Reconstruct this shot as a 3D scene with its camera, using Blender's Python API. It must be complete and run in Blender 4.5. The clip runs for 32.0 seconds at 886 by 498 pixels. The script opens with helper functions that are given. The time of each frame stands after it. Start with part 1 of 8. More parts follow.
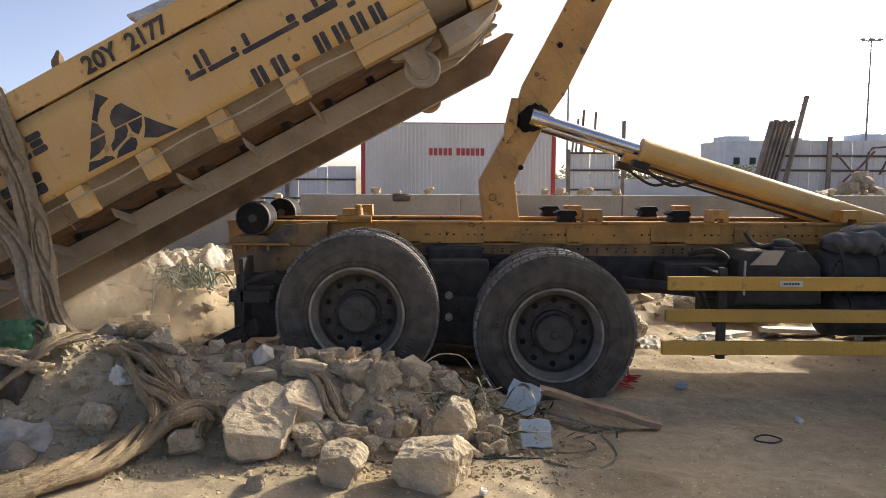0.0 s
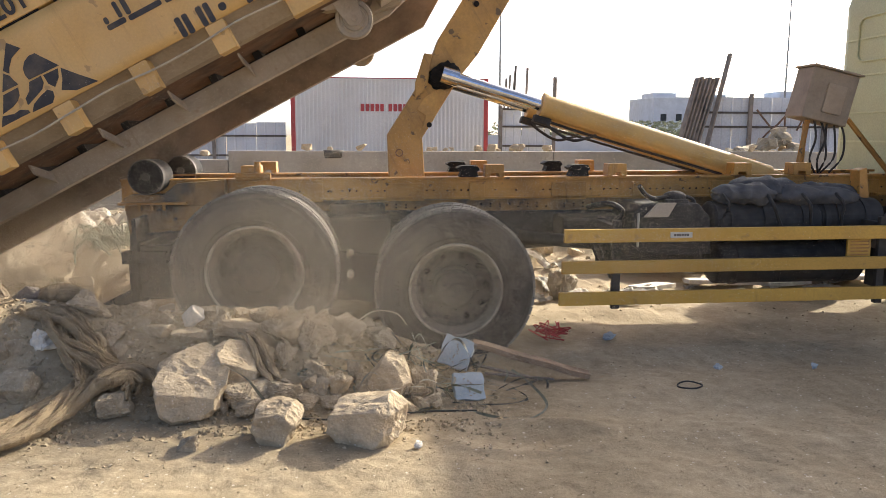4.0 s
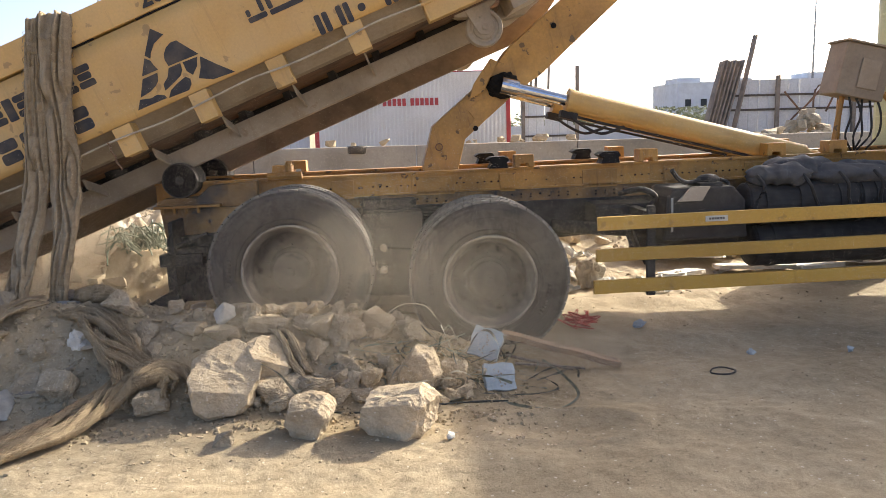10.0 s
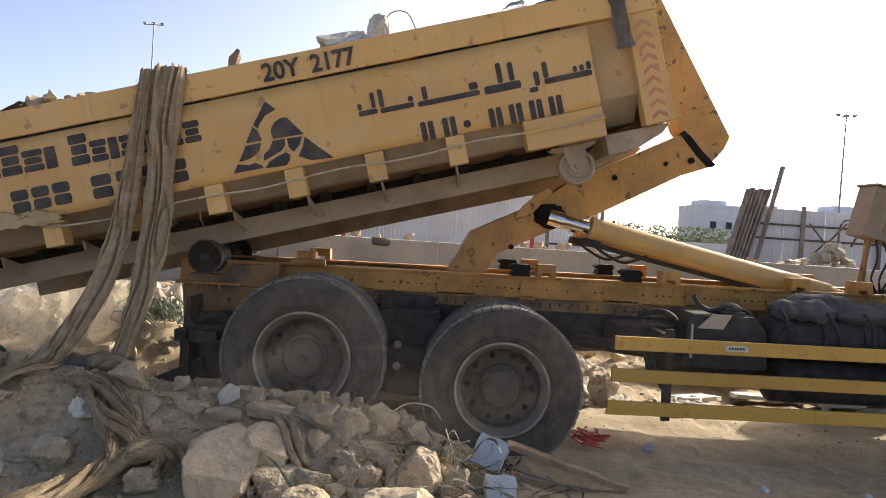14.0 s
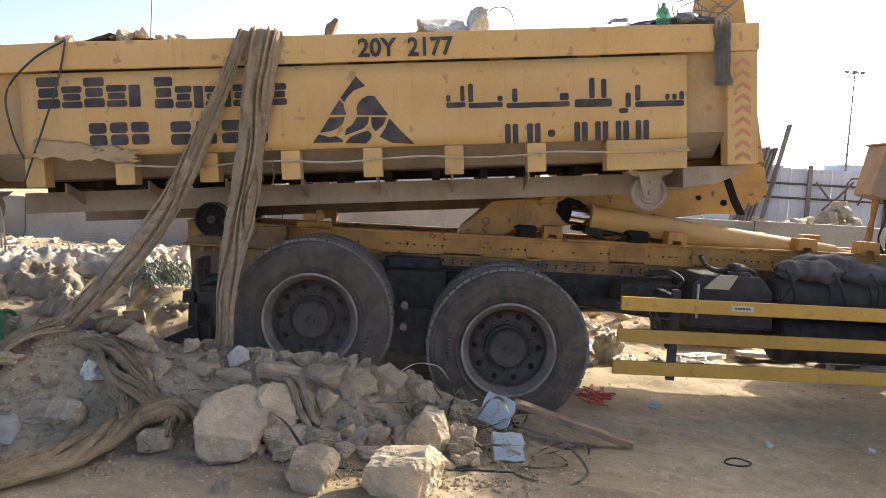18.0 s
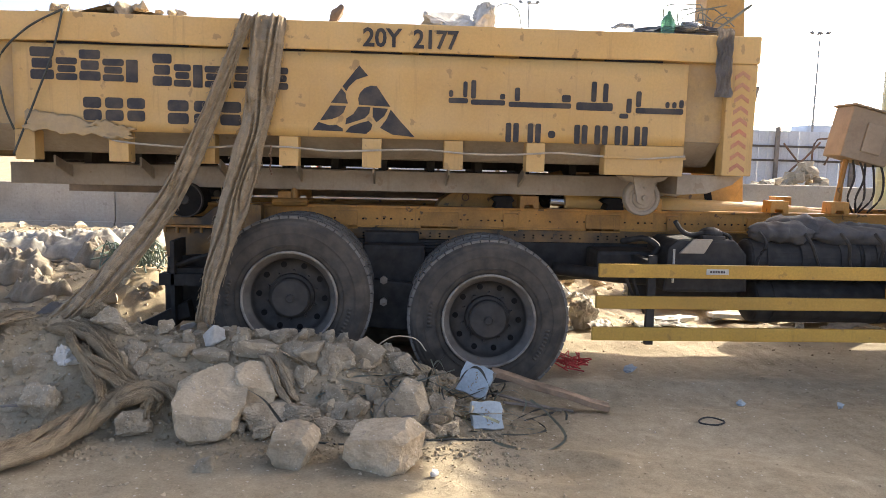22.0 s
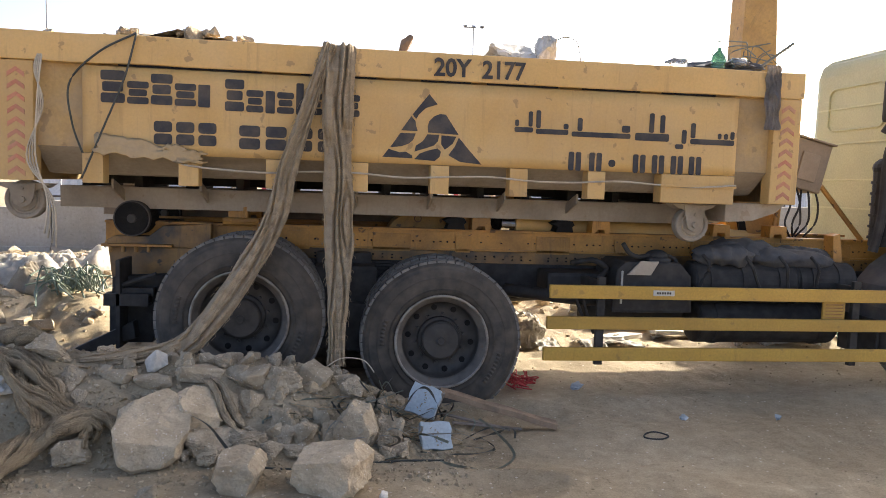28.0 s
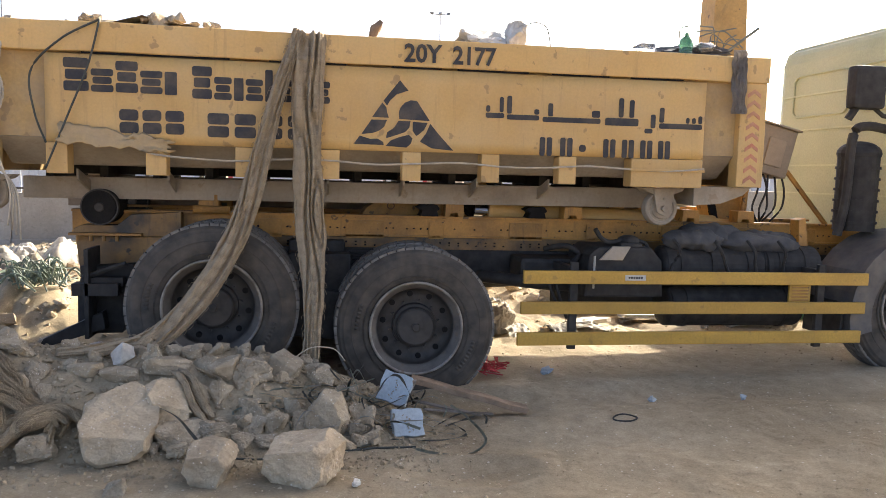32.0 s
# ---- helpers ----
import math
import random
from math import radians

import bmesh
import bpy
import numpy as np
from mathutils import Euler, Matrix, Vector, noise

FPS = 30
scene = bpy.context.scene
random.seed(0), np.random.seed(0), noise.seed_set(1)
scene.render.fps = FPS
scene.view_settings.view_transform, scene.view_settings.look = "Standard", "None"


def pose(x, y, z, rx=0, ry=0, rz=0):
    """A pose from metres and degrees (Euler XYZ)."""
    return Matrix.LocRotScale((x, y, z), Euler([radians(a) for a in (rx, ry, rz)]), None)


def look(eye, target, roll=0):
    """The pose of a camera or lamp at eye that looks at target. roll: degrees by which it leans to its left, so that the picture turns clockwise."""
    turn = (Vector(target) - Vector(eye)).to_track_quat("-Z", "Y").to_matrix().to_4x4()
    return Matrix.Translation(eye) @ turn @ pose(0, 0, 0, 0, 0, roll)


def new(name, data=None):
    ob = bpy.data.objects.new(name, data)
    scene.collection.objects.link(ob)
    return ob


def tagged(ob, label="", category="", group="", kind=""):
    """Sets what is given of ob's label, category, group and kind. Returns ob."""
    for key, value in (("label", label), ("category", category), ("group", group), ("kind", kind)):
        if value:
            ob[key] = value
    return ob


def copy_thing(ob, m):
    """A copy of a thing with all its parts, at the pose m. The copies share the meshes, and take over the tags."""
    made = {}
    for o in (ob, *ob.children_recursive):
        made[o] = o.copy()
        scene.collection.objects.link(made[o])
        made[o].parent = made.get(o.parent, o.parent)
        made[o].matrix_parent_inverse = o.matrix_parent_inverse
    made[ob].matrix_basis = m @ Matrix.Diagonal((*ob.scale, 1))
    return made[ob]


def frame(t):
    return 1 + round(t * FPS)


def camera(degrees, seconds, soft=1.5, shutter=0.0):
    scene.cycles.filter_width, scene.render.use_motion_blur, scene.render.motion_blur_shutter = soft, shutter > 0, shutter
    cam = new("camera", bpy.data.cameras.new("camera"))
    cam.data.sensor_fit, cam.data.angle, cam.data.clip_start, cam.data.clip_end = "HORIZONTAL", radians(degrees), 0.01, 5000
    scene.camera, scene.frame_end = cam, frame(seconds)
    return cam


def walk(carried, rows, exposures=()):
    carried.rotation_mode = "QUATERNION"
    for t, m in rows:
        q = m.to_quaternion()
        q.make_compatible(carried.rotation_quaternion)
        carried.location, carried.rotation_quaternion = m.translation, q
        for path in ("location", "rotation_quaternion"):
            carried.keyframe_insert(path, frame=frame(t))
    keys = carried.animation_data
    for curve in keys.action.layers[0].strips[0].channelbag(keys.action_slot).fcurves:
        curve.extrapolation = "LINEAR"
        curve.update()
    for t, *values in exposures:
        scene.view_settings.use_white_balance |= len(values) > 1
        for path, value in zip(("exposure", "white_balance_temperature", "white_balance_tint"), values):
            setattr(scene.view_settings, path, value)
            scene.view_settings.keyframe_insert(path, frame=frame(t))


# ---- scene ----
cam = camera(61.13, 32.0, soft=0.75)
PATH = [
    (0.0, pose(0.000, 0.007, 1.529, 84.67, -0.28, 0.10)),
    (0.5, pose(-0.004, 0.003, 1.524, 84.28, -0.31, 0.24)),
    (1.0, pose(-0.004, 0.004, 1.525, 83.92, -0.27, 0.35)),
    (1.5, pose(-0.004, 0.004, 1.525, 83.58, -0.23, 0.46)),
    (2.0, pose(-0.004, 0.002, 1.525, 83.39, -0.22, 0.56)),
    (2.5, pose(-0.003, -0.001, 1.524, 83.39, -0.16, 0.67)),
    (3.0, pose(0.003, -0.001, 1.526, 82.55, -0.49, -1.80)),
    (3.5, pose(0.006, 0.006, 1.528, 81.33, -0.80, -4.65)),
    (5.5, pose(-0.001, 0.001, 1.523, 81.91, 1.09, -4.47)),
    (6.0, pose(-0.001, 0.001, 1.521, 81.83, 1.13, -4.36)),
    (6.5, pose(-0.001, 0.002, 1.521, 81.56, 1.19, -4.25)),
    (7.0, pose(-0.002, 0.004, 1.521, 81.68, 1.24, -4.11)),
    (7.5, pose(-0.001, 0.004, 1.521, 81.30, 1.25, -4.08)),
    (8.0, pose(-0.002, 0.002, 1.522, 81.13, 1.42, -3.87)),
    (8.5, pose(-0.003, 0.000, 1.522, 81.26, 1.46, -3.78)),
    (9.0, pose(-0.004, 0.000, 1.522, 81.22, 1.46, -3.66)),
    (9.5, pose(-0.004, 0.002, 1.520, 80.97, 1.53, -3.52)),
    (10.0, pose(-0.003, 0.004, 1.517, 80.93, 1.61, -3.30)),
    (10.5, pose(-0.005, 0.004, 1.513, 80.76, 1.47, -2.26)),
    (11.0, pose(-0.008, 0.001, 1.518, 82.48, -0.46, -0.19)),
    (11.5, pose(0.000, 0.008, 1.532, 86.07, -2.53, 0.14)),
    (12.0, pose(0.004, 0.008, 1.539, 87.15, -3.87, -0.09)),
    (12.5, pose(0.004, 0.009, 1.543, 87.86, -4.01, -0.87)),
    (13.0, pose(0.004, 0.009, 1.545, 87.99, -4.08, -1.30)),
    (13.5, pose(0.004, 0.009, 1.545, 88.10, -4.00, -1.47)),
    (14.0, pose(0.004, 0.008, 1.544, 88.26, -3.75, -1.39)),
    (14.5, pose(-0.001, 0.009, 1.541, 88.29, -3.59, -1.21)),
    (16.5, pose(-0.010, -0.003, 1.534, 86.36, -3.94, -0.84)),
    (17.0, pose(-0.006, 0.003, 1.536, 85.99, -3.75, -0.74)),
    (17.5, pose(-0.004, 0.006, 1.537, 85.82, -3.53, -1.04)),
    (18.0, pose(-0.004, 0.005, 1.533, 85.40, -3.18, -1.08)),
    (18.5, pose(-0.002, 0.003, 1.532, 85.41, -2.67, -1.21)),
    (19.0, pose(-0.001, 0.004, 1.533, 85.39, -2.59, -1.11)),
    (19.5, pose(-0.002, 0.003, 1.530, 85.08, -2.46, -1.22)),
    (20.0, pose(-0.000, 0.004, 1.530, 84.60, -2.50, -1.57)),
    (20.5, pose(0.000, 0.005, 1.531, 84.23, -2.42, -2.13)),
    (21.0, pose(-0.001, 0.006, 1.530, 84.30, -2.20, -2.49)),
    (21.5, pose(-0.002, 0.008, 1.531, 83.95, -1.92, -2.73)),
    (22.0, pose(0.001, 0.007, 1.537, 83.31, -1.55, -3.19)),
    (22.5, pose(0.003, 0.001, 1.547, 83.76, -1.75, -4.10)),
    (23.0, pose(0.003, -0.003, 1.541, 84.04, -2.07, -5.46)),
    (23.5, pose(0.003, -0.006, 1.538, 84.29, -2.13, -6.11)),
    (24.0, pose(0.003, -0.007, 1.536, 84.38, -2.03, -6.08)),
    (24.5, pose(0.002, -0.007, 1.535, 84.53, -2.05, -6.22)),
    (25.0, pose(0.002, -0.009, 1.534, 84.69, -2.01, -6.25)),
    (25.5, pose(0.003, -0.011, 1.532, 84.87, -1.88, -6.21)),
    (27.5, pose(0.003, -0.013, 1.529, 85.24, -1.31, -6.87)),
    (28.0, pose(0.003, -0.012, 1.530, 85.08, -1.37, -7.21)),
    (28.5, pose(0.002, -0.010, 1.529, 84.98, -1.39, -7.60)),
    (29.0, pose(0.003, -0.007, 1.529, 84.89, -1.28, -7.62)),
    (29.5, pose(0.003, -0.008, 1.530, 84.67, -1.22, -7.56)),
    (30.0, pose(0.004, -0.007, 1.529, 84.42, -1.21, -7.93)),
    (30.5, pose(0.004, -0.007, 1.529, 84.28, -1.13, -8.13)),
    (31.0, pose(0.004, -0.008, 1.527, 84.40, -1.07, -8.27)),
    (31.5, pose(0.006, -0.008, 1.525, 84.47, -0.95, -8.44)),
    (32.0, pose(0.005, -0.010, 1.525, 84.20, -0.83, -9.59)),
]
walk(cam, PATH, exposures=[(0.0, 1.27, 6720, 7.4), (3.5, 1.61, 6720, 7.4), (6.0, 1.76, 6720, 7.4), (10.3, 1.86, 6720, 7.4), (11.05, 1.99, 6720, 7.4), (11.9, 1.36, 6720, 7.4), (14.0, 1.56, 6720, 7.4), (17.0, 1.86, 6720, 7.4), (20.0, 2.09, 6720, 7.4), (22.3, 2.16, 6720, 7.4), (24.0, 1.99, 6720, 7.4), (28.0, 2.09, 6720, 7.4), (32.0, 2.19, 6720, 7.4)])

# ---- light: hazy low sun behind the truck, dusty sky ----
SUN_EL, SUN_AZ = 27.0, 52.0
world = bpy.data.worlds.new("sky")
scene.world = world
world.use_nodes = True
wn = world.node_tree.nodes
sky = wn.new("ShaderNodeTexSky")
sky.sky_type = "NISHITA"
sky.sun_disc = False
sky.sun_elevation, sky.sun_rotation = radians(SUN_EL), radians(SUN_AZ)
sky.air_density, sky.dust_density, sky.ozone_density = 0.28, 2.6, 0.2
world.node_tree.links.new(sky.outputs[0], wn["Background"].inputs[0])
wn["Background"].inputs[1].default_value = 0.15
sun = new("sun", bpy.data.lights.new("sun", "SUN"))
sun.data.energy, sun.data.angle, sun.data.color = 2.7, radians(1.0), (1.0, 0.93, 0.82)
sun_from = Vector((math.sin(radians(SUN_AZ)) * math.cos(radians(SUN_EL)),
                   math.cos(radians(SUN_AZ)) * math.cos(radians(SUN_EL)), math.sin(radians(SUN_EL))))
sun.matrix_basis = look(sun_from * 50, (0, 0, 0))


# ---- materials ----
def mat(name, colour, dark=None, rough=0.7, metal=0.0, grain=30.0, stain=2.5, bump=0.15, dust=0.0, dust_colour=(0.42, 0.34, 0.24), amount=0.5, spec=0.5, streak=0.0, streak_colour=(0.16, 0.08, 0.03), knit=0, tone_range=0.12, speck=0, fleck=0.55):
    """Two scales of variation, a dust film and fine relief."""
    m = bpy.data.materials.new(name)
    m.use_nodes = True
    n, l = m.node_tree.nodes, m.node_tree.links
    b = n["Principled BSDF"]
    tc = n.new("ShaderNodeTexCoord")
    big = n.new("ShaderNodeTexNoise")
    big.inputs["Scale"].default_value, big.inputs["Detail"].default_value = stain, 6
    fine = n.new("ShaderNodeTexNoise")
    fine.inputs["Scale"].default_value, fine.inputs["Detail"].default_value = grain, 9
    fine.inputs["Roughness"].default_value = 0.68
    for q in (big, fine):
        l.new(tc.outputs["Object"], q.inputs["Vector"])
    info = n.new("ShaderNodeObjectInfo")
    dark = dark or tuple(c * 0.6 for c in colour)
    mix = n.new("ShaderNodeMixRGB")
    mix.inputs[1].default_value, mix.inputs[2].default_value = (*dark, 1), (*colour, 1)
    ramp = n.new("ShaderNodeValToRGB")
    ramp.color_ramp.elements[0].position, ramp.color_ramp.elements[1].position = 0.32, 0.32 + 0.5 * amount
    l.new(big.outputs["Fac"], ramp.inputs["Fac"])
    l.new(ramp.outputs["Color"], mix.inputs["Fac"])
    mul = n.new("ShaderNodeMixRGB")
    mul.blend_type = "MULTIPLY"
    mul.inputs["Fac"].default_value = fleck
    fr = n.new("ShaderNodeValToRGB")
    fr.color_ramp.elements[0].position, fr.color_ramp.elements[1].position = 0.25, 0.7
    fr.color_ramp.elements[0].color, fr.color_ramp.elements[1].color = (0.45, 0.45, 0.45, 1), (1, 1, 1, 1)
    l.new(fine.outputs["Fac"], fr.inputs["Fac"])
    l.new(mix.outputs["Color"], mul.inputs[1])
    l.new(fr.outputs["Color"], mul.inputs[2])
    out = mul.outputs["Color"]
    # piece-to-piece tone
    tone = n.new("ShaderNodeHueSaturation")
    mr = n.new("ShaderNodeMapRange")
    mr.inputs["To Min"].default_value, mr.inputs["To Max"].default_value = 1 - tone_range, 1 + tone_range
    l.new(info.outputs["Random"], mr.inputs["Value"])
    l.new(mr.outputs["Result"], tone.inputs["Value"])
    l.new(out, tone.inputs["Color"])
    out = tone.outputs["Color"]
    if streak > 0:
        mp = n.new("ShaderNodeMapping")
        mp.inputs["Scale"].default_value = (16, 16, 1.3)
        l.new(tc.outputs["Object"], mp.inputs["Vector"])
        sn = n.new("ShaderNodeTexNoise")
        sn.inputs["Scale"].default_value, sn.inputs["Detail"].default_value, sn.inputs["Roughness"].default_value = 1.0, 7, 0.7
        l.new(mp.outputs["Vector"], sn.inputs["Vector"])
        chip = n.new("ShaderNodeTexNoise")
        chip.inputs["Scale"].default_value, chip.inputs["Detail"].default_value = 11, 10
        l.new(tc.outputs["Object"], chip.inputs["Vector"])
        r1, r2 = n.new("ShaderNodeValToRGB"), n.new("ShaderNodeValToRGB")
        r1.color_ramp.elements[0].position, r1.color_ramp.elements[1].position = 0.56, 0.80
        r2.color_ramp.elements[0].position, r2.color_ramp.elements[1].position = 0.635, 0.665
        l.new(sn.outputs["Fac"], r1.inputs["Fac"])
        l.new(chip.outputs["Fac"], r2.inputs["Fac"])
        mx = n.new("ShaderNodeMath")
        mx.operation = "MAXIMUM"
        l.new(r1.outputs["Color"], mx.inputs[0])
        l.new(r2.outputs["Color"], mx.inputs[1])
        ms = n.new("ShaderNodeMath")
        ms.operation = "MULTIPLY"
        ms.inputs[1].default_value = streak
        l.new(mx.outputs[0], ms.inputs[0])
        sx = n.new("ShaderNodeMixRGB")
        sx.inputs[2].default_value = (*streak_colour, 1)
        l.new(ms.outputs[0], sx.inputs["Fac"])
        l.new(out, sx.inputs[1])
        out = sx.outputs["Color"]
    if dust > 0:
        dn = n.new("ShaderNodeTexNoise")
        dn.inputs["Scale"].default_value, dn.inputs["Detail"].default_value = stain * 2.2, 8
        l.new(tc.outputs["Object"], dn.inputs["Vector"])
        dr = n.new("ShaderNodeValToRGB")
        dr.color_ramp.elements[0].position, dr.color_ramp.elements[1].position = 0.38, 0.72
        l.new(dn.outputs["Fac"], dr.inputs["Fac"])
        dm = n.new("ShaderNodeMath")
        dm.operation = "MULTIPLY_ADD"
        dm.inputs[1].default_value, dm.inputs[2].default_value = dust * 0.7, dust * 0.35
        l.new(dr.outputs["Color"], dm.inputs[0])
        dx = n.new("ShaderNodeMixRGB")
        dx.inputs[2].default_value = (*dust_colour, 1)
        l.new(dm.outputs[0], dx.inputs["Fac"])
        l.new(out, dx.inputs[1])
        out = dx.outputs["Color"]
    if speck:
        vs = n.new("ShaderNodeTexVoronoi")
        vs.inputs["Scale"].default_value = speck
        l.new(tc.outputs["Object"], vs.inputs["Vector"])
        vc = n.new("ShaderNodeSeparateColor")
        l.new(vs.outputs["Color"], vc.inputs["Color"])
        some, close, both = n.new("ShaderNodeMath"), n.new("ShaderNodeMath"), n.new("ShaderNodeMath")
        some.operation, close.operation, both.operation = "GREATER_THAN", "LESS_THAN", "MULTIPLY"
        some.inputs[1].default_value, close.inputs[1].default_value = 0.93, 0.36
        l.new(vc.outputs["Red"], some.inputs[0])
        l.new(vs.outputs["Distance"], close.inputs[0])
        l.new(some.outputs[0], both.inputs[0])
        l.new(close.outputs[0], both.inputs[1])
        sp = n.new("ShaderNodeMixRGB")
        sp.inputs[2].default_value = (0.62, 0.54, 0.42, 1)
        l.new(both.outputs[0], sp.inputs["Fac"])
        l.new(out, sp.inputs[1])
        out = sp.outputs["Color"]
    hgt = fine.outputs["Fac"]
    if knit:
        kn = n.new("ShaderNodeTexVoronoi")
        kn.feature = "DISTANCE_TO_EDGE"
        kn.inputs["Scale"].default_value = knit
        l.new(tc.outputs["Object"], kn.inputs["Vector"])
        kr = n.new("ShaderNodeMapRange")
        kr.inputs["From Max"].default_value, kr.inputs["To Min"].default_value, kr.inputs["To Max"].default_value = 0.30, 1.0, 0.62
        l.new(kn.outputs["Distance"], kr.inputs["Value"])
        km = n.new("ShaderNodeMixRGB")
        km.blend_type = "MULTIPLY"
        km.inputs["Fac"].default_value = 0.55
        l.new(out, km.inputs[1])
        l.new(kr.outputs["Result"], km.inputs[2])
        out, hgt = km.outputs["Color"], kr.outputs["Result"]
    l.new(out, b.inputs["Base Color"])
    b.inputs["Roughness"].default_value, b.inputs["Metallic"].default_value = rough, metal
    b.inputs["Specular IOR Level"].default_value = spec
    if bump:
        bp = n.new("ShaderNodeBump")
        bp.inputs["Strength"].default_value, bp.inputs["Distance"].default_value = bump, 0.01
        l.new(hgt, bp.inputs["Height"])
        l.new(bp.outputs["Normal"], b.inputs["Normal"])
    return m


def sand_material():
    """Dry dusty soil: patches, clods, fine grit and scattered pale and dark chips."""
    m = bpy.data.materials.new("dry_sand")
    m.use_nodes = True
    n, l = m.node_tree.nodes, m.node_tree.links
    b = n["Principled BSDF"]
    tc = n.new("ShaderNodeTexCoord")

    def tex(scale, detail, rough=0.6):
        q = n.new("ShaderNodeTexNoise")
        q.inputs["Scale"].default_value, q.inputs["Detail"].default_value, q.inputs["Roughness"].default_value = scale, detail, rough
        l.new(tc.outputs["Object"], q.inputs["Vector"])
        return q.outputs["Fac"]

    def mixed(fac, lo, hi, a, c, mode="MIX"):
        r = n.new("ShaderNodeMapRange")
        r.inputs["From Min"].default_value, r.inputs["From Max"].default_value = lo, hi
        l.new(fac, r.inputs["Value"])
        x = n.new("ShaderNodeMixRGB")
        x.blend_type = mode
        l.new(r.outputs["Result"], x.inputs["Fac"])
        for k, v in ((1, a), (2, c)):
            if isinstance(v, tuple):
                x.inputs[k].default_value = (*v, 1)
            else:
                l.new(v, x.inputs[k])
        return x.outputs["Color"]

    patch, clod, grit = tex(0.8, 6), tex(11.0, 8, 0.7), tex(75.0, 8, 0.75)
    col = mixed(patch, 0.38, 0.62, (0.395, 0.315, 0.203), (0.55, 0.45, 0.302))
    shade = mixed(clod, 0.30, 0.68, (0.72, 0.70, 0.67), (1.0, 1.0, 1.0))
    fine = mixed(grit, 0.30, 0.66, (0.64, 0.63, 0.62), (1.0, 1.0, 1.0))
    for k in (shade, fine):
        x = n.new("ShaderNodeMixRGB")
        x.blend_type = "MULTIPLY"
        x.inputs["Fac"].default_value = 0.9
        l.new(col, x.inputs[1])
        l.new(k, x.inputs[2])
        col = x.outputs["Color"]
    v = n.new("ShaderNodeTexVoronoi")
    v.inputs["Scale"].default_value = 55.0
    l.new(tc.outputs["Object"], v.inputs["Vector"])
    sep = n.new("ShaderNodeSeparateColor")
    l.new(v.outputs["Color"], sep.inputs["Color"])
    for chan, level, tone in (("Red", 0.978, (0.55, 0.48, 0.37)),):
        g = n.new("ShaderNodeMath")
        g.operation = "GREATER_THAN"
        g.inputs[1].default_value = level
        l.new(sep.outputs[chan], g.inputs[0])
        near = n.new("ShaderNodeMath")
        near.operation = "LESS_THAN"
        near.inputs[1].default_value = 0.38
        l.new(v.outputs["Distance"], near.inputs[0])
        both = n.new("ShaderNodeMath")
        both.operation = "MULTIPLY"
        l.new(g.outputs[0], both.inputs[0])
        l.new(near.outputs[0], both.inputs[1])
        x = n.new("ShaderNodeMixRGB")
        l.new(both.outputs[0], x.inputs["Fac"])
        l.new(col, x.inputs[1])
        x.inputs[2].default_value = (*tone, 1)
        col = x.outputs["Color"]
    l.new(col, b.inputs["Base Color"])
    b.inputs["Roughness"].default_value, b.inputs["Specular IOR Level"].default_value = 0.95, 0.2
    add = n.new("ShaderNodeMath")
    add.operation = "MULTIPLY_ADD"
    add.inputs[1].default_value = 0.45
    l.new(grit, add.inputs[0])
    l.new(clod, add.inputs[2])
    bp = n.new("ShaderNodeBump")
    bp.inputs["Strength"].default_value, bp.inputs["Distance"].default_value = 0.7, 0.016
    l.new(add.outputs[0], bp.inputs["Height"])
    l.new(bp.outputs["Normal"], b.inputs["Normal"])
    return m


YELLOW = (0.65, 0.40, 0.128)
M_YELLOW = mat("worn_yellow_paint", YELLOW, (0.58, 0.335, 0.09), 0.55, 0, 55, 1.6, 0.05, dust=0.26, dust_colour=(0.50, 0.40, 0.26), streak=0.5, fleck=0.3)
M_TUB = mat("dusty_yellow_paint", (0.56, 0.35, 0.11), (0.40, 0.26, 0.11), 0.75, 0, 45, 2.2, 0.1, dust=0.55, streak=0.5)
M_RAIL = mat("dusty_grey_steel", (0.40, 0.34, 0.26), (0.24, 0.195, 0.14), 0.8, 0, 40, 2.5, 0.12, dust=0.55, streak=0.5)
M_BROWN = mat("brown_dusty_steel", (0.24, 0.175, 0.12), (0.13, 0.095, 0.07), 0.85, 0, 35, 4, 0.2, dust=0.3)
M_RUST = mat("rusty_steel", (0.20, 0.09, 0.045), (0.07, 0.04, 0.03), 0.85, 0.1, 35, 4, 0.2, dust=0.25)
M_FRAME = mat("yellow_chassis_paint", (0.54, 0.265, 0.05), (0.30, 0.145, 0.03), 0.55, 0, 50, 3.5, 0.08, dust=0.06, streak=0.75, streak_colour=(0.03, 0.022, 0.016))
M_FRAME_OIL = mat("oil_stained_chassis_paint", (0.48, 0.24, 0.045), (0.024, 0.021, 0.018), 0.5, 0, 50, 4.0, 0.08, amount=0.9, dust=0.10, streak=0.9, streak_colour=(0.02, 0.017, 0.014))
M_GUARD = mat("side_guard_yellow", (0.60, 0.345, 0.05), (0.50, 0.28, 0.04), 0.5, 0, 60, 2.5, 0.06, dust=0.06, streak=0.35)
M_ARM = mat("arm_yellow", (0.56, 0.315, 0.075), (0.40, 0.215, 0.05), 0.55, 0, 45, 3.2, 0.07, dust=0.14, streak=0.8, streak_colour=(0.06, 0.04, 0.025))
M_BARREL = mat("dusty_cylinder_yellow", (0.60, 0.37, 0.105), (0.50, 0.30, 0.08), 0.55, 0, 45, 3.2, 0.05, dust=0.25, fleck=0.3)
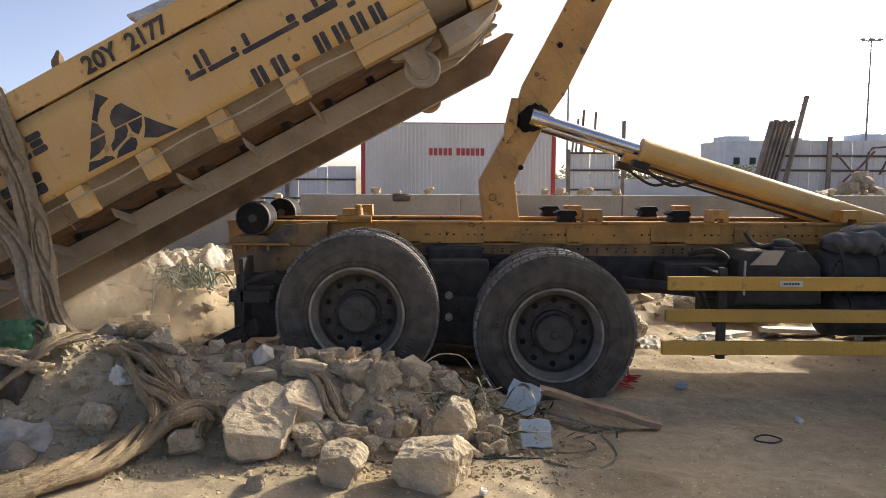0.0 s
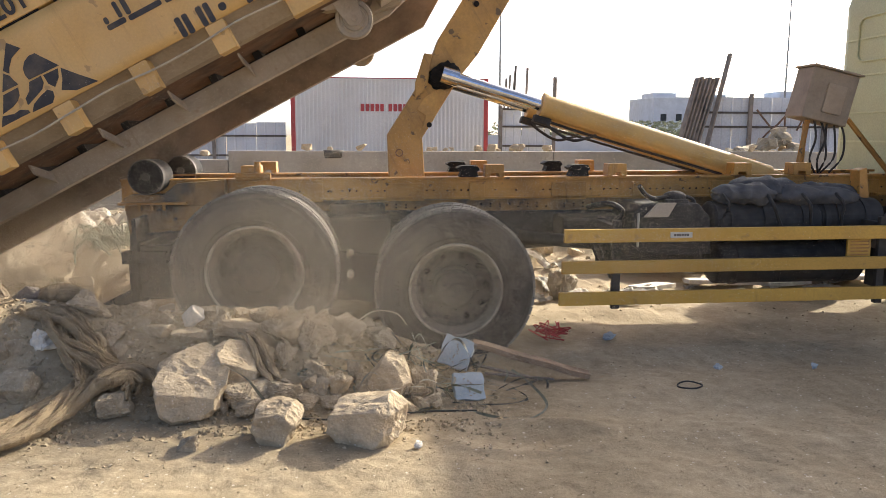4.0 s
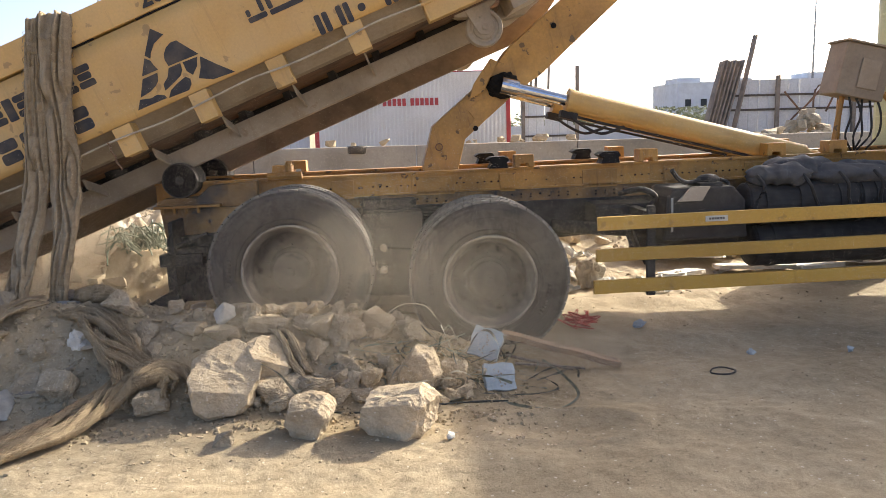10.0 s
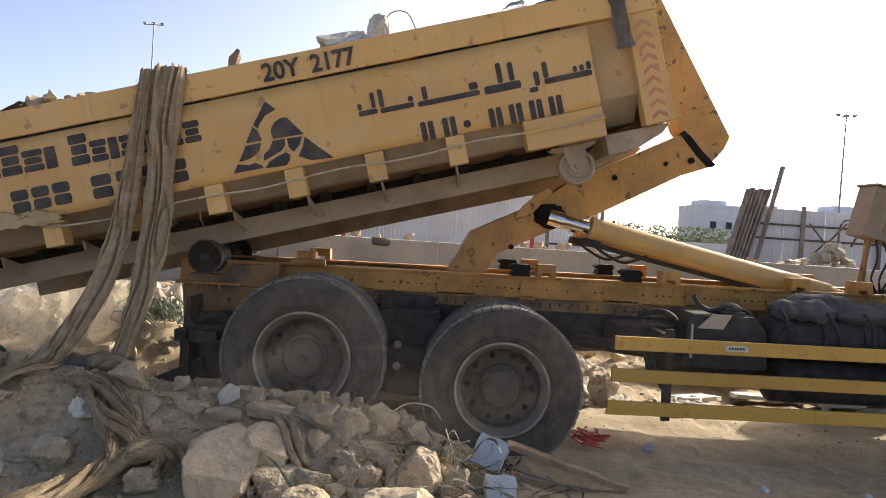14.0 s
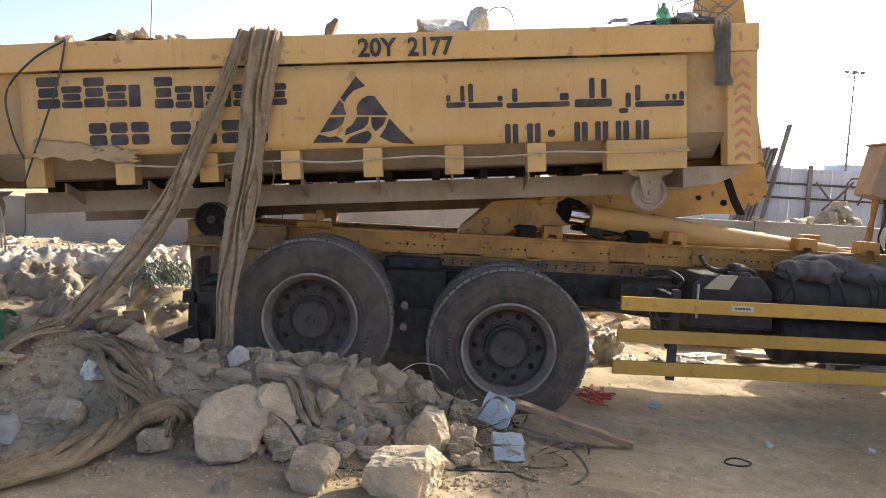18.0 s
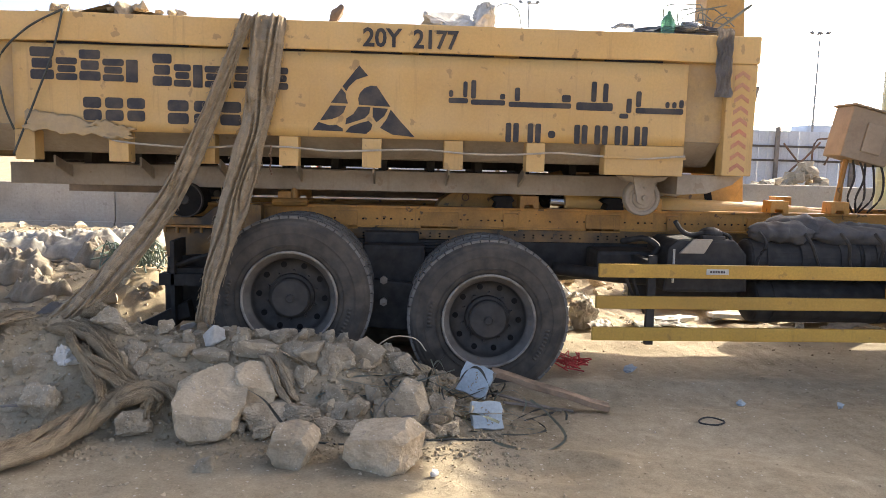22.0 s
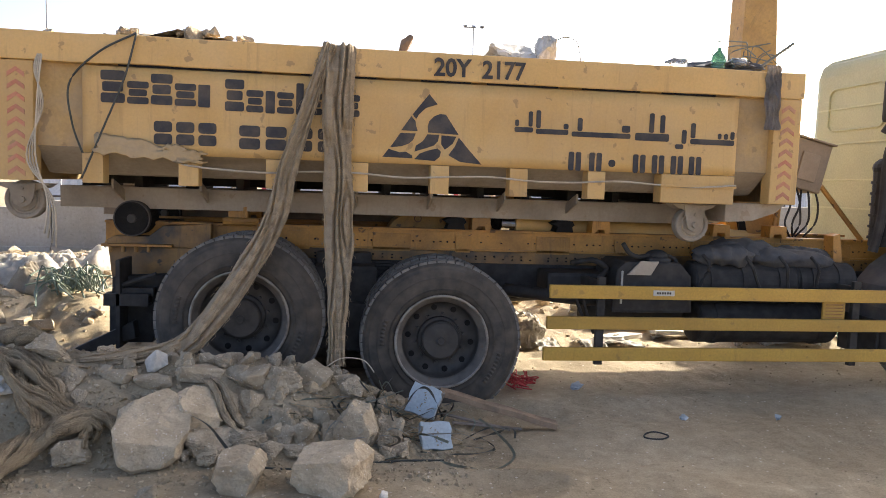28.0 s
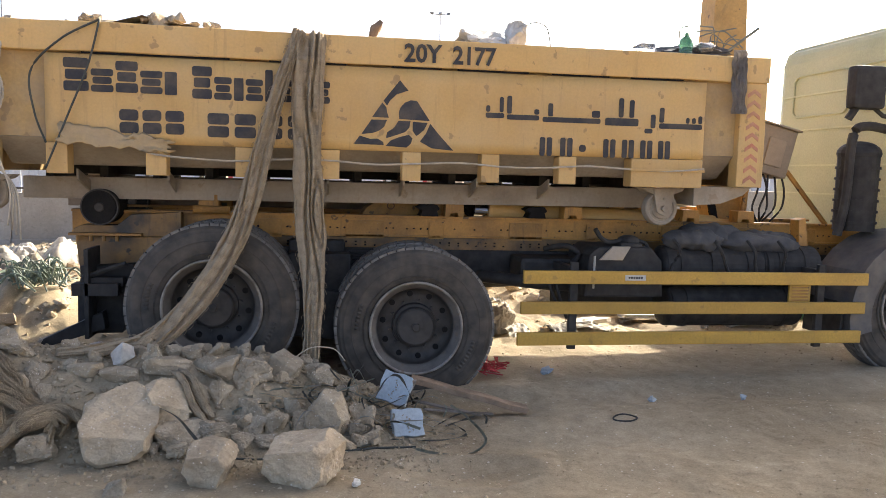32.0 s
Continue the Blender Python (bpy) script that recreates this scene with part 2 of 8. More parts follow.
M_BLACK = mat("black_dusty_metal", (0.026, 0.024, 0.022), (0.012, 0.011, 0.010), 0.72, 0, 40, 5, 0.12, dust=0.20, dust_colour=(0.20, 0.18, 0.155), spec=0.3)
M_GREASE = mat("black_grease", (0.012, 0.011, 0.011), (0.022, 0.019, 0.016), 0.75, 0, 40, 6, 0.6, spec=0.2)
M_STENCIL = mat("stencilled_black_paint", (0.040, 0.037, 0.040), (0.10, 0.08, 0.06), 0.7, 0, 70, 8, 0.03)
M_TYRE = mat("dusty_rubber", (0.052, 0.048, 0.044), (0.026, 0.024, 0.023), 0.82, 0, 60, 5, 0.12, dust=0.42, dust_colour=(0.225, 0.182, 0.13), spec=0.3)
M_TREAD = mat("dust_caked_tread", (0.16, 0.147, 0.128), (0.06, 0.055, 0.05), 0.9, 0, 60, 7, 0.15, dust=0.5, dust_colour=(0.32, 0.285, 0.235))
M_RIM = mat("worn_wheel_steel", (0.40, 0.355, 0.29), (0.15, 0.115, 0.085), 0.6, 0.1, 45, 9, 0.15, dust=0.3, dust_colour=(0.26, 0.22, 0.17), streak=0.5)
M_BAND = mat("dusty_rim_band", (0.15, 0.132, 0.11), (0.07, 0.061, 0.052), 0.7, 0.1, 45, 7, 0.15, dust=0.3, dust_colour=(0.22, 0.185, 0.145), streak=0.4)
M_HUB = mat("dark_hub_steel", (0.050, 0.045, 0.040), (0.022, 0.020, 0.018), 0.6, 0.2, 45, 6, 0.15, dust=0.18, dust_colour=(0.26, 0.215, 0.165))
M_CHROME = mat("chrome_rod", (0.75, 0.77, 0.82), (0.6, 0.62, 0.66), 0.16, 1.0, 20, 3, 0.0)
M_CAB = mat("pale_cab_paint", (0.62, 0.61, 0.33), (0.54, 0.53, 0.28), 0.45, 0, 60, 2, 0.03, dust=0.15)
M_FENDER = mat("dull_grey_plastic", (0.085, 0.086, 0.09), (0.06, 0.06, 0.062), 0.65, 0, 40, 4, 0.06, dust=0.25)
M_GLASS_DARK = mat("dark_glass", (0.02, 0.025, 0.03), None, 0.08, 0, 10, 2, 0)
M_CHEVRON = mat("faded_red_marking", (0.60, 0.19, 0.09), (0.56, 0.27, 0.12), 0.6, 0, 60, 5, 0.03, dust=0.35)
M_CLOTH = mat("dusty_netting_cloth", (0.47, 0.365, 0.235), (0.30, 0.225, 0.14), 0.95, 0, 190, 9, 0.55, knit=120, tone_range=0.0)
M_STONE = mat("pale_limestone", (0.60, 0.48, 0.32), (0.45, 0.35, 0.225), 0.93, 0, 70, 7, 0.8, speck=80)
M_CONC = mat("broken_concrete", (0.51, 0.415, 0.285), (0.36, 0.285, 0.185), 0.93, 0, 70, 9, 0.8, speck=110)
M_SAND = sand_material()
M_WALLC = mat("grey_concrete_wall", (0.41, 0.38, 0.33), (0.28, 0.255, 0.215), 0.9, 0, 20, 1.2, 0.5, dust=0.3, streak=0.35, streak_colour=(0.14, 0.125, 0.11))
M_WHITE = mat("white_painted_sheet", (0.86, 0.85, 0.82), (0.76, 0.74, 0.70), 0.6, 0, 30, 0.8, 0.04, dust=0.12)
M_RED = mat("red_paint", (0.50, 0.06, 0.06), (0.38, 0.05, 0.05), 0.55, 0, 40, 3, 0.04)
M_FENCE = mat("grey_fence_sheet", (0.74, 0.75, 0.76), (0.66, 0.67, 0.68), 0.7, 0.0, 20, 1.0, 0.03, dust=0.12)
M_DKSTEEL = mat("dark_rusty_steel", (0.10, 0.085, 0.075), (0.05, 0.04, 0.035), 0.75, 0.3, 30, 4, 0.1, dust=0.2)
M_WOOD = mat("weathered_timber", (0.28, 0.185, 0.115), (0.15, 0.10, 0.062), 0.85, 0, 60, 5, 0.4)
M_PLANK = mat("sun_bleached_plank", (0.31, 0.20, 0.12), (0.15, 0.095, 0.055), 0.85, 0, 60, 9, 0.5, dust=0.2, dust_colour=(0.44, 0.36, 0.26))
M_DKWOOD = mat("dark_weathered_timber", (0.29, 0.24, 0.195), (0.18, 0.15, 0.12), 0.9, 0, 60, 5, 0.3)
M_FOAM = mat("pale_blue_plastic", (0.43, 0.51, 0.55), (0.34, 0.41, 0.44), 0.6, 0, 60, 8, 0.1, dust=0.22)
M_BLUESTONE = mat("blue_grey_stone", (0.27, 0.29, 0.29), (0.19, 0.20, 0.20), 0.9, 0, 60, 6, 0.5, dust=0.35)
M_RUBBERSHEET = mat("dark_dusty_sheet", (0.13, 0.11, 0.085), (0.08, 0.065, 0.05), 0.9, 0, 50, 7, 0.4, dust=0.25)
M_CABLE = mat("grey_green_cable", (0.17, 0.18, 0.15), (0.09, 0.10, 0.08), 0.6, 0, 60, 8, 0.05, dust=0.25)
M_GREEN = mat("green_plastic_sheet", (0.07, 0.32, 0.15), (0.045, 0.22, 0.10), 0.5, 0, 30, 5, 0.2, dust=0.2)
M_GREENWIRE = mat("dark_green_cable", (0.13, 0.205, 0.15), (0.06, 0.11, 0.08), 0.5, 0, 30, 5, 0.1, dust=0.25)
M_DARKWIRE = mat("dark_rubber_cable", (0.035, 0.042, 0.036), (0.022, 0.028, 0.024), 0.6, 0, 30, 5, 0.1, dust=0.08)
M_RAG = mat("grey_dusty_rag", (0.44, 0.39, 0.34), (0.32, 0.28, 0.24), 0.95, 0, 120, 9, 0.5)
M_PLASTIC = mat("crumpled_white_plastic", (0.76, 0.715, 0.63), (0.58, 0.53, 0.44), 0.6, 0, 30, 7, 0.4)
M_SACK = mat("dusty_woven_sack", (0.56, 0.49, 0.38), (0.42, 0.35, 0.25), 0.9, 0, 90, 6, 0.4)
M_TARP = mat("black_tarpaulin", (0.050, 0.055, 0.064), (0.070, 0.074, 0.080), 0.8, 0, 30, 6, 0.3, dust=0.14)
M_ROPE = mat("pale_rope", (0.60, 0.51, 0.38), (0.44, 0.37, 0.27), 0.9, 0, 150, 10, 0.4)
M_PLASTER = mat("whitish_broken_plaster", (0.68, 0.64, 0.56), (0.52, 0.47, 0.39), 0.9, 0, 40, 7, 0.8)
# distance haze is put into this base colour, paler and bluer than the cladding
M_FAR = mat("hazed_far_cladding", (0.74, 0.79, 0.84), (0.68, 0.73, 0.78), 0.8, 0, 0.2, 0.02, 0)
M_MAST = mat("galvanised_mast", (0.34, 0.35, 0.36), (0.26, 0.27, 0.28), 0.6, 0.4, 3, 0.4, 0)
# dusty leaves, lightened further: the haze of distance is mixed into their colour
M_LEAF = mat("dusty_hazed_foliage", (0.19, 0.20, 0.15), (0.12, 0.13, 0.095), 0.9, 0, 1.5, 0.1, 0)
ln, ll = M_LEAF.node_tree.nodes, M_LEAF.node_tree.links
thin, blend = ln.new("ShaderNodeBsdfTranslucent"), ln.new("ShaderNodeMixShader")
thin.inputs["Color"].default_value = (0.20, 0.22, 0.14, 1)
blend.inputs["Fac"].default_value = 0.55
ll.new(ln["Principled BSDF"].outputs[0], blend.inputs[1])
ll.new(thin.outputs[0], blend.inputs[2])
ll.new(blend.outputs[0], ln["Material Output"].inputs["Surface"])
M_BOXB = mat("brown_control_box", (0.36, 0.275, 0.185), (0.27, 0.20, 0.13), 0.6, 0, 40, 4, 0.06, dust=0.3)
M_PLATE = mat("pale_label", (0.60, 0.58, 0.50), (0.45, 0.43, 0.38), 0.6, 0, 60, 10, 0)
M_REDNET = mat("red_plastic_net", (0.55, 0.06, 0.06), (0.4, 0.05, 0.05), 0.7, 0, 60, 10, 0.3)
M_BOTTLE = mat("green_bottle_plastic", (0.30, 0.72, 0.38), (0.24, 0.62, 0.32), 0.25, 0, 30, 5, 0)
M_BOTTLE.node_tree.nodes["Principled BSDF"].inputs["Transmission Weight"].default_value = 0.75
M_CLEAR = mat("clear_bottle_plastic", (0.86, 0.88, 0.88), (0.78, 0.80, 0.80), 0.2, 0, 30, 5, 0)
M_CLEAR.node_tree.nodes["Principled BSDF"].inputs["Transmission Weight"].default_value = 0.85


M_DUST = mat("airborne_dust", (0.62, 0.53, 0.41), (0.56, 0.47, 0.36), 1.0, 0, 5, 1, 0)
dn, dl = M_DUST.node_tree.nodes, M_DUST.node_tree.links
drift, both_ways = dn.new("ShaderNodeBsdfTranslucent"), dn.new("ShaderNodeMixShader")
drift.inputs["Color"].default_value = (0.80, 0.71, 0.57, 1)
both_ways.inputs["Fac"].default_value = 0.6
dl.new(dn["Principled BSDF"].outputs[0], both_ways.inputs[1])
dl.new(drift.outputs[0], both_ways.inputs[2])
dl.new(both_ways.outputs[0], dn["Material Output"].inputs["Surface"])


# ---- mesh helpers ----
def part(name, bm, material, parent=None, label="", smooth=False):
    me = bpy.data.meshes.new(name)
    bm.normal_update()
    bm.to_mesh(me)
    bm.free()
    me.materials.append(material)
    if smooth:
        for p in me.polygons:
            p.use_smooth = True
    ob = new(name, me)
    ob.parent = parent
    if label:
        ob["label"] = label
    return ob


def thing(name, label, category, group="", kind="", at=None):
    ob = new(name)
    ob.empty_display_size = 0.1
    tagged(ob, label, category, group, kind)
    if at:
        ob.location = at
    return ob


def box(bm, x0, x1, y0, y1, z0, z1, bev=0.0, m=None):
    r = bmesh.ops.create_cube(bm, size=1.0, matrix=Matrix.Translation(((x0 + x1) / 2, (y0 + y1) / 2, (z0 + z1) / 2)) @ Matrix.Diagonal((x1 - x0, y1 - y0, z1 - z0, 1)))
    vs = r["verts"]
    if bev:
        es = list({e for v in vs for e in v.link_edges})
        rr = bmesh.ops.bevel(bm, geom=es, offset=bev, segments=2, affect="EDGES", profile=0.6)
        vs = list({v for f in rr["faces"] for v in f.verts} | {v for v in vs if v.is_valid})
    if m is not None:
        bmesh.ops.transform(bm, matrix=m, verts=vs)
    return vs


def prism(bm, poly, y0, y1, bev=0.0):
    """An outline in x, z carried from y0 to y1."""
    a = [bm.verts.new((x, y0, z)) for x, z in poly]
    b = [bm.verts.new((x, y1, z)) for x, z in poly]
    n = len(poly)
    fs = [bm.faces.new(a), bm.faces.new(b[::-1])]
    for i in range(n):
        fs.append(bm.faces.new((a[i], b[i], b[(i + 1) % n], a[(i + 1) % n])))
    bmesh.ops.recalc_face_normals(bm, faces=fs)
    if bev:
        es = list({e for f in fs for e in f.edges})
        bmesh.ops.bevel(bm, geom=es, offset=bev, segments=2, affect="EDGES", profile=0.6)
    return a + b


def rod(bm, p, q, r, seg=12, r2=None):
    p, q = Vector(p), Vector(q)
    d = q - p
    m = Matrix.Translation((p + q) / 2) @ d.to_track_quat("Z", "Y").to_matrix().to_4x4()
    return bmesh.ops.create_cone(bm, cap_ends=True, segments=seg, radius1=r, radius2=r if r2 is None else r2, depth=d.length, matrix=m)["verts"]


def tube(bm, pts, r, seg=6):
    """A bent round bar along points."""
    pts = [Vector(p) for p in pts]
    rings = []
    for i, p in enumerate(pts):
        d = (pts[min(i + 1, len(pts) - 1)] - pts[max(i - 1, 0)]).normalized()
        u = d.orthogonal().normalized() if abs(d.z) > 0.9 else d.cross(Vector((0, 0, 1))).normalized()
        w = d.cross(u)
        rings.append([bm.verts.new(p + r * (math.cos(6.2832 * k / seg) * u + math.sin(6.2832 * k / seg) * w)) for k in range(seg)])
    for a, b in zip(rings, rings[1:]):
        for k in range(seg):
            bm.faces.new((a[k], a[(k + 1) % seg], b[(k + 1) % seg], b[k]))
    bm.faces.new(rings[0][::-1])
    bm.faces.new(rings[-1])


def spline(pts, n):
    """n points on a smooth curve through pts."""
    pts = [Vector(p) for p in pts]
    out = []
    for k in range(n):
        s = k / (n - 1) * (len(pts) - 1)
        i = min(int(s), len(pts) - 2)
        u = s - i
        p0, p1, p2, p3 = pts[max(i - 1, 0)], pts[i], pts[i + 1], pts[min(i + 2, len(pts) - 1)]
        out.append(0.5 * (2 * p1 + (p2 - p0) * u + (2 * p0 - 5 * p1 + 4 * p2 - p3) * u * u + (3 * p1 - p0 - 3 * p2 + p3) * u ** 3))
    return out


def lathe(bm, prof, seg=48, axis="y"):
    """A profile of (radius, along) turned about the y axis."""
    rings = []
    for r, y in prof:
        rings.append([bm.verts.new((r * math.cos(6.28318 * k / seg), y, r * math.sin(6.28318 * k / seg))) for k in range(seg)])
    for a, b in zip(rings, rings[1:]):
        for k in range(seg):
            bm.faces.new((a[k], b[k], b[(k + 1) % seg], a[(k + 1) % seg]))
    return rings


def boulder_mesh(rng, outline, sx, sy, sz, cut=None):
    """A broken quarry block: an outline of its face, thick in the middle, with chipped edges and rough sides."""
    bm = bmesh.new()
    for depth, k, rise in ((-0.5, 0.80, 0.0), (-0.22, 1.0, 0.0), (0.2, 0.98, 0.04), (0.5, 0.72, 0.08)):
        for x, z in outline:
            zz = 0.42 + (z - 0.42) * k
            bm.verts.new(((x - 0.5) * k + rng.uniform(-0.035, 0.035), depth + rng.uniform(-0.06, 0.06), zz + rise * z + rng.uniform(-0.03, 0.03)))
    r = bmesh.ops.convex_hull(bm, input=bm.verts[:])
    bmesh.ops.delete(bm, geom=[v for v in r["geom_interior"] if isinstance(v, bmesh.types.BMVert)], context="VERTS")
    if cut:
        r = bmesh.ops.bisect_plane(bm, geom=bm.verts[:] + bm.edges[:] + bm.faces[:], plane_co=cut[0], plane_no=cut[1], clear_outer=True)
        bmesh.ops.contextual_create(bm, geom=[e for e in r["geom_cut"] if isinstance(e, bmesh.types.BMEdge)])
    bmesh.ops.dissolve_limit(bm, angle_limit=0.30, verts=bm.verts[:], edges=bm.edges[:])
    bmesh.ops.bevel(bm, geom=bm.edges[:], offset=0.022, segments=2, affect="EDGES", profile=0.6)
    bmesh.ops.triangulate(bm, faces=bm.faces[:])
    for _ in range(6):
        es = [e for e in bm.edges if e.calc_length() > 0.04]
        if es and len(bm.verts) < 7000:
            bmesh.ops.subdivide_edges(bm, edges=es, cuts=1)
            bmesh.ops.triangulate(bm, faces=bm.faces[:])
    off = Vector((rng.uniform(-50, 50), rng.uniform(-50, 50), 0))
    mid = Vector((0, 0, 0.42))
    for v in bm.verts:
        p = v.co.copy()
        n3 = noise.noise(p * 16.0 + off)
        v.co = p + (p - mid).normalized() * (noise.noise(p * 2.2 + off) * 0.05 - abs(noise.noise(p * 4.5 + off)) * 0.045 + noise.noise(p * 9.0 + off) * 0.020 + n3 * 0.012 + noise.noise(p * 34.0 + off) * 0.006 + noise.noise(p * 60.0 + off) * 0.003 - 0.03 * max(0.0, n3 - 0.3))
    lo = min(v.co.z for v in bm.verts)
    hi = max(v.co.z for v in bm.verts)
    xa, xb = min(v.co.x for v in bm.verts), max(v.co.x for v in bm.verts)
    for v in bm.verts:
        v.co = Vector((((v.co.x - xa) / (xb - xa) - 0.5) * sx, v.co.y * sy, (v.co.z - lo) / (hi - lo) * sz))
    return bm


def rock_mesh(rng, sx, sy, sz, sub=3, cuts=7, rough=0.15):
    """A broken angular lump: the hull of a few points, roughened, resting on its base at z = 0."""
    bm = bmesh.new()
    n = 9 + cuts
    for _ in range(n):
        d = Vector((rng.uniform(-1, 1), rng.uniform(-1, 1), rng.uniform(-1, 1)))
        m = max(abs(d.x), abs(d.y), abs(d.z))
        d = d * (0.8 / m + 0.2 / d.length) * rng.uniform(0.85, 1.0)
        bm.verts.new(d)
    r = bmesh.ops.convex_hull(bm, input=bm.verts[:])
    bmesh.ops.delete(bm, geom=[v for v in r["geom_interior"] if isinstance(v, bmesh.types.BMVert)], context="VERTS")
    bmesh.ops.dissolve_limit(bm, angle_limit=0.12, verts=bm.verts[:], edges=bm.edges[:])
    bmesh.ops.triangulate(bm, faces=bm.faces[:])
    if sub > 1:
        bmesh.ops.bevel(bm, geom=bm.edges[:], offset=0.06, segments=1, affect="EDGES")
        bmesh.ops.triangulate(bm, faces=bm.faces[:])
        for _ in range(sub - 1):
            long_edges = [e for e in bm.edges if e.calc_length() > 0.11]
            if long_edges and len(bm.verts) < 2500:
                bmesh.ops.subdivide_edges(bm, edges=long_edges, cuts=1)
                bmesh.ops.triangulate(bm, faces=bm.faces[:])
    off = Vector((rng.uniform(-50, 50), rng.uniform(-50, 50), 0))
    for v in bm.verts:
        p = v.co.copy()
        q = noise.noise(p * 1.7 + off) * rough * 0.9 + noise.noise(p * 4.5 + off) * rough * 0.6 + noise.noise(p * 11.0 + off) * rough * 0.45 + noise.noise(p * 24.0 + off) * rough * 0.22
        v.co = p + p.normalized() * q
    lo = min(v.co.z for v in bm.verts)
    hx = max(v.co.x for v in bm.verts) - min(v.co.x for v in bm.verts)
    hy = max(v.co.y for v in bm.verts) - min(v.co.y for v in bm.verts)
    hz = max(v.co.z for v in bm.verts) - lo
    for v in bm.verts:
        v.co = Vector((v.co.x / hx * sx, v.co.y / hy * sy, (v.co.z - lo) / hz * sz))
    return bm


# ---- ground: one sheet with the rubble bank and the far heaps ----
BANK = [(-9.0, 0.25), (-4.5, 0.38), (-3.6, 0.45), (-2.8, 0.51), (-2.3, 0.51), (-1.8, 0.45), (-1.3, 0.39), (-0.9, 0.385), (-0.5, 0.385), (-0.2, 0.33), (0.05, 0.23), (0.3, 0.12), (0.6, 0.03), (0.9, 0.0)]


def ramp01(u):
    u = min(max(u, 0.0), 1.0)
    return u * u * (3 - 2 * u)


def bank_height(x):
    if x <= BANK[0][0] or x >= BANK[-1][0]:
        return 0.0
    for (a, h), (b, k) in zip(BANK, BANK[1:]):
        if a <= x <= b:
            return h + (k - h) * (x - a) / (b - a)
    return 0.0


def ground_z(x, y):
    z = 0.0
    near = math.exp(-((y - 6) / 12.0) ** 2)
    p = Vector((x, y, 0))
    z += noise.noise(p * 0.5) * 0.03 * near + (noise.noise(p * 2.3) * 0.018 + noise.noise(p * 7.0) * 0.010 + noise.noise(p * 17.0) * 0.006) * near * ramp01((y - 2.3) / 0.7)
    # bank of tipped rubble in front of the rear wheels
    b = bank_height(x) * ramp01((y - 3.9) / 0.75) * (1 - ramp01((y - 4.86) / 0.24) * ramp01((x + 2.9) / 0.3))
    b *= 1 - ramp01((y - 5.2) / 1.2) * (1 - ramp01((x + 2.9) / 0.3))
    if b > 0.01:
        b += noise.noise(p * 3.2 + Vector((9, 3, 0))) * 0.045 + noise.noise(p * 8.0 + Vector((2, 3, 0))) * 0.024 + abs(noise.noise(p * 17.0)) * 0.014 + noise.noise(p * 31.0) * 0.007
    z += b
    # broken ground and heaps behind the truck
    if y > 6.0:
        z += ramp01((y - 6.0) / 0.8) * (1 - ramp01((y - 13.0) / 0.6)) * (0.05 * noise.noise(p * 2.1 + Vector((7, 7, 0))) + 0.035 * abs(noise.noise(p * 5.0)) + 0.02 * noise.noise(p * 11.0) + 0.012 * noise.noise(Vector((x * 3.0, y * 13.0, 0))))
        k = ramp01((y - 7.2) / 2.0) * (1 - ramp01((y - 13.0) / 0.6)) * (1 - ramp01((x - 1.0) / 3.0) * 0.75)
        bumps = 0.24 * noise.noise(p * 0.8 + Vector((4, 1, 0))) + 0.12 * noise.noise(p * 2.6) + 0.05 * noise.noise(p * 7.0)
        k *= 1 - 0.75 * (1 - ramp01((x + 1.9) / 0.9))
        heap = (1 - 0.45 * ramp01((y - 8.6) / 2.0)) * ramp01((y - 6.1) / 2.5) * (1 - ramp01((x + 1.9) / 0.9)) * (1 - ramp01((y - 13.0) / 0.6))
        z += max(k * (0.30 + bumps), heap * (0.44 + 0.50 * bumps), 0.44 * math.exp(-((x + 2.45) / 0.5) ** 2 - ((y - 7.35) / 0.55) ** 2))
    # a shallow scrape in the foreground
    d = ((x - 0.78) / 0.38) ** 2 + ((y - 3.62) / 0.20) ** 2
    if d < 2.5:
        z += -0.035 * math.exp(-d * 1.4) + 0.018 * math.exp(-((d - 1.2) / 0.45) ** 2)
    # wheel ruts along the truck's way
    if x > 0.6:
        z += 0.020 * math.sin(y * 9.0 + noise.noise(p * 0.6) * 3) * ramp01((x - 0.6) / 0.8) * math.exp(-((y - 4.6) / 0.9) ** 2)
    return z


def axis_steps(*spans):
    out = []
    for a, b, n in spans:
        out += [a + (b - a) * k / n for k in range(n)]
    return out + [spans[-1][1]]


xs = axis_steps((-2500, -400, 4), (-400, -60, 8), (-60, -12, 14), (-12, -4.2, 60), (-4.2, 3.4, 400), (3.4, 12, 70), (12, 60, 16), (60, 400, 8), (400, 2500, 4))
ys = axis_steps((-400, -20, 5), (-20, 2.2, 14), (2.2, 5.3, 190), (5.3, 14, 130), (14, 30, 40), (30, 100, 14), (100, 600, 10), (600, 3500, 6))
gverts = [(x, y, ground_z(x, y) if -30 < x < 40 and -5 < y < 30 else 0.0) for y in ys for x in xs]
nx = len(xs)
gfaces = [(j * nx + i, j * nx + i + 1, (j + 1) * nx + i + 1, (j + 1) * nx + i) for j in range(len(ys) - 1) for i in range(nx - 1)]
gme = bpy.data.meshes.new("ground")
gme.from_pydata(gverts, [], gfaces)
gme.materials.append(M_SAND)
for p in gme.polygons:
    p.use_smooth = True
ground = tagged(new("ground", gme), "dry pale sand ground with wheel tracks and rubble", "ground", kind="structure")

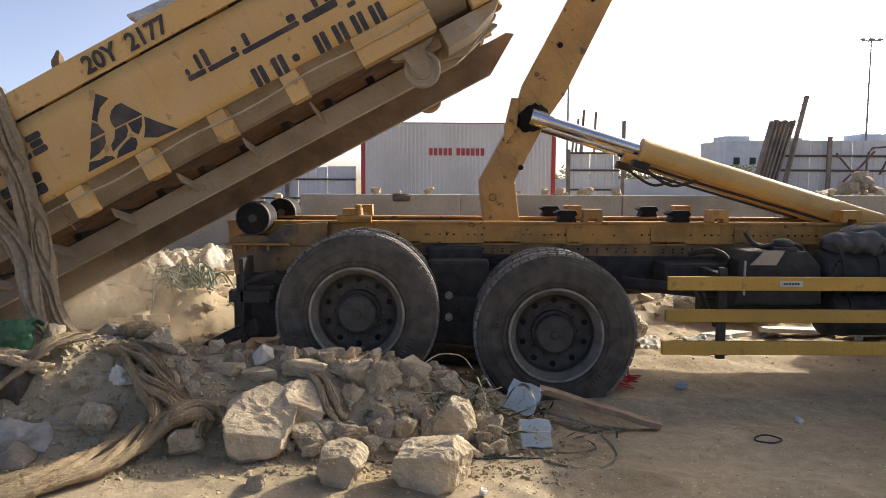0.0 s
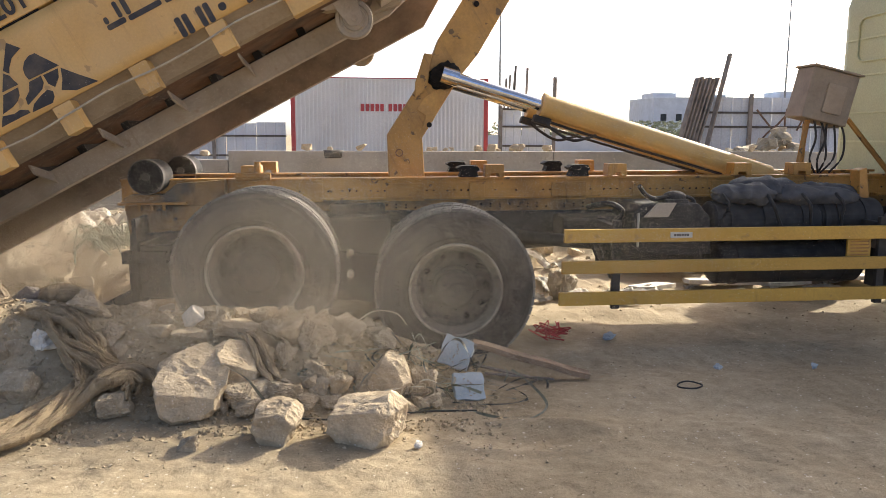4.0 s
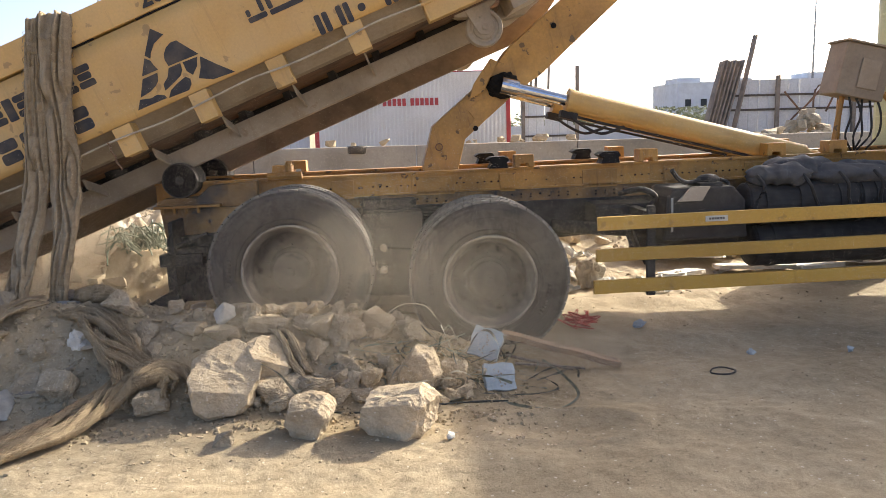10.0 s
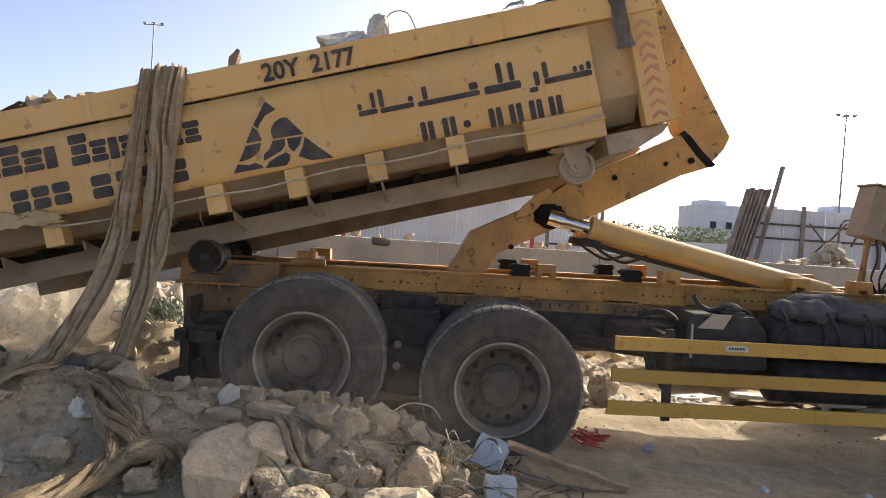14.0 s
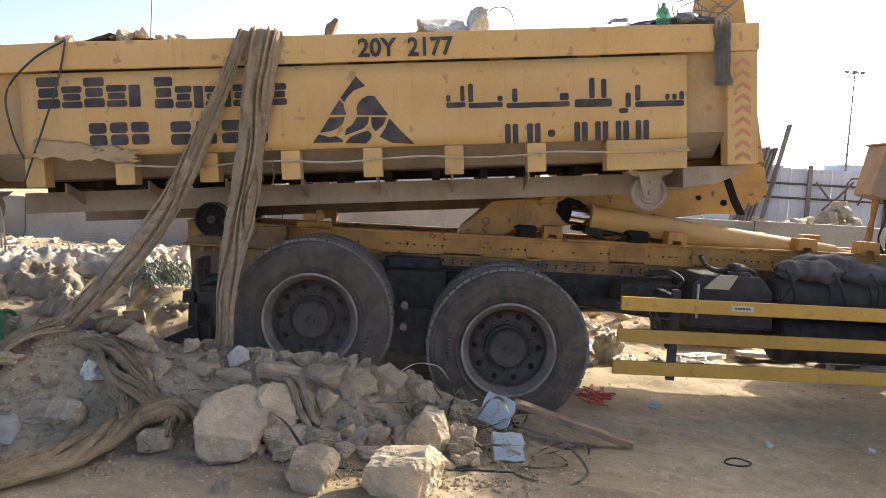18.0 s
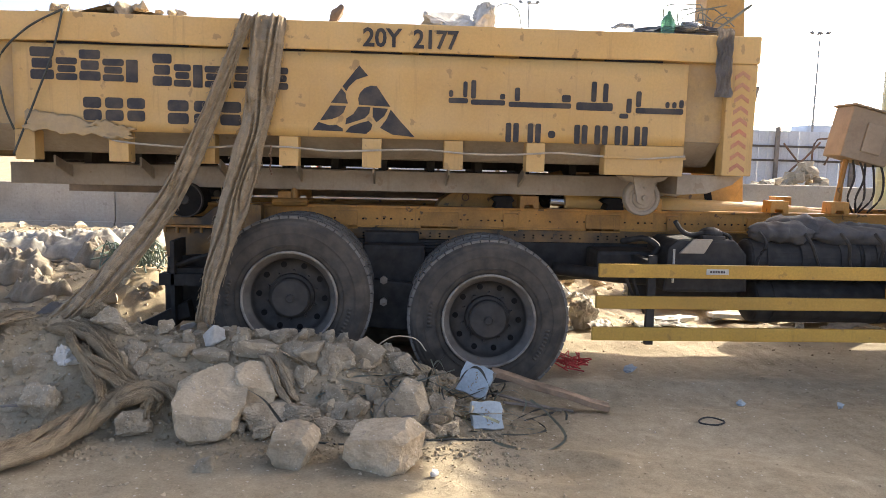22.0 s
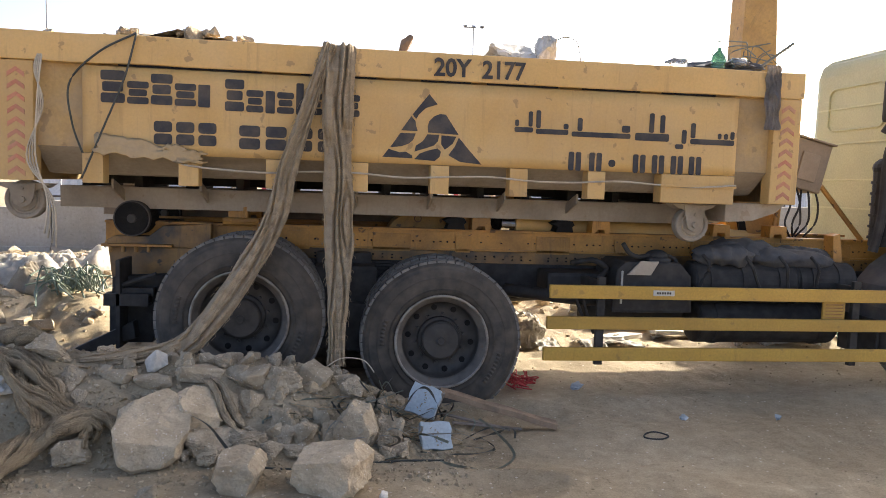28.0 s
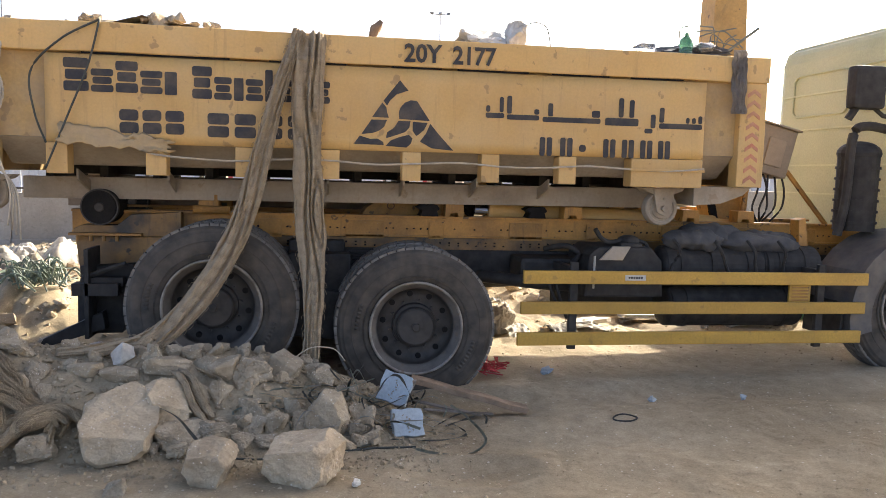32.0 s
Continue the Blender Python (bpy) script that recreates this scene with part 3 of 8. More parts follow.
# ---- low concrete wall behind the yard ----
WALL_Y = 13.9
bm = bmesh.new()
rw = random.Random(5)
wall = thing("wall_north", "long low grey concrete yard wall, stained and chipped", "wall", kind="structure")
x = -30.0
while x < 34.0:
    w = rw.uniform(2.2, 3.2)
    bm = bmesh.new()
    top = 0.97 + 0.28 * ramp01((x + w / 2 + 5.8) / 4.6) + rw.uniform(-0.012, 0.012)
    box(bm, x, x + w - 0.015, WALL_Y, WALL_Y + 0.22, -0.2, top, 0.012)
    box(bm, x, x + w - 0.015, WALL_Y - 0.05, WALL_Y - 0.003, -0.2, 0.28, 0.01)
    part("panel", bm, M_WALLC, wall)
    x += w


# ---- site cabin / steel box with red edges ----
def steel_box():
    b = thing("steel_storage_box", "white ribbed steel storage box with red corner posts", "container")
    y, x0, x1, z0, z1 = 23.2, -2.56, 3.42, 0.35, 3.25
    bm = bmesh.new()
    n = 46
    prof = []
    for i in range(n):
        a = x0 + 0.12 + (x1 - x0 - 0.24) * i / n
        s = (x1 - x0 - 0.24) / n
        prof += [(a, 0.0), (a + s * 0.45, 0.0), (a + s * 0.5, 0.018), (a + s * 0.95, 0.018)]
    prof.append((x1 - 0.12, 0.0))
    lo = [bm.verts.new((px, y + py, z0)) for px, py in prof]
    hi = [bm.verts.new((px, y + py, z1 - 0.08)) for px, py in prof]
    for i in range(len(prof) - 1):
        bm.faces.new((lo[i], lo[i + 1], hi[i + 1], hi[i]))
    part("ribbed_wall", bm, M_WHITE, b)
    bm = bmesh.new()
    box(bm, x0 + 0.1, x1 - 0.1, y + 0.06, y + 2.4, z0, z1 - 0.04)
    part("shell", bm, M_WHITE, b)
    for a in (x0, x1 - 0.13):
        bm = bmesh.new()
        box(bm, a, a + 0.13, y - 0.02, y + 0.12, 0.0, z1, 0.01)
        part("corner_post", bm, M_RED, b, "red corner post")
    bm = bmesh.new()
    box(bm, x0 + 0.131, x1 - 0.131, y - 0.02, y + 0.1, z1 - 0.08, z1 - 0.032, 0.006)
    part("top_rail", bm, M_WHITE, b)
    bm = bmesh.new()
    box(bm, x0 + 0.131, x1 - 0.131, y - 0.022, y + 0.1, z1 - 0.030, z1, 0.004)
    part("top_edge", bm, M_RED, b, "thin red top edge")
    # plain bars where the maker's lettering is
    bx = -0.47
    for w in (5, 0):
        for k in range(5 if w else 6):
            bm = bmesh.new()
            box(bm, bx, bx + 0.105, y - 0.012, y - 0.004, 2.25, 2.47)
            part("lettering_bar", bm, M_RED, b, "red block of lettering")
            bx += 0.148
        bx += 0.10
    return b


steel_box()


# ---- sheet fences, posts, leaning timber ----
def sheet_fence(label, x0, x1, y, z0, z1, posts, rails, width=1.0, uneven=0.05):
    """Flat steel sheets with shallow folds, each a little higher or lower than the next, on posts and rails."""
    f = thing("sheet_fence", label, "fence", group="yard fences")
    rr = random.Random(int(abs(x0) * 100))
    x = x0
    while x < x1 - 0.05:
        w = min(rr.uniform(0.9, 1.1) * width, x1 - x)
        bm = bmesh.new()
        n = max(3, int(w / 0.24))
        h = z1 + rr.uniform(-uneven, uneven)
        yy = y + rr.uniform(-0.012, 0.012)
        line = []
        for i in range(n):
            a = x + (w - 0.02) * i / n
            q = (w - 0.02) / n
            line += [(a, 0.0), (a + q * 0.80, 0.0), (a + q * 0.86, 0.012), (a + q * 0.94, 0.012)]
        line += [(x + w - 0.02, 0.0), (x + w - 0.02, 0.03), (x, 0.03)]
        low = [bm.verts.new((px, yy + py, z0)) for px, py in line]
        high = [bm.verts.new((px, yy + py, h)) for px, py in line]
        for i in range(len(line)):
            j = (i + 1) % len(line)
            bm.faces.new((low[i], low[j], high[j], high[i]))
        bm.faces.new(low[::-1])
        bm.faces.new(high)
        part("sheet", bm, M_FENCE, f)
        x += w
    for px, top in posts:
        bm = bmesh.new()
        box(bm, px - 0.05, px + 0.05, y - 0.13, y - 0.05, 0, top, 0.006)
        part("post", bm, M_DKWOOD, f)
    for z in rails:
        bm = bmesh.new()
        box(bm, x0, x1, y - 0.05, y - 0.014, z - 0.028, z + 0.028)
        part("rail", bm, M_DKSTEEL, f)
    return f


sheet_fence("pale grey sheet fence behind the low wall", 3.55, 5.10, 22.0, 0.1, 2.32, [(5.18, 3.22), (3.60, 2.4)], [1.24, 1.80, 2.30], 0.75, 0.03)
sheet_fence("pale grey sheet fence with dark rails", 8.60, 21.0, 20.0, 0.1, 2.58, [(10.13, 2.69), (12.25, 2.45), (15.0, 2.6), (18.2, 2.6)], [1.80, 2.18], 1.15, 0.06)
sheet_fence("pale sheet fence beside the storage box", -9.5, -2.8, 24.0, 0.1, 1.9, [(-5.0, 2.0)], [0.9, 1.5])


def timber(label, p, q, w=0.14, t=0.05):
    bm = bmesh.new()
    p, q = Vector(p), Vector(q)
    m = Matrix.Translation((p + q) / 2) @ (q - p).to_track_quat("Z", "Y").to_matrix().to_4x4()
    box(bm, -w / 2, w / 2, -t / 2, t / 2, -(q - p).length / 2, (q - p).length / 2, 0.005, m)
    return tagged(part("timber", bm, M_DKWOOD), label, "timber", group="leaning timber")


for dx, lean, top in ((3.72, 0.10, 3.20), (3.84, 0.09, 3.30), (3.96, 0.12, 3.42), (4.02, 0.07, 3.56)):
    timber("dark upright board standing behind the fence", (dx - lean, 22.3, 0), (dx + lean, 22.3, top), 0.13)
timber("pale narrow post standing behind the fence", (4.36, 22.4, 0), (4.46, 22.4, 3.52), 0.15)
for k in range(6):
    timber("wide dark board leaning on the fence", (7.72 + 0.10 * k, 19.6 + 0.02 * k, 0.05), (8.60 + 0.12 * k, 19.93 + 0.02 * k, 3.08 + 0.03 * (k % 2)), 0.16)
timber("long pale board leaning high over the fence", (8.86, 19.75, 1.2), (9.53, 20.05, 3.75), 0.13)
# far pale boundary wall before the bushes
bm = bmesh.new()
box(bm, 4.0, 130.0, 60.0, 60.3, -0.5, 1.58)
tagged(part("wall_far", bm, M_FENCE), "long pale boundary wall far behind the yard", "wall", kind="structure")

# twisted steel on the fence
for pts in (((10.2, 19.7, 2.25), (10.6, 19.6, 1.75), (11.0, 19.6, 1.4), (11.3, 19.6, 0.0)), ((11.2, 19.7, 2.3), (10.8, 19.62, 1.9), (10.25, 19.6, 1.3), (10.1, 19.6, 0.0)),
            ((11.0, 19.5, 0.0), (10.9, 19.5, 2.1), (11.3, 19.6, 2.4), (11.55, 19.6, 2.3), (11.3, 19.6, 1.7))):
    bm = bmesh.new()
    tube(bm, spline(pts, 18), 0.026, 6)
    tagged(part("bent_steel_bar", bm, M_RUST, smooth=True), "bent rusty steel bar before a fence", "scrap metal", "bent steel bars")


# ---- far distance ----
def far_building(label, x0, x1, y, z1, parts):
    b = thing("far_building", label, "building", group="distant buildings")
    bm = bmesh.new()
    box(bm, x0, x1, y, y + 40, -1, z1)
    part("wall", bm, M_FAR, b)
    bm = bmesh.new()
    box(bm, x0 - 0.4, x1 + 0.4, y - 0.3, y + 40.3, z1 + 0.01, z1 + 0.7)
    part("roof", bm, M_FAR, b)
    for a, c, z in parts:
        bm = bmesh.new()
        box(bm, a, c, y + 2, y + 20, z1 + 0.72, z)
        part("roof_block", bm, M_FAR, b)
    k = x0 + 4
    while k < x1 - 5:
        bm = bmesh.new()
        box(bm, k, k + 3.2, y - 0.25, y - 0.02, z1 * 0.45, z1 * 0.62)
        part("window", bm, M_GLASS_DARK, b)
        k += 8.5
    return b


far_building("long flat-roofed building far away, pale blue haze in its colour", 149, 300, 400, 22.0, [(149, 162, 25.0), (180, 190, 24.2), (221, 236, 26.4)])


def light_mast(x, y, h):
    m = thing("light_mast", "tall thin grey floodlight mast far away", "light mast", group="floodlight masts", at=(x, y, 0))
    bm = bmesh.new()
    rod(bm, (0, 0, -0.5), (0, 0, h), 0.28, 8, 0.12)
    part("mast", bm, M_MAST, m)
    bm = bmesh.new()
    rod(bm, (-1.9, 0, h - 0.3), (1.9, 0, h - 0.3), 0.10, 6)
    rod(bm, (0, -1.2, h - 0.3), (0, 1.2, h - 0.3), 0.10, 6)
    part("crossarm", bm, M_MAST, m)
    for k in (-1.7, 0.0, 1.7):
        bm = bmesh.new()
        box(bm, k - 0.35, k + 0.35, -0.3, 0.3, h - 0.2, h + 0.12)
        part("floodlight", bm, M_MAST, m)


for mx, my, mh in ((83.4, 150, 29.2), (24.35, 150, 32.9), (-55.6, 150, 37.6)):
    light_mast(mx, my, mh)


def far_trees():
    rr = random.Random(11)
    verts, faces = [], []
    for k in range(42000):
        x = rr.uniform(9, 110)
        y = rr.uniform(72, 92)
        z = abs(rr.gauss(0, 1)) * 1.35 * (0.75 + 0.6 * noise.noise(Vector((x * 0.20, y * 0.12, 0))) + 0.3) * min(1.0, 0.45 + (x - 9) / 18)
        z = min(z, 3.0)
        s = rr.uniform(0.05, 0.15)
        b = len(verts)
        for q in range(6):
            d = Vector((rr.gauss(0, 1), rr.gauss(0, 1), rr.gauss(0, 0.7)))
            verts.append((x + d.x * s, y + d.y * s, max(z + d.z * s, 0)))
        for f in ((0, 1, 2), (2, 3, 4), (4, 5, 0), (1, 3, 5), (0, 2, 4), (1, 2, 5)):
            faces.append(tuple(b + q for q in f))
    me = bpy.data.meshes.new("far_bushes")
    me.from_pydata(verts, [], faces)
    me.materials.append(M_LEAF)
    tagged(new("far_bushes", me), "belt of dusty grey-green bushes far away, haze in their colour", "bushes", kind="stuff")


far_trees()


# ---- the hook-lift truck; x forward from the guard's rear end, y across from the near side, z up ----
SIDE_Y = 5.1
truck = thing("hook_lift_truck", "dusty yellow hook-lift truck standing on sand, loading a skip", "truck")

# wheels
R_TYRE = 0.570


def wheel(name, x, y, z, flip=False, tread=54):
    """Outer face at local y = 0, body towards +y."""
    bm = bmesh.new()
    prof = [(0.322, 0.040), (0.334, 0.016), (0.350, 0.008), (0.385, 0.002), (0.430, -0.002), (0.470, 0.001), (0.502, 0.009), (0.508, 0.009), (0.512, 0.015), (0.528, 0.022), (0.533, 0.022), (0.537, 0.029), (0.548, 0.038), (0.556, 0.050),
            (0.560, 0.066), (0.560, 0.104), (0.549, 0.107), (0.549, 0.115), (0.562, 0.118), (0.562, 0.170), (0.550, 0.173), (0.550, 0.181), (0.560, 0.184), (0.558, 0.234), (0.540, 0.256),
            (0.504, 0.280), (0.445, 0.290), (0.372, 0.286), (0.325, 0.255)]
    lathe(bm, prof, 96)
    # thin moulded rings on the sidewall
    for r in (0.366, 0.372, 0.452):
        lathe(bm, [(r - 0.003, 0.003), (r - 0.001, -0.0045), (r + 0.001, -0.0045), (r + 0.003, 0.003)], 96)
    # raised maker's lettering as plain bars
    for a0, n in ((0.4, 9), (3.3, 7)):
        for k in range(n):
            v = box(bm, 0.402, 0.432, -0.0055, 0.002, -0.009, 0.009)
            bmesh.ops.transform(bm, matrix=Matrix.Rotation(a0 + 0.066 * k, 4, "Y"), verts=v)
    w = part("wheel", bm, M_TYRE, truck, name, smooth=True)
    lugs = bmesh.new()
    for k in range(tread):
        a = 6.28318 * k / tread
        for y0, y1 in ((0.042, 0.102), (0.186, 0.246)):
            v = box(lugs, 0.535, R_TYRE - 0.002, y0, y1, -0.0285, 0.0285)
            bmesh.ops.transform(lugs, matrix=Matrix.Rotation(a + (0.0 if y0 < 0.1 else 0.05), 4, "Y"), verts=v)
        v = box(lugs, 0.535, R_TYRE, 0.120, 0.168, -0.030, 0.030)
        bmesh.ops.transform(lugs, matrix=Matrix.Rotation(a + 0.03, 4, "Y"), verts=v)
    part("tread", lugs, M_TREAD, w, "worn tread caked with pale dust")
    bm = bmesh.new()
    lathe(bm, [(0.314, 0.004), (0.307, 0.010), (0.300, 0.030), (0.284, 0.040), (0.274, 0.078)], 64)
    part("rim", bm, M_BAND, w, "dusty steel wheel rim", smooth=True)
    bm = bmesh.new()
    lathe(bm, [(0.324, 0.030), (0.333, 0.006), (0.331, -0.003), (0.323, -0.006), (0.314, 0.001), (0.314, 0.012)], 64)
    part("rim_lip", bm, M_RIM, w, "worn bright rim lip", smooth=True)
    bm = bmesh.new()
    lathe(bm, [(0.275, 0.074), (0.270, 0.112), (0.256, 0.144), (0.205, 0.154), (0.13, 0.152)], 64)
    part("wheel_disc", bm, M_HUB, w, "dark rusty wheel disc", smooth=True)
    bm = bmesh.new()
    lathe(bm, [(0.160, 0.151), (0.156, 0.118), (0.138, 0.104), (0.134, 0.052), (0.122, 0.040), (0.060, 0.036), (0.030, 0.035), (0.029, 0.022), (0.022, 0.018), (0.0001, 0.018)], 40)
    part("hub", bm, M_HUB, w, "dark oily wheel hub", smooth=False)
    for k in range(10):
        a = 6.28318 * k / 10
        bm = bmesh.new()
        rod(bm, (0.176 * math.cos(a), 0.154, 0.176 * math.sin(a)), (0.176 * math.cos(a), 0.124, 0.176 * math.sin(a)), 0.012, 6)
        part("wheel_nut", bm, M_HUB, w)
    for k in range(10):
        bm = bmesh.new()
        v = rod(bm, (0.228, 0.158, 0), (0.228, 0.140, 0), 0.021, 14)
        bmesh.ops.transform(bm, matrix=Matrix.Rotation(6.28318 * (k + 0.5) / 10, 4, "Y"), verts=v)
        part("hand_hole", bm, M_GREASE, w)
    w.matrix_basis = pose(x, y, z, 0, 0, 180 if flip else 0)
    return w


WHEELS = []
AXLES = ((-2.137, 0.565), (-0.76, 0.425), (3.33, 0.545))
w_first = wheel("dusty black truck tyre on a steel rim", -2.137, 0.0, 0.565)
WHEELS.append((w_first, -2.137, 0.0, 0.565, 0))


def wheel_copy(x, y, z, turn):
    made = copy_thing(w_first, pose(x, y, z, 0, 0, turn))
    made.parent = truck
    WHEELS.append((made, x, y, z, turn))


for ax, az in AXLES:
    if az != 0.565:
        wheel_copy(ax, 0.0 if ax < 3 else 0.13, az, 0)
    if ax < 3:
        wheel_copy(ax, 0.615, az, 180)
        wheel_copy(ax, 1.885, az, 0)
    wheel_copy(ax, 2.5 if ax < 3 else 2.37, az, 180)

# axles, springs
for ax, az in AXLES:
    bm = bmesh.new()
    rod(bm, (ax, 0.33, az), (ax, 2.17, az), 0.075, 14)
    if ax < 3:
        bmesh.ops.create_uvsphere(bm, u_segments=16, v_segments=10, radius=0.22, matrix=Matrix.Translation((ax, 1.25, az)))
    part("axle", bm, M_BLACK, truck)
for sy in (0.70, 1.72):
    bm = bmesh.new()
    for k in range(9):
        L = 0.92 - 0.085 * k
        box(bm, -1.45 - L, -1.45 + L, sy - 0.045, sy + 0.045, 0.90 - 0.022 * k, 0.918 - 0.022 * k)
    box(bm, -1.66, -1.24, sy - 0.07, sy + 0.07, 0.40, 0.98, 0.02)
    box(bm, -1.95, -0.95, sy + 0.08, sy + 0.14, 0.34, 0.44, 0.015)
    part("leaf_spring", bm, M_BLACK, truck, "black stacked leaf spring")

# frame rails: yellow hook-lift subframe over the truck's own frame
for y0, s in ((0.82, 1), (1.68, -1)):
    bm = bmesh.new()
    a, b = (y0, y0 + 0.012) if s > 0 else (y0 - 0.012, y0)
    box(bm, -3.24, 3.35, a, b, 1.005, 1.165)
    box(bm, -3.24, 3.35, min(y0 - 0.03 * s, y0 + 0.09 * s), max(y0 - 0.03 * s, y0 + 0.09 * s), 1.150, 1.170, 0.004)
    box(bm, -3.24, 3.35, min(y0 - 0.02 * s, y0 + 0.09 * s), max(y0 - 0.02 * s, y0 + 0.09 * s), 0.998, 1.012)
    part("subframe_rail", bm, M_FRAME, truck, "yellow painted subframe rail")
    bm = bmesh.new()
    box(bm, -3.20, 3.9, a, b, 0.90, 0.992)
    part("upper_frame_rail", bm, M_FRAME_OIL, truck, "yellow frame rail stained by black oil")
    bm = bmesh.new()
    box(bm, -3.18, 4.2, a + 0.003 * s, b + 0.003 * s, 0.70, 0.896)
    box(bm, -3.18, 4.2, min(y0, y0 + 0.08 * s), max(y0, y0 + 0.08 * s), 0.690, 0.702)
    part("frame_rail", bm, M_BLACK, truck, "black oily frame rail")
# stiffener plates, bolt holes
for k in range(9):
    bx0 = -2.55 + 0.66 * k
    bm = bmesh.new()
    w = (0.10, 0.17, 0.30, 0.12, 0.28, 0.10, 0.17, 0.26, 0.12)[k]
    box(bm, bx0, bx0 + w, 0.800, 0.817, 0.985, 1.125, 0.004)
    for q in range(3):
        for zz in (1.01, 1.10):
            rod(bm, (bx0 + w * (0.15 + 0.35 * q), 0.801, zz), (bx0 + w * (0.15 + 0.35 * q), 0.792, zz), 0.009, 6)
    part("stiffener_plate", bm, M_FRAME, truck)
bm = bmesh.new()
rh = random.Random(3)
for row, z in enumerate((1.065, 0.955, 0.93)):
    x = -1.9
    while x < 3.0:
        if rh.random() < 0.8:
            rod(bm, (x, 0.8185, z + rh.uniform(-0.004, 0.004)), (x, 0.8165, z), 0.0085, 8)
        x += 0.055 if row == 0 else 0.075
part("perforation", bm, M_GREASE, truck)["kind"] = "stuff"
# cross members
for cx in (-3.1, -1.7, -0.4, 0.9, 2.2):
    bm = bmesh.new()
    box(bm, cx, cx + 0.1, 0.84, 1.66, 0.98, 1.12, 0.01)
    part("cross_member", bm, M_FRAME, truck)

# rear rollers and their brackets
for y0 in (0.62, 1.62):
    bm = bmesh.new()
    rod(bm, (-2.995, y0, 1.195), (-2.995, y0 + 0.26, 1.195), 0.128, 32)
    rod(bm, (-2.995, y0 - 0.012, 1.195), (-2.995, y0 + 0.272, 1.195), 0.112, 32)
    roller = part("rear_roller", bm, M_GREASE, truck, "black greasy rear roller", smooth=False)
    bm = bmesh.new()
    lathe(bm, [(0.120, -0.014), (0.129, -0.014), (0.131, -0.006), (0.131, 0.03), (0.120, 0.03)], 40)
    lathe(bm, [(0.0001, -0.022), (0.028, -0.022), (0.034, -0.016), (0.034, -0.012)], 20)
    bmesh.ops.translate(bm, vec=(-2.995, y0, 1.195), verts=bm.verts[:])
    part("roller_rim", bm, M_HUB, roller)
bm = bmesh.new()
prism(bm, [(-3.20, 1.03), (-3.14, 1.06), (-2.90, 1.06), (-2.80, 1.14), (-2.45, 1.165), (-2.45, 0.98), (-3.20, 0.98)], 0.70, 0.815, 0.004)
part("roller_bracket", bm, M_FRAME_OIL, truck, "yellow rear roller bracket")
bm = bmesh.new()
prism(bm, [(-3.19, 0.976), (-2.50, 0.976), (-2.66, 0.90), (-2.72, 0.62), (-3.14, 0.62), (-3.17, 0.80)], 0.71, 0.805, 0.004)
part("bracket_plate", bm, M_FRAME_OIL, truck, "bracket plate blackened by oil")
bm = bmesh.new()
box(bm, -3.22, -2.72, 0.64, 0.83, 0.985, 1.005, 0.004)
for k in range(4):
    rod(bm, (-3.16 + 0.09 * k, 0.66, 0.985), (-3.16 + 0.09 * k, 0.66, 0.945), 0.013, 8)
part("bracket_flange", bm, M_FRAME, truck)
# rear bumper, tow bar, mud guard
bm = bmesh.new()
prism(bm, [(-3.10, 0.78), (-2.74, 0.80), (-2.76, 0.50), (-2.82, 0.30), (-3.12, 0.30), (-3.12, 0.66), (-3.10, 0.68)], 0.50, 0.60, 0.006)
part("rear_plate", bm, M_BLACK, truck, "black rear plate")
bm = bmesh.new()
tube(bm, [(-3.04, 0.36, 0.72), (-2.82, 0.36, 0.80), (-2.76, 0.36, 0.82)], 0.018, 6)
for za, zb, ya, yb in ((0.60, 0.612, 0.30, 0.42), (0.672, 0.684, 0.30, 0.42), (0.612, 0.672, 0.30, 0.312), (0.612, 0.672, 0.408, 0.42)):
    box(bm, -3.10, -2.80, ya, yb, za, zb)
box(bm, -3.06, -2.78, 0.36, 0.44, 0.66, 0.72, 0.006)
part("tow_bracket", bm, M_BLACK, truck)
bm = bmesh.new()
prism(bm, [(-3.38, 0.20), (-3.32, 0.28), (-2.92, 0.48), (-2.90, 0.36)], 0.36, 0.46, 0.006)
part("underrun_bar", bm, M_BLACK, truck)
bm = bmesh.new()
prism(bm, [(-3.388, 0.192), (-3.326, 0.288), (-3.306, 0.284), (-3.366, 0.188)], 0.352, 0.468, 0.003)
part("bar_end", bm, M_RAIL, truck, "dusty open end of the bar")
bm = bmesh.new()
box(bm, -3.02, -2.99, 0.30, 0.60, 0.30, 0.92, 0.004)
part("mud_flap", bm, M_BLACK, truck)

# locks and rest blocks on top of the rails
for k, (bx0, dark) in enumerate(((-2.33, 0), (-0.66, 1), (-0.46, 0), (0.22, 1), (0.52, 0), (1.55, 0), (2.05, 0))):
    for y0 in (0.72, 1.62):
        bm = bmesh.new()
        if dark:
            prism(bm, [(bx0, 1.172), (bx0 + 0.02, 1.215), (bx0 - 0.02, 1.24), (bx0 + 0.02, 1.262), (bx0 + 0.14, 1.262), (bx0 + 0.16, 1.23), (bx0 + 0.14, 1.215), (bx0 + 0.15, 1.172)], y0, y0 + 0.16, 0.004)
            part("lock_claw", bm, M_GREASE, truck, "black lock claw")
        else:
            prism(bm, [(bx0, 1.172), (bx0 + 0.005, 1.27), (bx0 + 0.15, 1.27), (bx0 + 0.155, 1.172), (bx0 + 0.11, 1.172), (bx0 + 0.105, 1.20), (bx0 + 0.045, 1.20), (bx0 + 0.04, 1.172)], y0, y0 + 0.14, 0.006)
            part("rest_block", bm, M_FRAME, truck)
bm = bmesh.new()
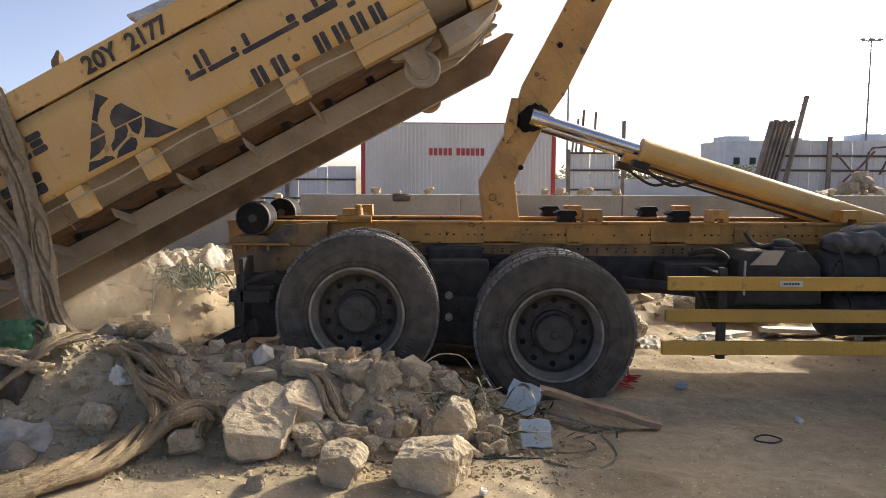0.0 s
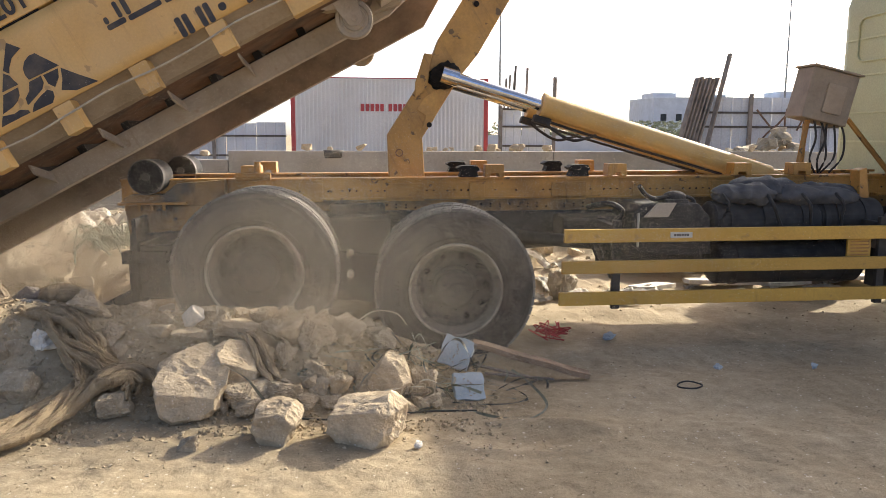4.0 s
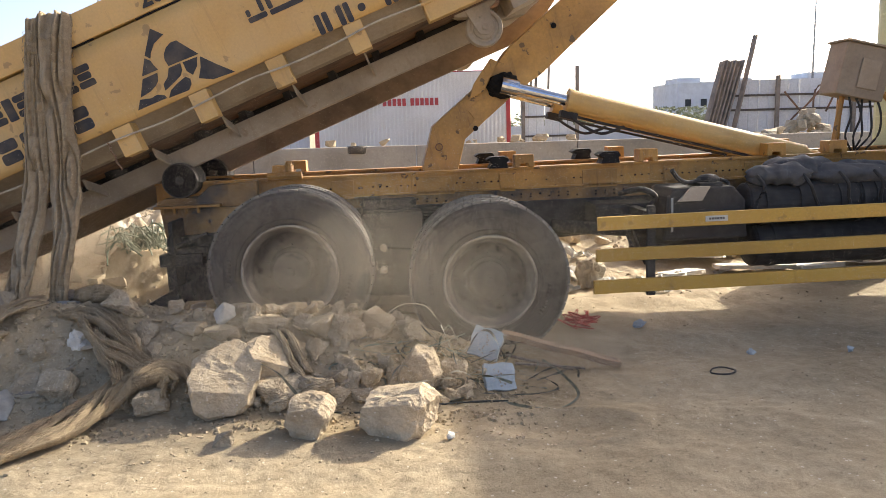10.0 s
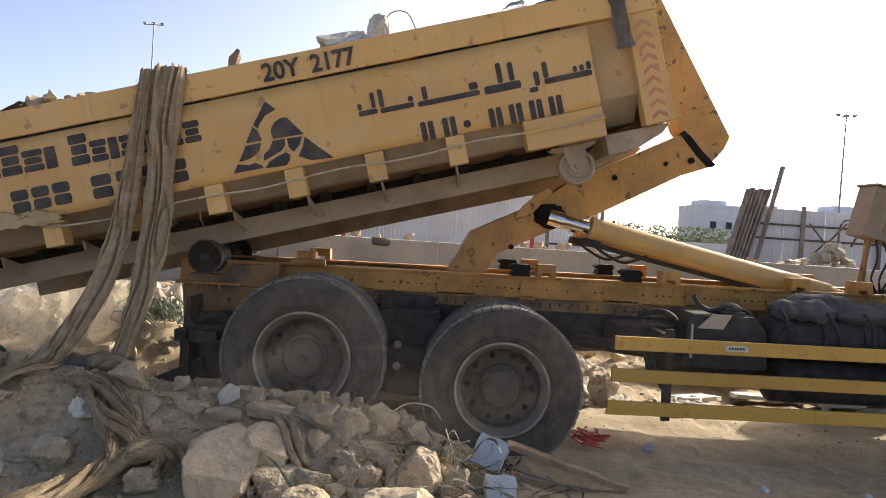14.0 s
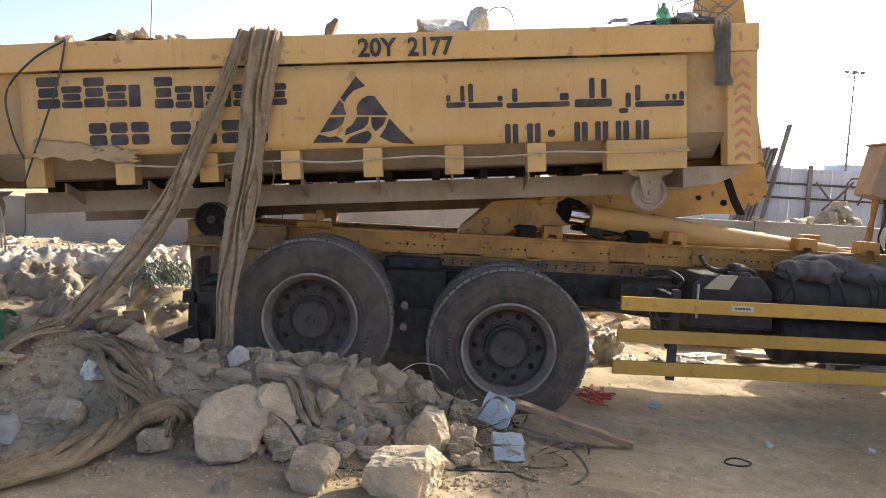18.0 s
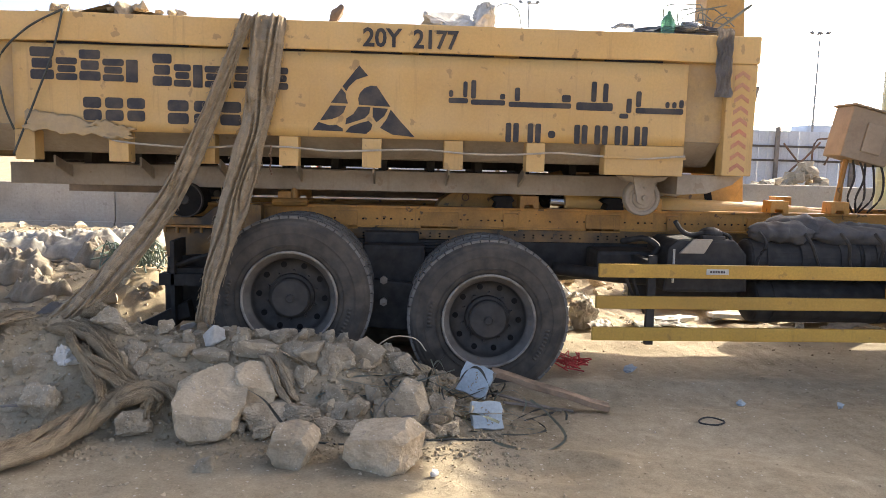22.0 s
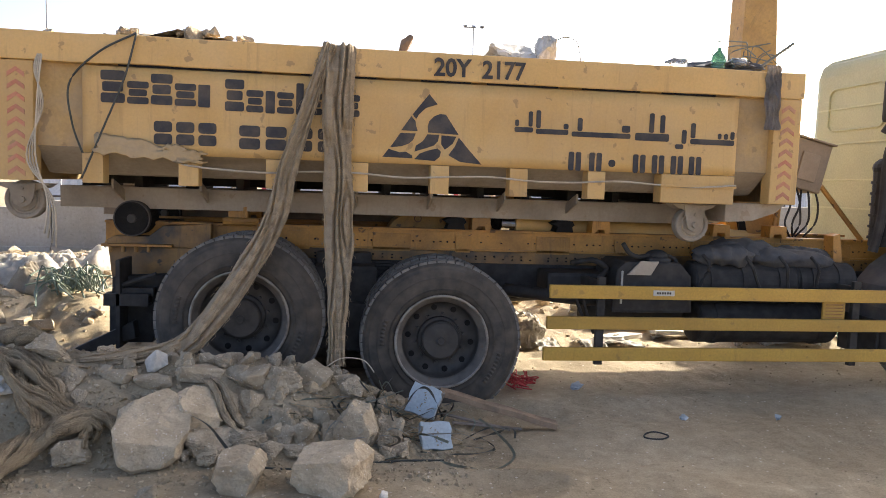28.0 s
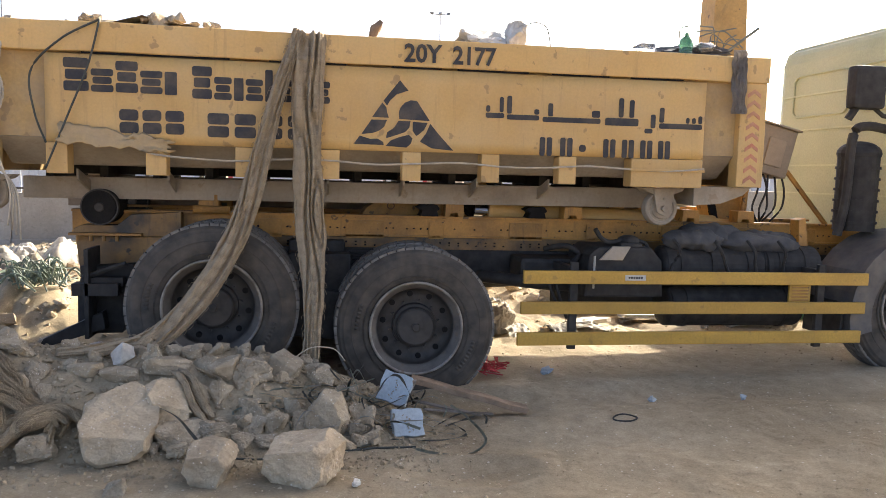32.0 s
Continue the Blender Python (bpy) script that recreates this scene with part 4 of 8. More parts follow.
tube(bm, [(-2.36, 0.70, 1.19), (-2.10, 0.70, 1.19)], 0.03, 8)
tube(bm, [(-2.20, 0.72, 1.19), (-2.20, 0.72, 1.30)], 0.025, 8)
part("lock_bolt", bm, M_FRAME, truck)

# side guard
for k, (z0, z1, xa, xb) in enumerate(((0.746, 0.841, 0.0, 2.755), (0.525, 0.615, -0.012, 2.745), (0.297, 0.392, -0.03, 2.725))):
    bm = bmesh.new()
    box(bm, xa, xb, 0.0, 0.035, z0, z1, 0.006)
    part("guard_bar", bm, M_GUARD, truck, "yellow side guard bar")
for px in (0.36, 2.35):
    bm = bmesh.new()
    box(bm, px, px + 0.06, 0.036, 0.075, 0.26, 0.90, 0.006)
    box(bm, px, px + 0.06, 0.076, 0.80, 0.80, 0.86, 0.006)
    part("guard_bracket", bm, M_BLACK, truck)
bm = bmesh.new()
box(bm, 0.76, 0.92, -0.006, -0.001, 0.775, 0.815, 0.002)
part("maker_plate", bm, M_PLATE, truck, "small pale plate")
bm = bmesh.new()
for k in range(6):
    box(bm, 0.785 + 0.019 * k, 0.798 + 0.019 * k, -0.009, -0.006, 0.788, 0.803)
part("plate_lettering", bm, M_STENCIL, truck)
bm = bmesh.new()
box(bm, 2.12, 2.30, 0.05, 0.07, 0.60, 0.74, 0.004)
part("warning_plate", bm, M_GUARD, truck, "yellow plate with worn lettering")
bm = bmesh.new()
for k in range(5):
    box(bm, 2.14, 2.28, 0.046, 0.049, 0.62 + 0.024 * k, 0.630 + 0.024 * k)
part("warning_lettering", bm, M_FRAME, truck)
bm = bmesh.new()
rod(bm, (0.56, 0.10, 0.70), (0.56, 0.10, 0.94), 0.008, 6)
part("marker_rod", bm, M_PLATE, truck)

# tanks and gear between the axles
bm = bmesh.new()
prism(bm, [(0.52, 0.62), (0.55, 0.94), (0.62, 1.0), (1.04, 1.0), (1.13, 0.90), (1.15, 0.62)], 0.18, 0.66, 0.02)
part("battery_box", bm, M_BLACK, truck, "black battery box")
bm = bmesh.new()
box(bm, 0.80, 0.97, 0.20, 0.42, 0.992, 1.03, 0.01)
bmesh.ops.create_uvsphere(bm, u_segments=16, v_segments=10, radius=0.085, matrix=Matrix.Translation((0.90, 0.30, 1.04)) @ Matrix.Diagonal((1, 1, 0.55, 1)))
tube(bm, spline([(0.86, 0.28, 1.05), (0.74, 0.26, 1.03), (0.66, 0.24, 1.06), (0.60, 0.22, 1.13)], 10), 0.018, 8)
tube(bm, spline([(0.95, 0.28, 1.05), (1.03, 0.26, 1.02), (1.02, 0.22, 0.96)], 8), 0.014, 8)
part("valve", bm, M_BLACK, truck)
bm = bmesh.new()
prism(bm, [(0.62, 0.905), (0.72, 1.008), (0.86, 1.008), (0.80, 0.905)], 0.150, 0.172, 0.003)
part("cover_plate", bm, M_RAIL, truck, "pale dusty cover plate")
for k, (x0, x1, r, yy, zz) in enumerate(((1.22, 2.02, 0.16, 0.40, 0.84), (1.30, 2.42, 0.17, 0.46, 0.52), (2.04, 2.52, 0.15, 0.40, 0.86))):
    bm = bmesh.new()
    rod(bm, (x0, yy, zz), (x1, yy, zz), r, 28)
    for a in (x0 + 0.12, x1 - 0.14):
        rod(bm, (a, yy, zz), (a + 0.04, yy, zz), r + 0.008, 28)
    for a, s in ((x0, -1), (x1, 1)):
        bmesh.ops.create_uvsphere(bm, u_segments=20, v_segments=12, radius=r * 0.97, matrix=Matrix.Translation((a, yy, zz)) @ Matrix.Diagonal((0.35, 1, 1, 1)))
    part("air_tank", bm, M_BLACK, truck, "black dusty air tank", smooth=False)
bm = bmesh.new()
box(bm, 0.45, 2.48, 0.55, 0.80, 0.46, 0.72, 0.03)
box(bm, 0.10, 0.60, 0.45, 0.80, 0.72, 0.88, 0.03)
part("fuel_tank", bm, M_BLACK, truck)
for pts, r in (([(0.30, 0.5, 0.95), (0.42, 0.35, 0.99), (0.52, 0.33, 0.93), (0.46, 0.3, 0.86)], 0.022), ([(-0.20, 0.6, 0.72), (0.2, 0.4, 0.70), (0.55, 0.5, 0.66)], 0.05),
               ([(0.22, 0.2, 0.80), (0.28, 0.15, 0.62), (0.36, 0.2, 0.50)], 0.012), ([(0.28, 0.22, 0.80), (0.33, 0.15, 0.60), (0.40, 0.2, 0.46)], 0.012)):
    bm = bmesh.new()
    tube(bm, spline(pts, 14), r, 8)
    part("air_hose", bm, M_BLACK, truck, smooth=True)
# propeller shaft
bm = bmesh.new()
rod(bm, (-0.6, 1.25, 0.55), (2.6, 1.25, 0.72), 0.055, 12)
part("drive_shaft", bm, M_BLACK, truck)

# hydraulic control box on its stand, hoses
bm = bmesh.new()
m = pose(2.36, 0.90, 1.79, 0, 13, 0) @ Matrix.Diagonal((0.86, 0.8, 1.05, 1))
box(bm, -0.23, 0.23, -0.15, 0.17, -0.19, 0.20, 0.012, m)
part("control_box", bm, M_BOXB, truck, "brown steel control box")
bm = bmesh.new()
box(bm, -0.06, 0.13, -0.172, -0.152, -0.12, 0.10, 0.006, m)
part("control_box_lid", bm, M_BOXB, truck)
bm = bmesh.new()
box(bm, -0.25, 0.25, -0.19, 0.20, 0.201, 0.215, 0.003, m)
part("control_box_cover", bm, M_BOXB, truck)
for pts in ([(2.25, 0.90, 1.62), (2.18, 0.90, 1.17)], [(2.56, 0.85, 1.62), (2.95, 0.82, 1.17)], [(2.32, 1.05, 1.62), (2.30, 1.05, 1.17)]):
    bm = bmesh.new()
    tube(bm, pts, 0.022, 8)
    part("stand_leg", bm, M_FRAME, truck)
for k in range(5):
    bm = bmesh.new()
    a = 2.27 + 0.055 * k
    tube(bm, spline([(a, 0.84, 1.61), (a + 0.03 * math.sin(k * 2.1), 0.80, 1.46), (a - 0.03 + 0.014 * k, 0.82, 1.30), (a + 0.06 * math.cos(k), 0.88, 1.18)], 14), 0.009, 6)
    part("hydraulic_hose", bm, M_BLACK, truck)

# black tarpaulin bundled on the tanks: crumpled rolls with a flap thrown over
for k, (x0, x1, yc, zc, r) in enumerate(((1.22, 1.70, 0.36, 1.05, 0.075), (1.40, 1.98, 0.48, 1.09, 0.080), (1.66, 2.40, 0.40, 1.04, 0.078), (1.98, 2.50, 0.52, 1.07, 0.065))):
    bm = bmesh.new()
    rings = []
    for i in range(37):
        u = i / 36
        x = x0 + (x1 - x0) * u
        rr0 = r * min(1.0, 0.35 + 3.0 * min(u, 1 - u)) * (1 + 0.22 * noise.noise(Vector((u * 5, k, 0))))
        ring = []
        for q in range(28):
            a = 6.2832 * q / 28
            f = 1 + 0.34 * abs(noise.noise(Vector((math.cos(a) * 2.0, math.sin(a) * 2.0, u * 3.2 + k * 7)))) + 0.16 * abs(noise.noise(Vector((math.cos(a) * 4.5, math.sin(a) * 4.5, u * 8 + k))))
            ring.append(bm.verts.new((x + 0.03 * noise.noise(Vector((a, u * 8, k))), yc + 1.5 * rr0 * f * math.cos(a), zc - 0.05 * u * k / 3 + rr0 * f * math.sin(a))))
        rings.append(ring)
    for a, b in zip(rings, rings[1:]):
        for q in range(28):
            bm.faces.new((a[q], a[(q + 1) % 28], b[(q + 1) % 28], b[q]))
    bm.faces.new(rings[0][::-1])
    bm.faces.new(rings[-1])
    part("tarpaulin_roll", bm, M_TARP, truck, "crumpled black tarpaulin roll", smooth=True)
for q, (a, x2) in enumerate(((1.24, 1.20), (1.58, 1.72), (1.86, 1.94), (2.12, 2.16))):
    bm = bmesh.new()
    tube(bm, spline([(a, 0.24, 1.06), (a + 0.02, 0.16, 0.98), ((a + x2) / 2, 0.18, 0.88), (x2, 0.2, 0.76)], 10), 0.013, 6)
    part("tank_strap", bm, M_BLACK, truck)
for a in (1.36, 1.62, 2.10):
    bm = bmesh.new()
    lathe(bm, [(0.168, 0.0), (0.172, 0.002), (0.172, 0.042), (0.168, 0.044)], 36)
    bmesh.ops.transform(bm, matrix=Matrix.Translation((a, 0.40, 0.84)) @ Matrix.Rotation(radians(90), 4, "Z"), verts=bm.verts[:])
    part("tank_band", bm, M_BLACK, truck, "dusty black clamp band")
# chassis bracket and brake chamber in the gap between the rear wheels
bm = bmesh.new()
box(bm, -1.66, -1.20, 0.45, 0.66, 0.28, 0.90, 0.03)
prism(bm, [(-1.72, 0.55), (-1.66, 0.30), (-1.20, 0.26), (-1.12, 0.50), (-1.20, 0.62), (-1.62, 0.66)], 0.36, 0.44, 0.02)
part("spring_trunnion", bm, M_BLACK, truck, "black oily spring trunnion")
for zz in (0.50, 0.66):
    bm = bmesh.new()
    rod(bm, (-1.50, 0.28, zz), (-1.50, 0.36, zz), 0.03, 6, 0.022)
    part("trunnion_bolt", bm, M_RIM, truck)

# cab: only its rear quarter shows
CAB_Y = 0.08
bm = bmesh.new()
prism(bm, [(3.46, 1.02), (3.47, 2.76), (3.51, 2.90), (3.63, 2.97), (4.6, 3.04), (5.1, 2.86), (5.35, 1.80), (5.42, 1.20), (5.42, 0.60), (4.70, 0.60), (4.60, 1.02)], CAB_Y, 2.5 - CAB_Y, 0.09)
cab = part("cab", bm, M_CAB, truck, "pale yellow-green truck cab")
bm = bmesh.new()
for y0, y1, z0, z1 in ((0.35, 1.18, 2.20, 2.62), (1.32, 2.15, 2.20, 2.62)):
    pts = []
    for cy, cz, a0 in ((y1 - 0.09, z1 - 0.09, 0), (y0 + 0.09, z1 - 0.09, 90), (y0 + 0.09, z0 + 0.09, 180), (y1 - 0.09, z0 + 0.09, 270)):
        pts += [(3.460, cy + 0.09 * math.cos(radians(a0 + q)), cz + 0.09 * math.sin(radians(a0 + q))) for q in (0, 30, 60, 90)]
    tube(bm, pts + [pts[0]], 0.012, 6)
part("panel_bead", bm, M_CAB, cab)
bm = bmesh.new()
for z in (1.42, 1.70, 2.06, 2.41):
    box(bm, 3.452, 3.4585, 0.18, 2.32, z, z + 0.016)
part("panel_seam", bm, M_CAB, cab)
bm = bmesh.new()
prism(bm, [(4.05, 1.80), (4.05, 2.45), (4.75, 2.42), (5.05, 1.80)], CAB_Y - 0.010, CAB_Y - 0.002, 0.003)
part("side_window", bm, M_GLASS_DARK, cab)
# mirror, intake, fender
bm = bmesh.new()
box(bm, 2.70, 2.98, 0.25, 0.37, 2.12, 2.46, 0.035)
part("mirror", bm, M_BLACK, truck, "large black mirror")
bm = bmesh.new()
tube(bm, [(2.84, 0.32, 2.2), (3.05, 0.36, 2.08), (3.48, 0.40, 2.05)], 0.018, 8)
tube(bm, [(2.76, 0.31, 2.13), (2.72, 0.34, 2.04)], 0.03, 8)
part("mirror_arm", bm, M_BLACK, truck)
bm = bmesh.new()
rod(bm, (2.99, 0.52, 1.14), (2.99, 0.52, 1.78), 0.16, 20)
bmesh.ops.create_uvsphere(bm, u_segments=20, v_segments=12, radius=0.17, matrix=Matrix.Translation((2.99, 0.52, 1.78)) @ Matrix.Diagonal((1, 1, 0.6, 1)))
air_filter = part("air_filter", bm, M_BLACK, truck, "black air filter drum")
for q in range(6):
    bm = bmesh.new()
    rod(bm, (2.99, 0.52, 1.20 + 0.09 * q), (2.99, 0.52, 1.22 + 0.09 * q), 0.172, 20)
    part("filter_band", bm, M_BLACK, air_filter)
bm = bmesh.new()
tube(bm, spline([(3.20, 0.46, 1.98), (2.96, 0.44, 2.00), (2.84, 0.42, 1.90), (2.82, 0.42, 1.40), (2.78, 0.44, 1.10)], 20), 0.038, 10)
part("air_pipe", bm, M_BLACK, truck)
bm = bmesh.new()
pts = []
for q in range(0, 13):
    a = radians(10 + 185 * q / 12)
    pts.append((3.33 + 0.66 * math.cos(a), 0.50 + 0.66 * math.sin(a)))
prism(bm, pts + [(x * 0.92 + 3.33 * 0.08, z * 0.92 + 0.5 * 0.08) for x, z in pts[::-1]], 0.07, 0.60)
part("front_fender", bm, M_FENDER, truck, "dull grey front fender")
bm = bmesh.new()
skirt = []
for q in range(0, 13):
    a = radians(60 + 135 * q / 12)
    skirt.append((3.33 + 0.67 * math.cos(a), 0.50 + 0.67 * math.sin(a)))
prism(bm, skirt + [(3.33 + 0.72 * (x - 3.33), 0.5 + 0.72 * (z - 0.5)) for x, z in skirt[::-1]], 0.052, 0.068)
part("fender_skirt", bm, M_FENDER, truck, "dull grey fender skirt")
bm = bmesh.new()
prism(bm, [(2.61, 0.30), (2.62, 0.60), (2.64, 0.60), (2.64, 0.30)], 0.10, 0.55, 0.006)
part("fender_flap", bm, M_BLACK, truck)
# yellow bracket and rail end by the cab
bm = bmesh.new()
prism(bm, [(2.42, 0.98), (2.40, 1.22), (2.46, 1.24), (2.50, 1.0)], 0.40, 0.52, 0.006)
part("cab_bracket", bm, M_FRAME, truck)

# lift arm, in the pose that it has at 34.3 degrees; pivot in the frame
PIVOT = Vector((-1.092, 1.25, 1.059))
ARM_REF = 34.3


def about_pivot(poly):
    return [(x - PIVOT.x, z - PIVOT.z) for x, z in poly]


bm = bmesh.new()
prism(bm, about_pivot([(-1.13, 1.21), (-0.97, 1.50), (-0.432, 1.77), (-0.211, 1.945), (0.736, 2.425), (0.967, 2.163), (0.733, 2.075), (0.0, 1.675), (-0.232, 1.59), (-0.736, 1.332), (-0.92, 0.98), (-1.15, 0.96)]), -0.15, 0.15, 0.008)
arm = part("lift_arm", bm, M_ARM, truck, "heavy yellow lifting arm")
bm = bmesh.new()
prism(bm, about_pivot([(-0.70, 1.40), (-0.62, 1.47), (-0.66, 1.55), (-0.56, 1.60), (-0.42, 1.60), (-0.38, 1.55), (-0.50, 1.46), (-0.60, 1.40)]), -0.162, -0.149, 0.003)
part("arm_lug", bm, M_ARM, arm)
for hx, hz, hr in ((-0.634, 1.393, 0.022), (0.60, 2.165, 0.018), (0.184, 2.019, 0.022), (0.81, 2.205, 0.026)):
    bm = bmesh.new()
    rod(bm, (hx - PIVOT.x, -0.168, hz - PIVOT.z), (hx - PIVOT.x, -0.10, hz - PIVOT.z), hr, 14)
    part("arm_pin", bm, M_GREASE, arm)
bm = bmesh.new()
lathe(bm, [(0.032, -0.150), (0.032, -0.160), (0.024, -0.160), (0.024, -0.150)], 20)
bmesh.ops.translate(bm, vec=(-0.961 - PIVOT.x, 0, 1.325 - PIVOT.z), verts=bm.verts[:])
part("arm_ring", bm, M_RUST, arm)
bm = bmesh.new()
bmesh.ops.create_uvsphere(bm, u_segments=24, v_segments=14, radius=1.0)
for v in bm.verts:
    v.co *= 1 + 0.25 * noise.noise(v.co * 3)
    v.co = Vector((v.co.x * 0.13 - 0.33 - PIVOT.x, v.co.y * 0.07 - 0.16, v.co.z * 0.10 + 1.665 - PIVOT.z))
part("greasy_joint", bm, M_GREASE, arm, "black greasy rod joint")
bm = bmesh.new()
prism(bm, about_pivot([(-0.63, 1.63), (-0.50, 1.66), (-0.33, 1.86), (-0.38, 1.90), (-0.56, 1.74)]), -0.20, -0.151, 0.006)
part("joint_guard", bm, M_ARM, arm)
# the jib: a bent upper arm that slides along the lift arm
bm = bmesh.new()
prism(bm, about_pivot([(0.656, 2.562), (0.70, 2.46), (0.78, 2.36), (0.967, 2.173), (1.091, 2.322), (1.132, 2.428), (0.454, 3.545), (0.0, 4.30), (-0.24, 4.16), (0.16, 3.36)]), -0.125, 0.125, 0.008)
jib = part("jib", bm, M_ARM, arm, "yellow upper arm with a worn black elbow")
bm = bmesh.new()
prism(bm, about_pivot([(0.735, 2.45), (0.80, 2.40), (0.90, 2.29), (1.02, 2.185), (0.99, 2.165), (0.95, 2.16), (0.86, 2.24), (0.70, 2.42)]), -0.158, -0.120, 0.004)
part("elbow_grease", bm, M_GREASE, jib)
bm = bmesh.new()
tube(bm, [(x - PIVOT.x, 0, z - PIVOT.z) for x, z in ((-0.10, 4.20), (-0.28, 4.40), (-0.42, 4.40), (-0.48, 4.28), (-0.42, 4.18))], 0.05, 10)
part("hook", bm, M_RUST, jib, "steel lifting hook")

# twin hoist cylinders
CYL_BASE = Vector((2.07, 0, 1.12))
PIN_ARM = Vector((-0.318, 0, 1.652)) - Vector((PIVOT.x, 0, PIVOT.z))
BARREL = 2.12
CYLS = []
for cy in (0.98, 1.52):
    bm = bmesh.new()
    rod(bm, (0.10, 0, 0), (BARREL, 0, 0), 0.092, 32)
    rod(bm, (BARREL - 0.02, 0, 0), (BARREL + 0.012, 0, 0), 0.100, 32)
    rod(bm, (-0.06, 0, 0), (0.12, 0, 0), 0.07, 20)
    barrel = part("cylinder_barrel", bm, M_BARREL, truck, "yellow hydraulic cylinder barrel", smooth=False)
    bm = bmesh.new()
    tube(bm, spline([(BARREL - 0.02, -0.03, 0.105), (BARREL - 0.12, -0.06, 0.16), (BARREL - 0.3, -0.05, 0.20), (BARREL - 0.42, -0.02, 0.15), (BARREL - 0.5, 0, 0.098)], 16), 0.013, 6)
    tube(bm, [(BARREL - 0.04, -0.02, 0.11), (BARREL - 0.34, -0.02, 0.115), (0.5, -0.02, 0.10)], 0.012, 6)
    box(bm, BARREL - 0.10, BARREL + 0.04, -0.05, 0.05, 0.085, 0.145, 0.008)
    part("oil_pipe", bm, M_BLACK, barrel)
    bm = bmesh.new()
    rod(bm, (0, 0, 0), (-1.75, 0, 0), 0.048, 28)
    rod(bm, (0.045, 0, 0), (-0.09, 0, 0), 0.065, 20)
    ram = part("cylinder_rod", bm, M_CHROME, truck, "chromed cylinder rod", smooth=False)
    CYLS.append((barrel, ram, cy))


# ---- the skip body; x forward, y across from its near side, z up from 1 m over the ground when it lies level ----
skip = thing("skip_container", "yellow roll-on skip with stencilled markings, full of rubble", "skip")
X0, X1, TOP, FOLD, LOW = -2.58, 2.87, 1.418, 1.230, 0.668
WID = 2.5


def side(s):
    """near side s = 0, far side s = 1: maps depth from the side's face to y"""
    return (lambda d: d) if s == 0 else (lambda d: WID - d)


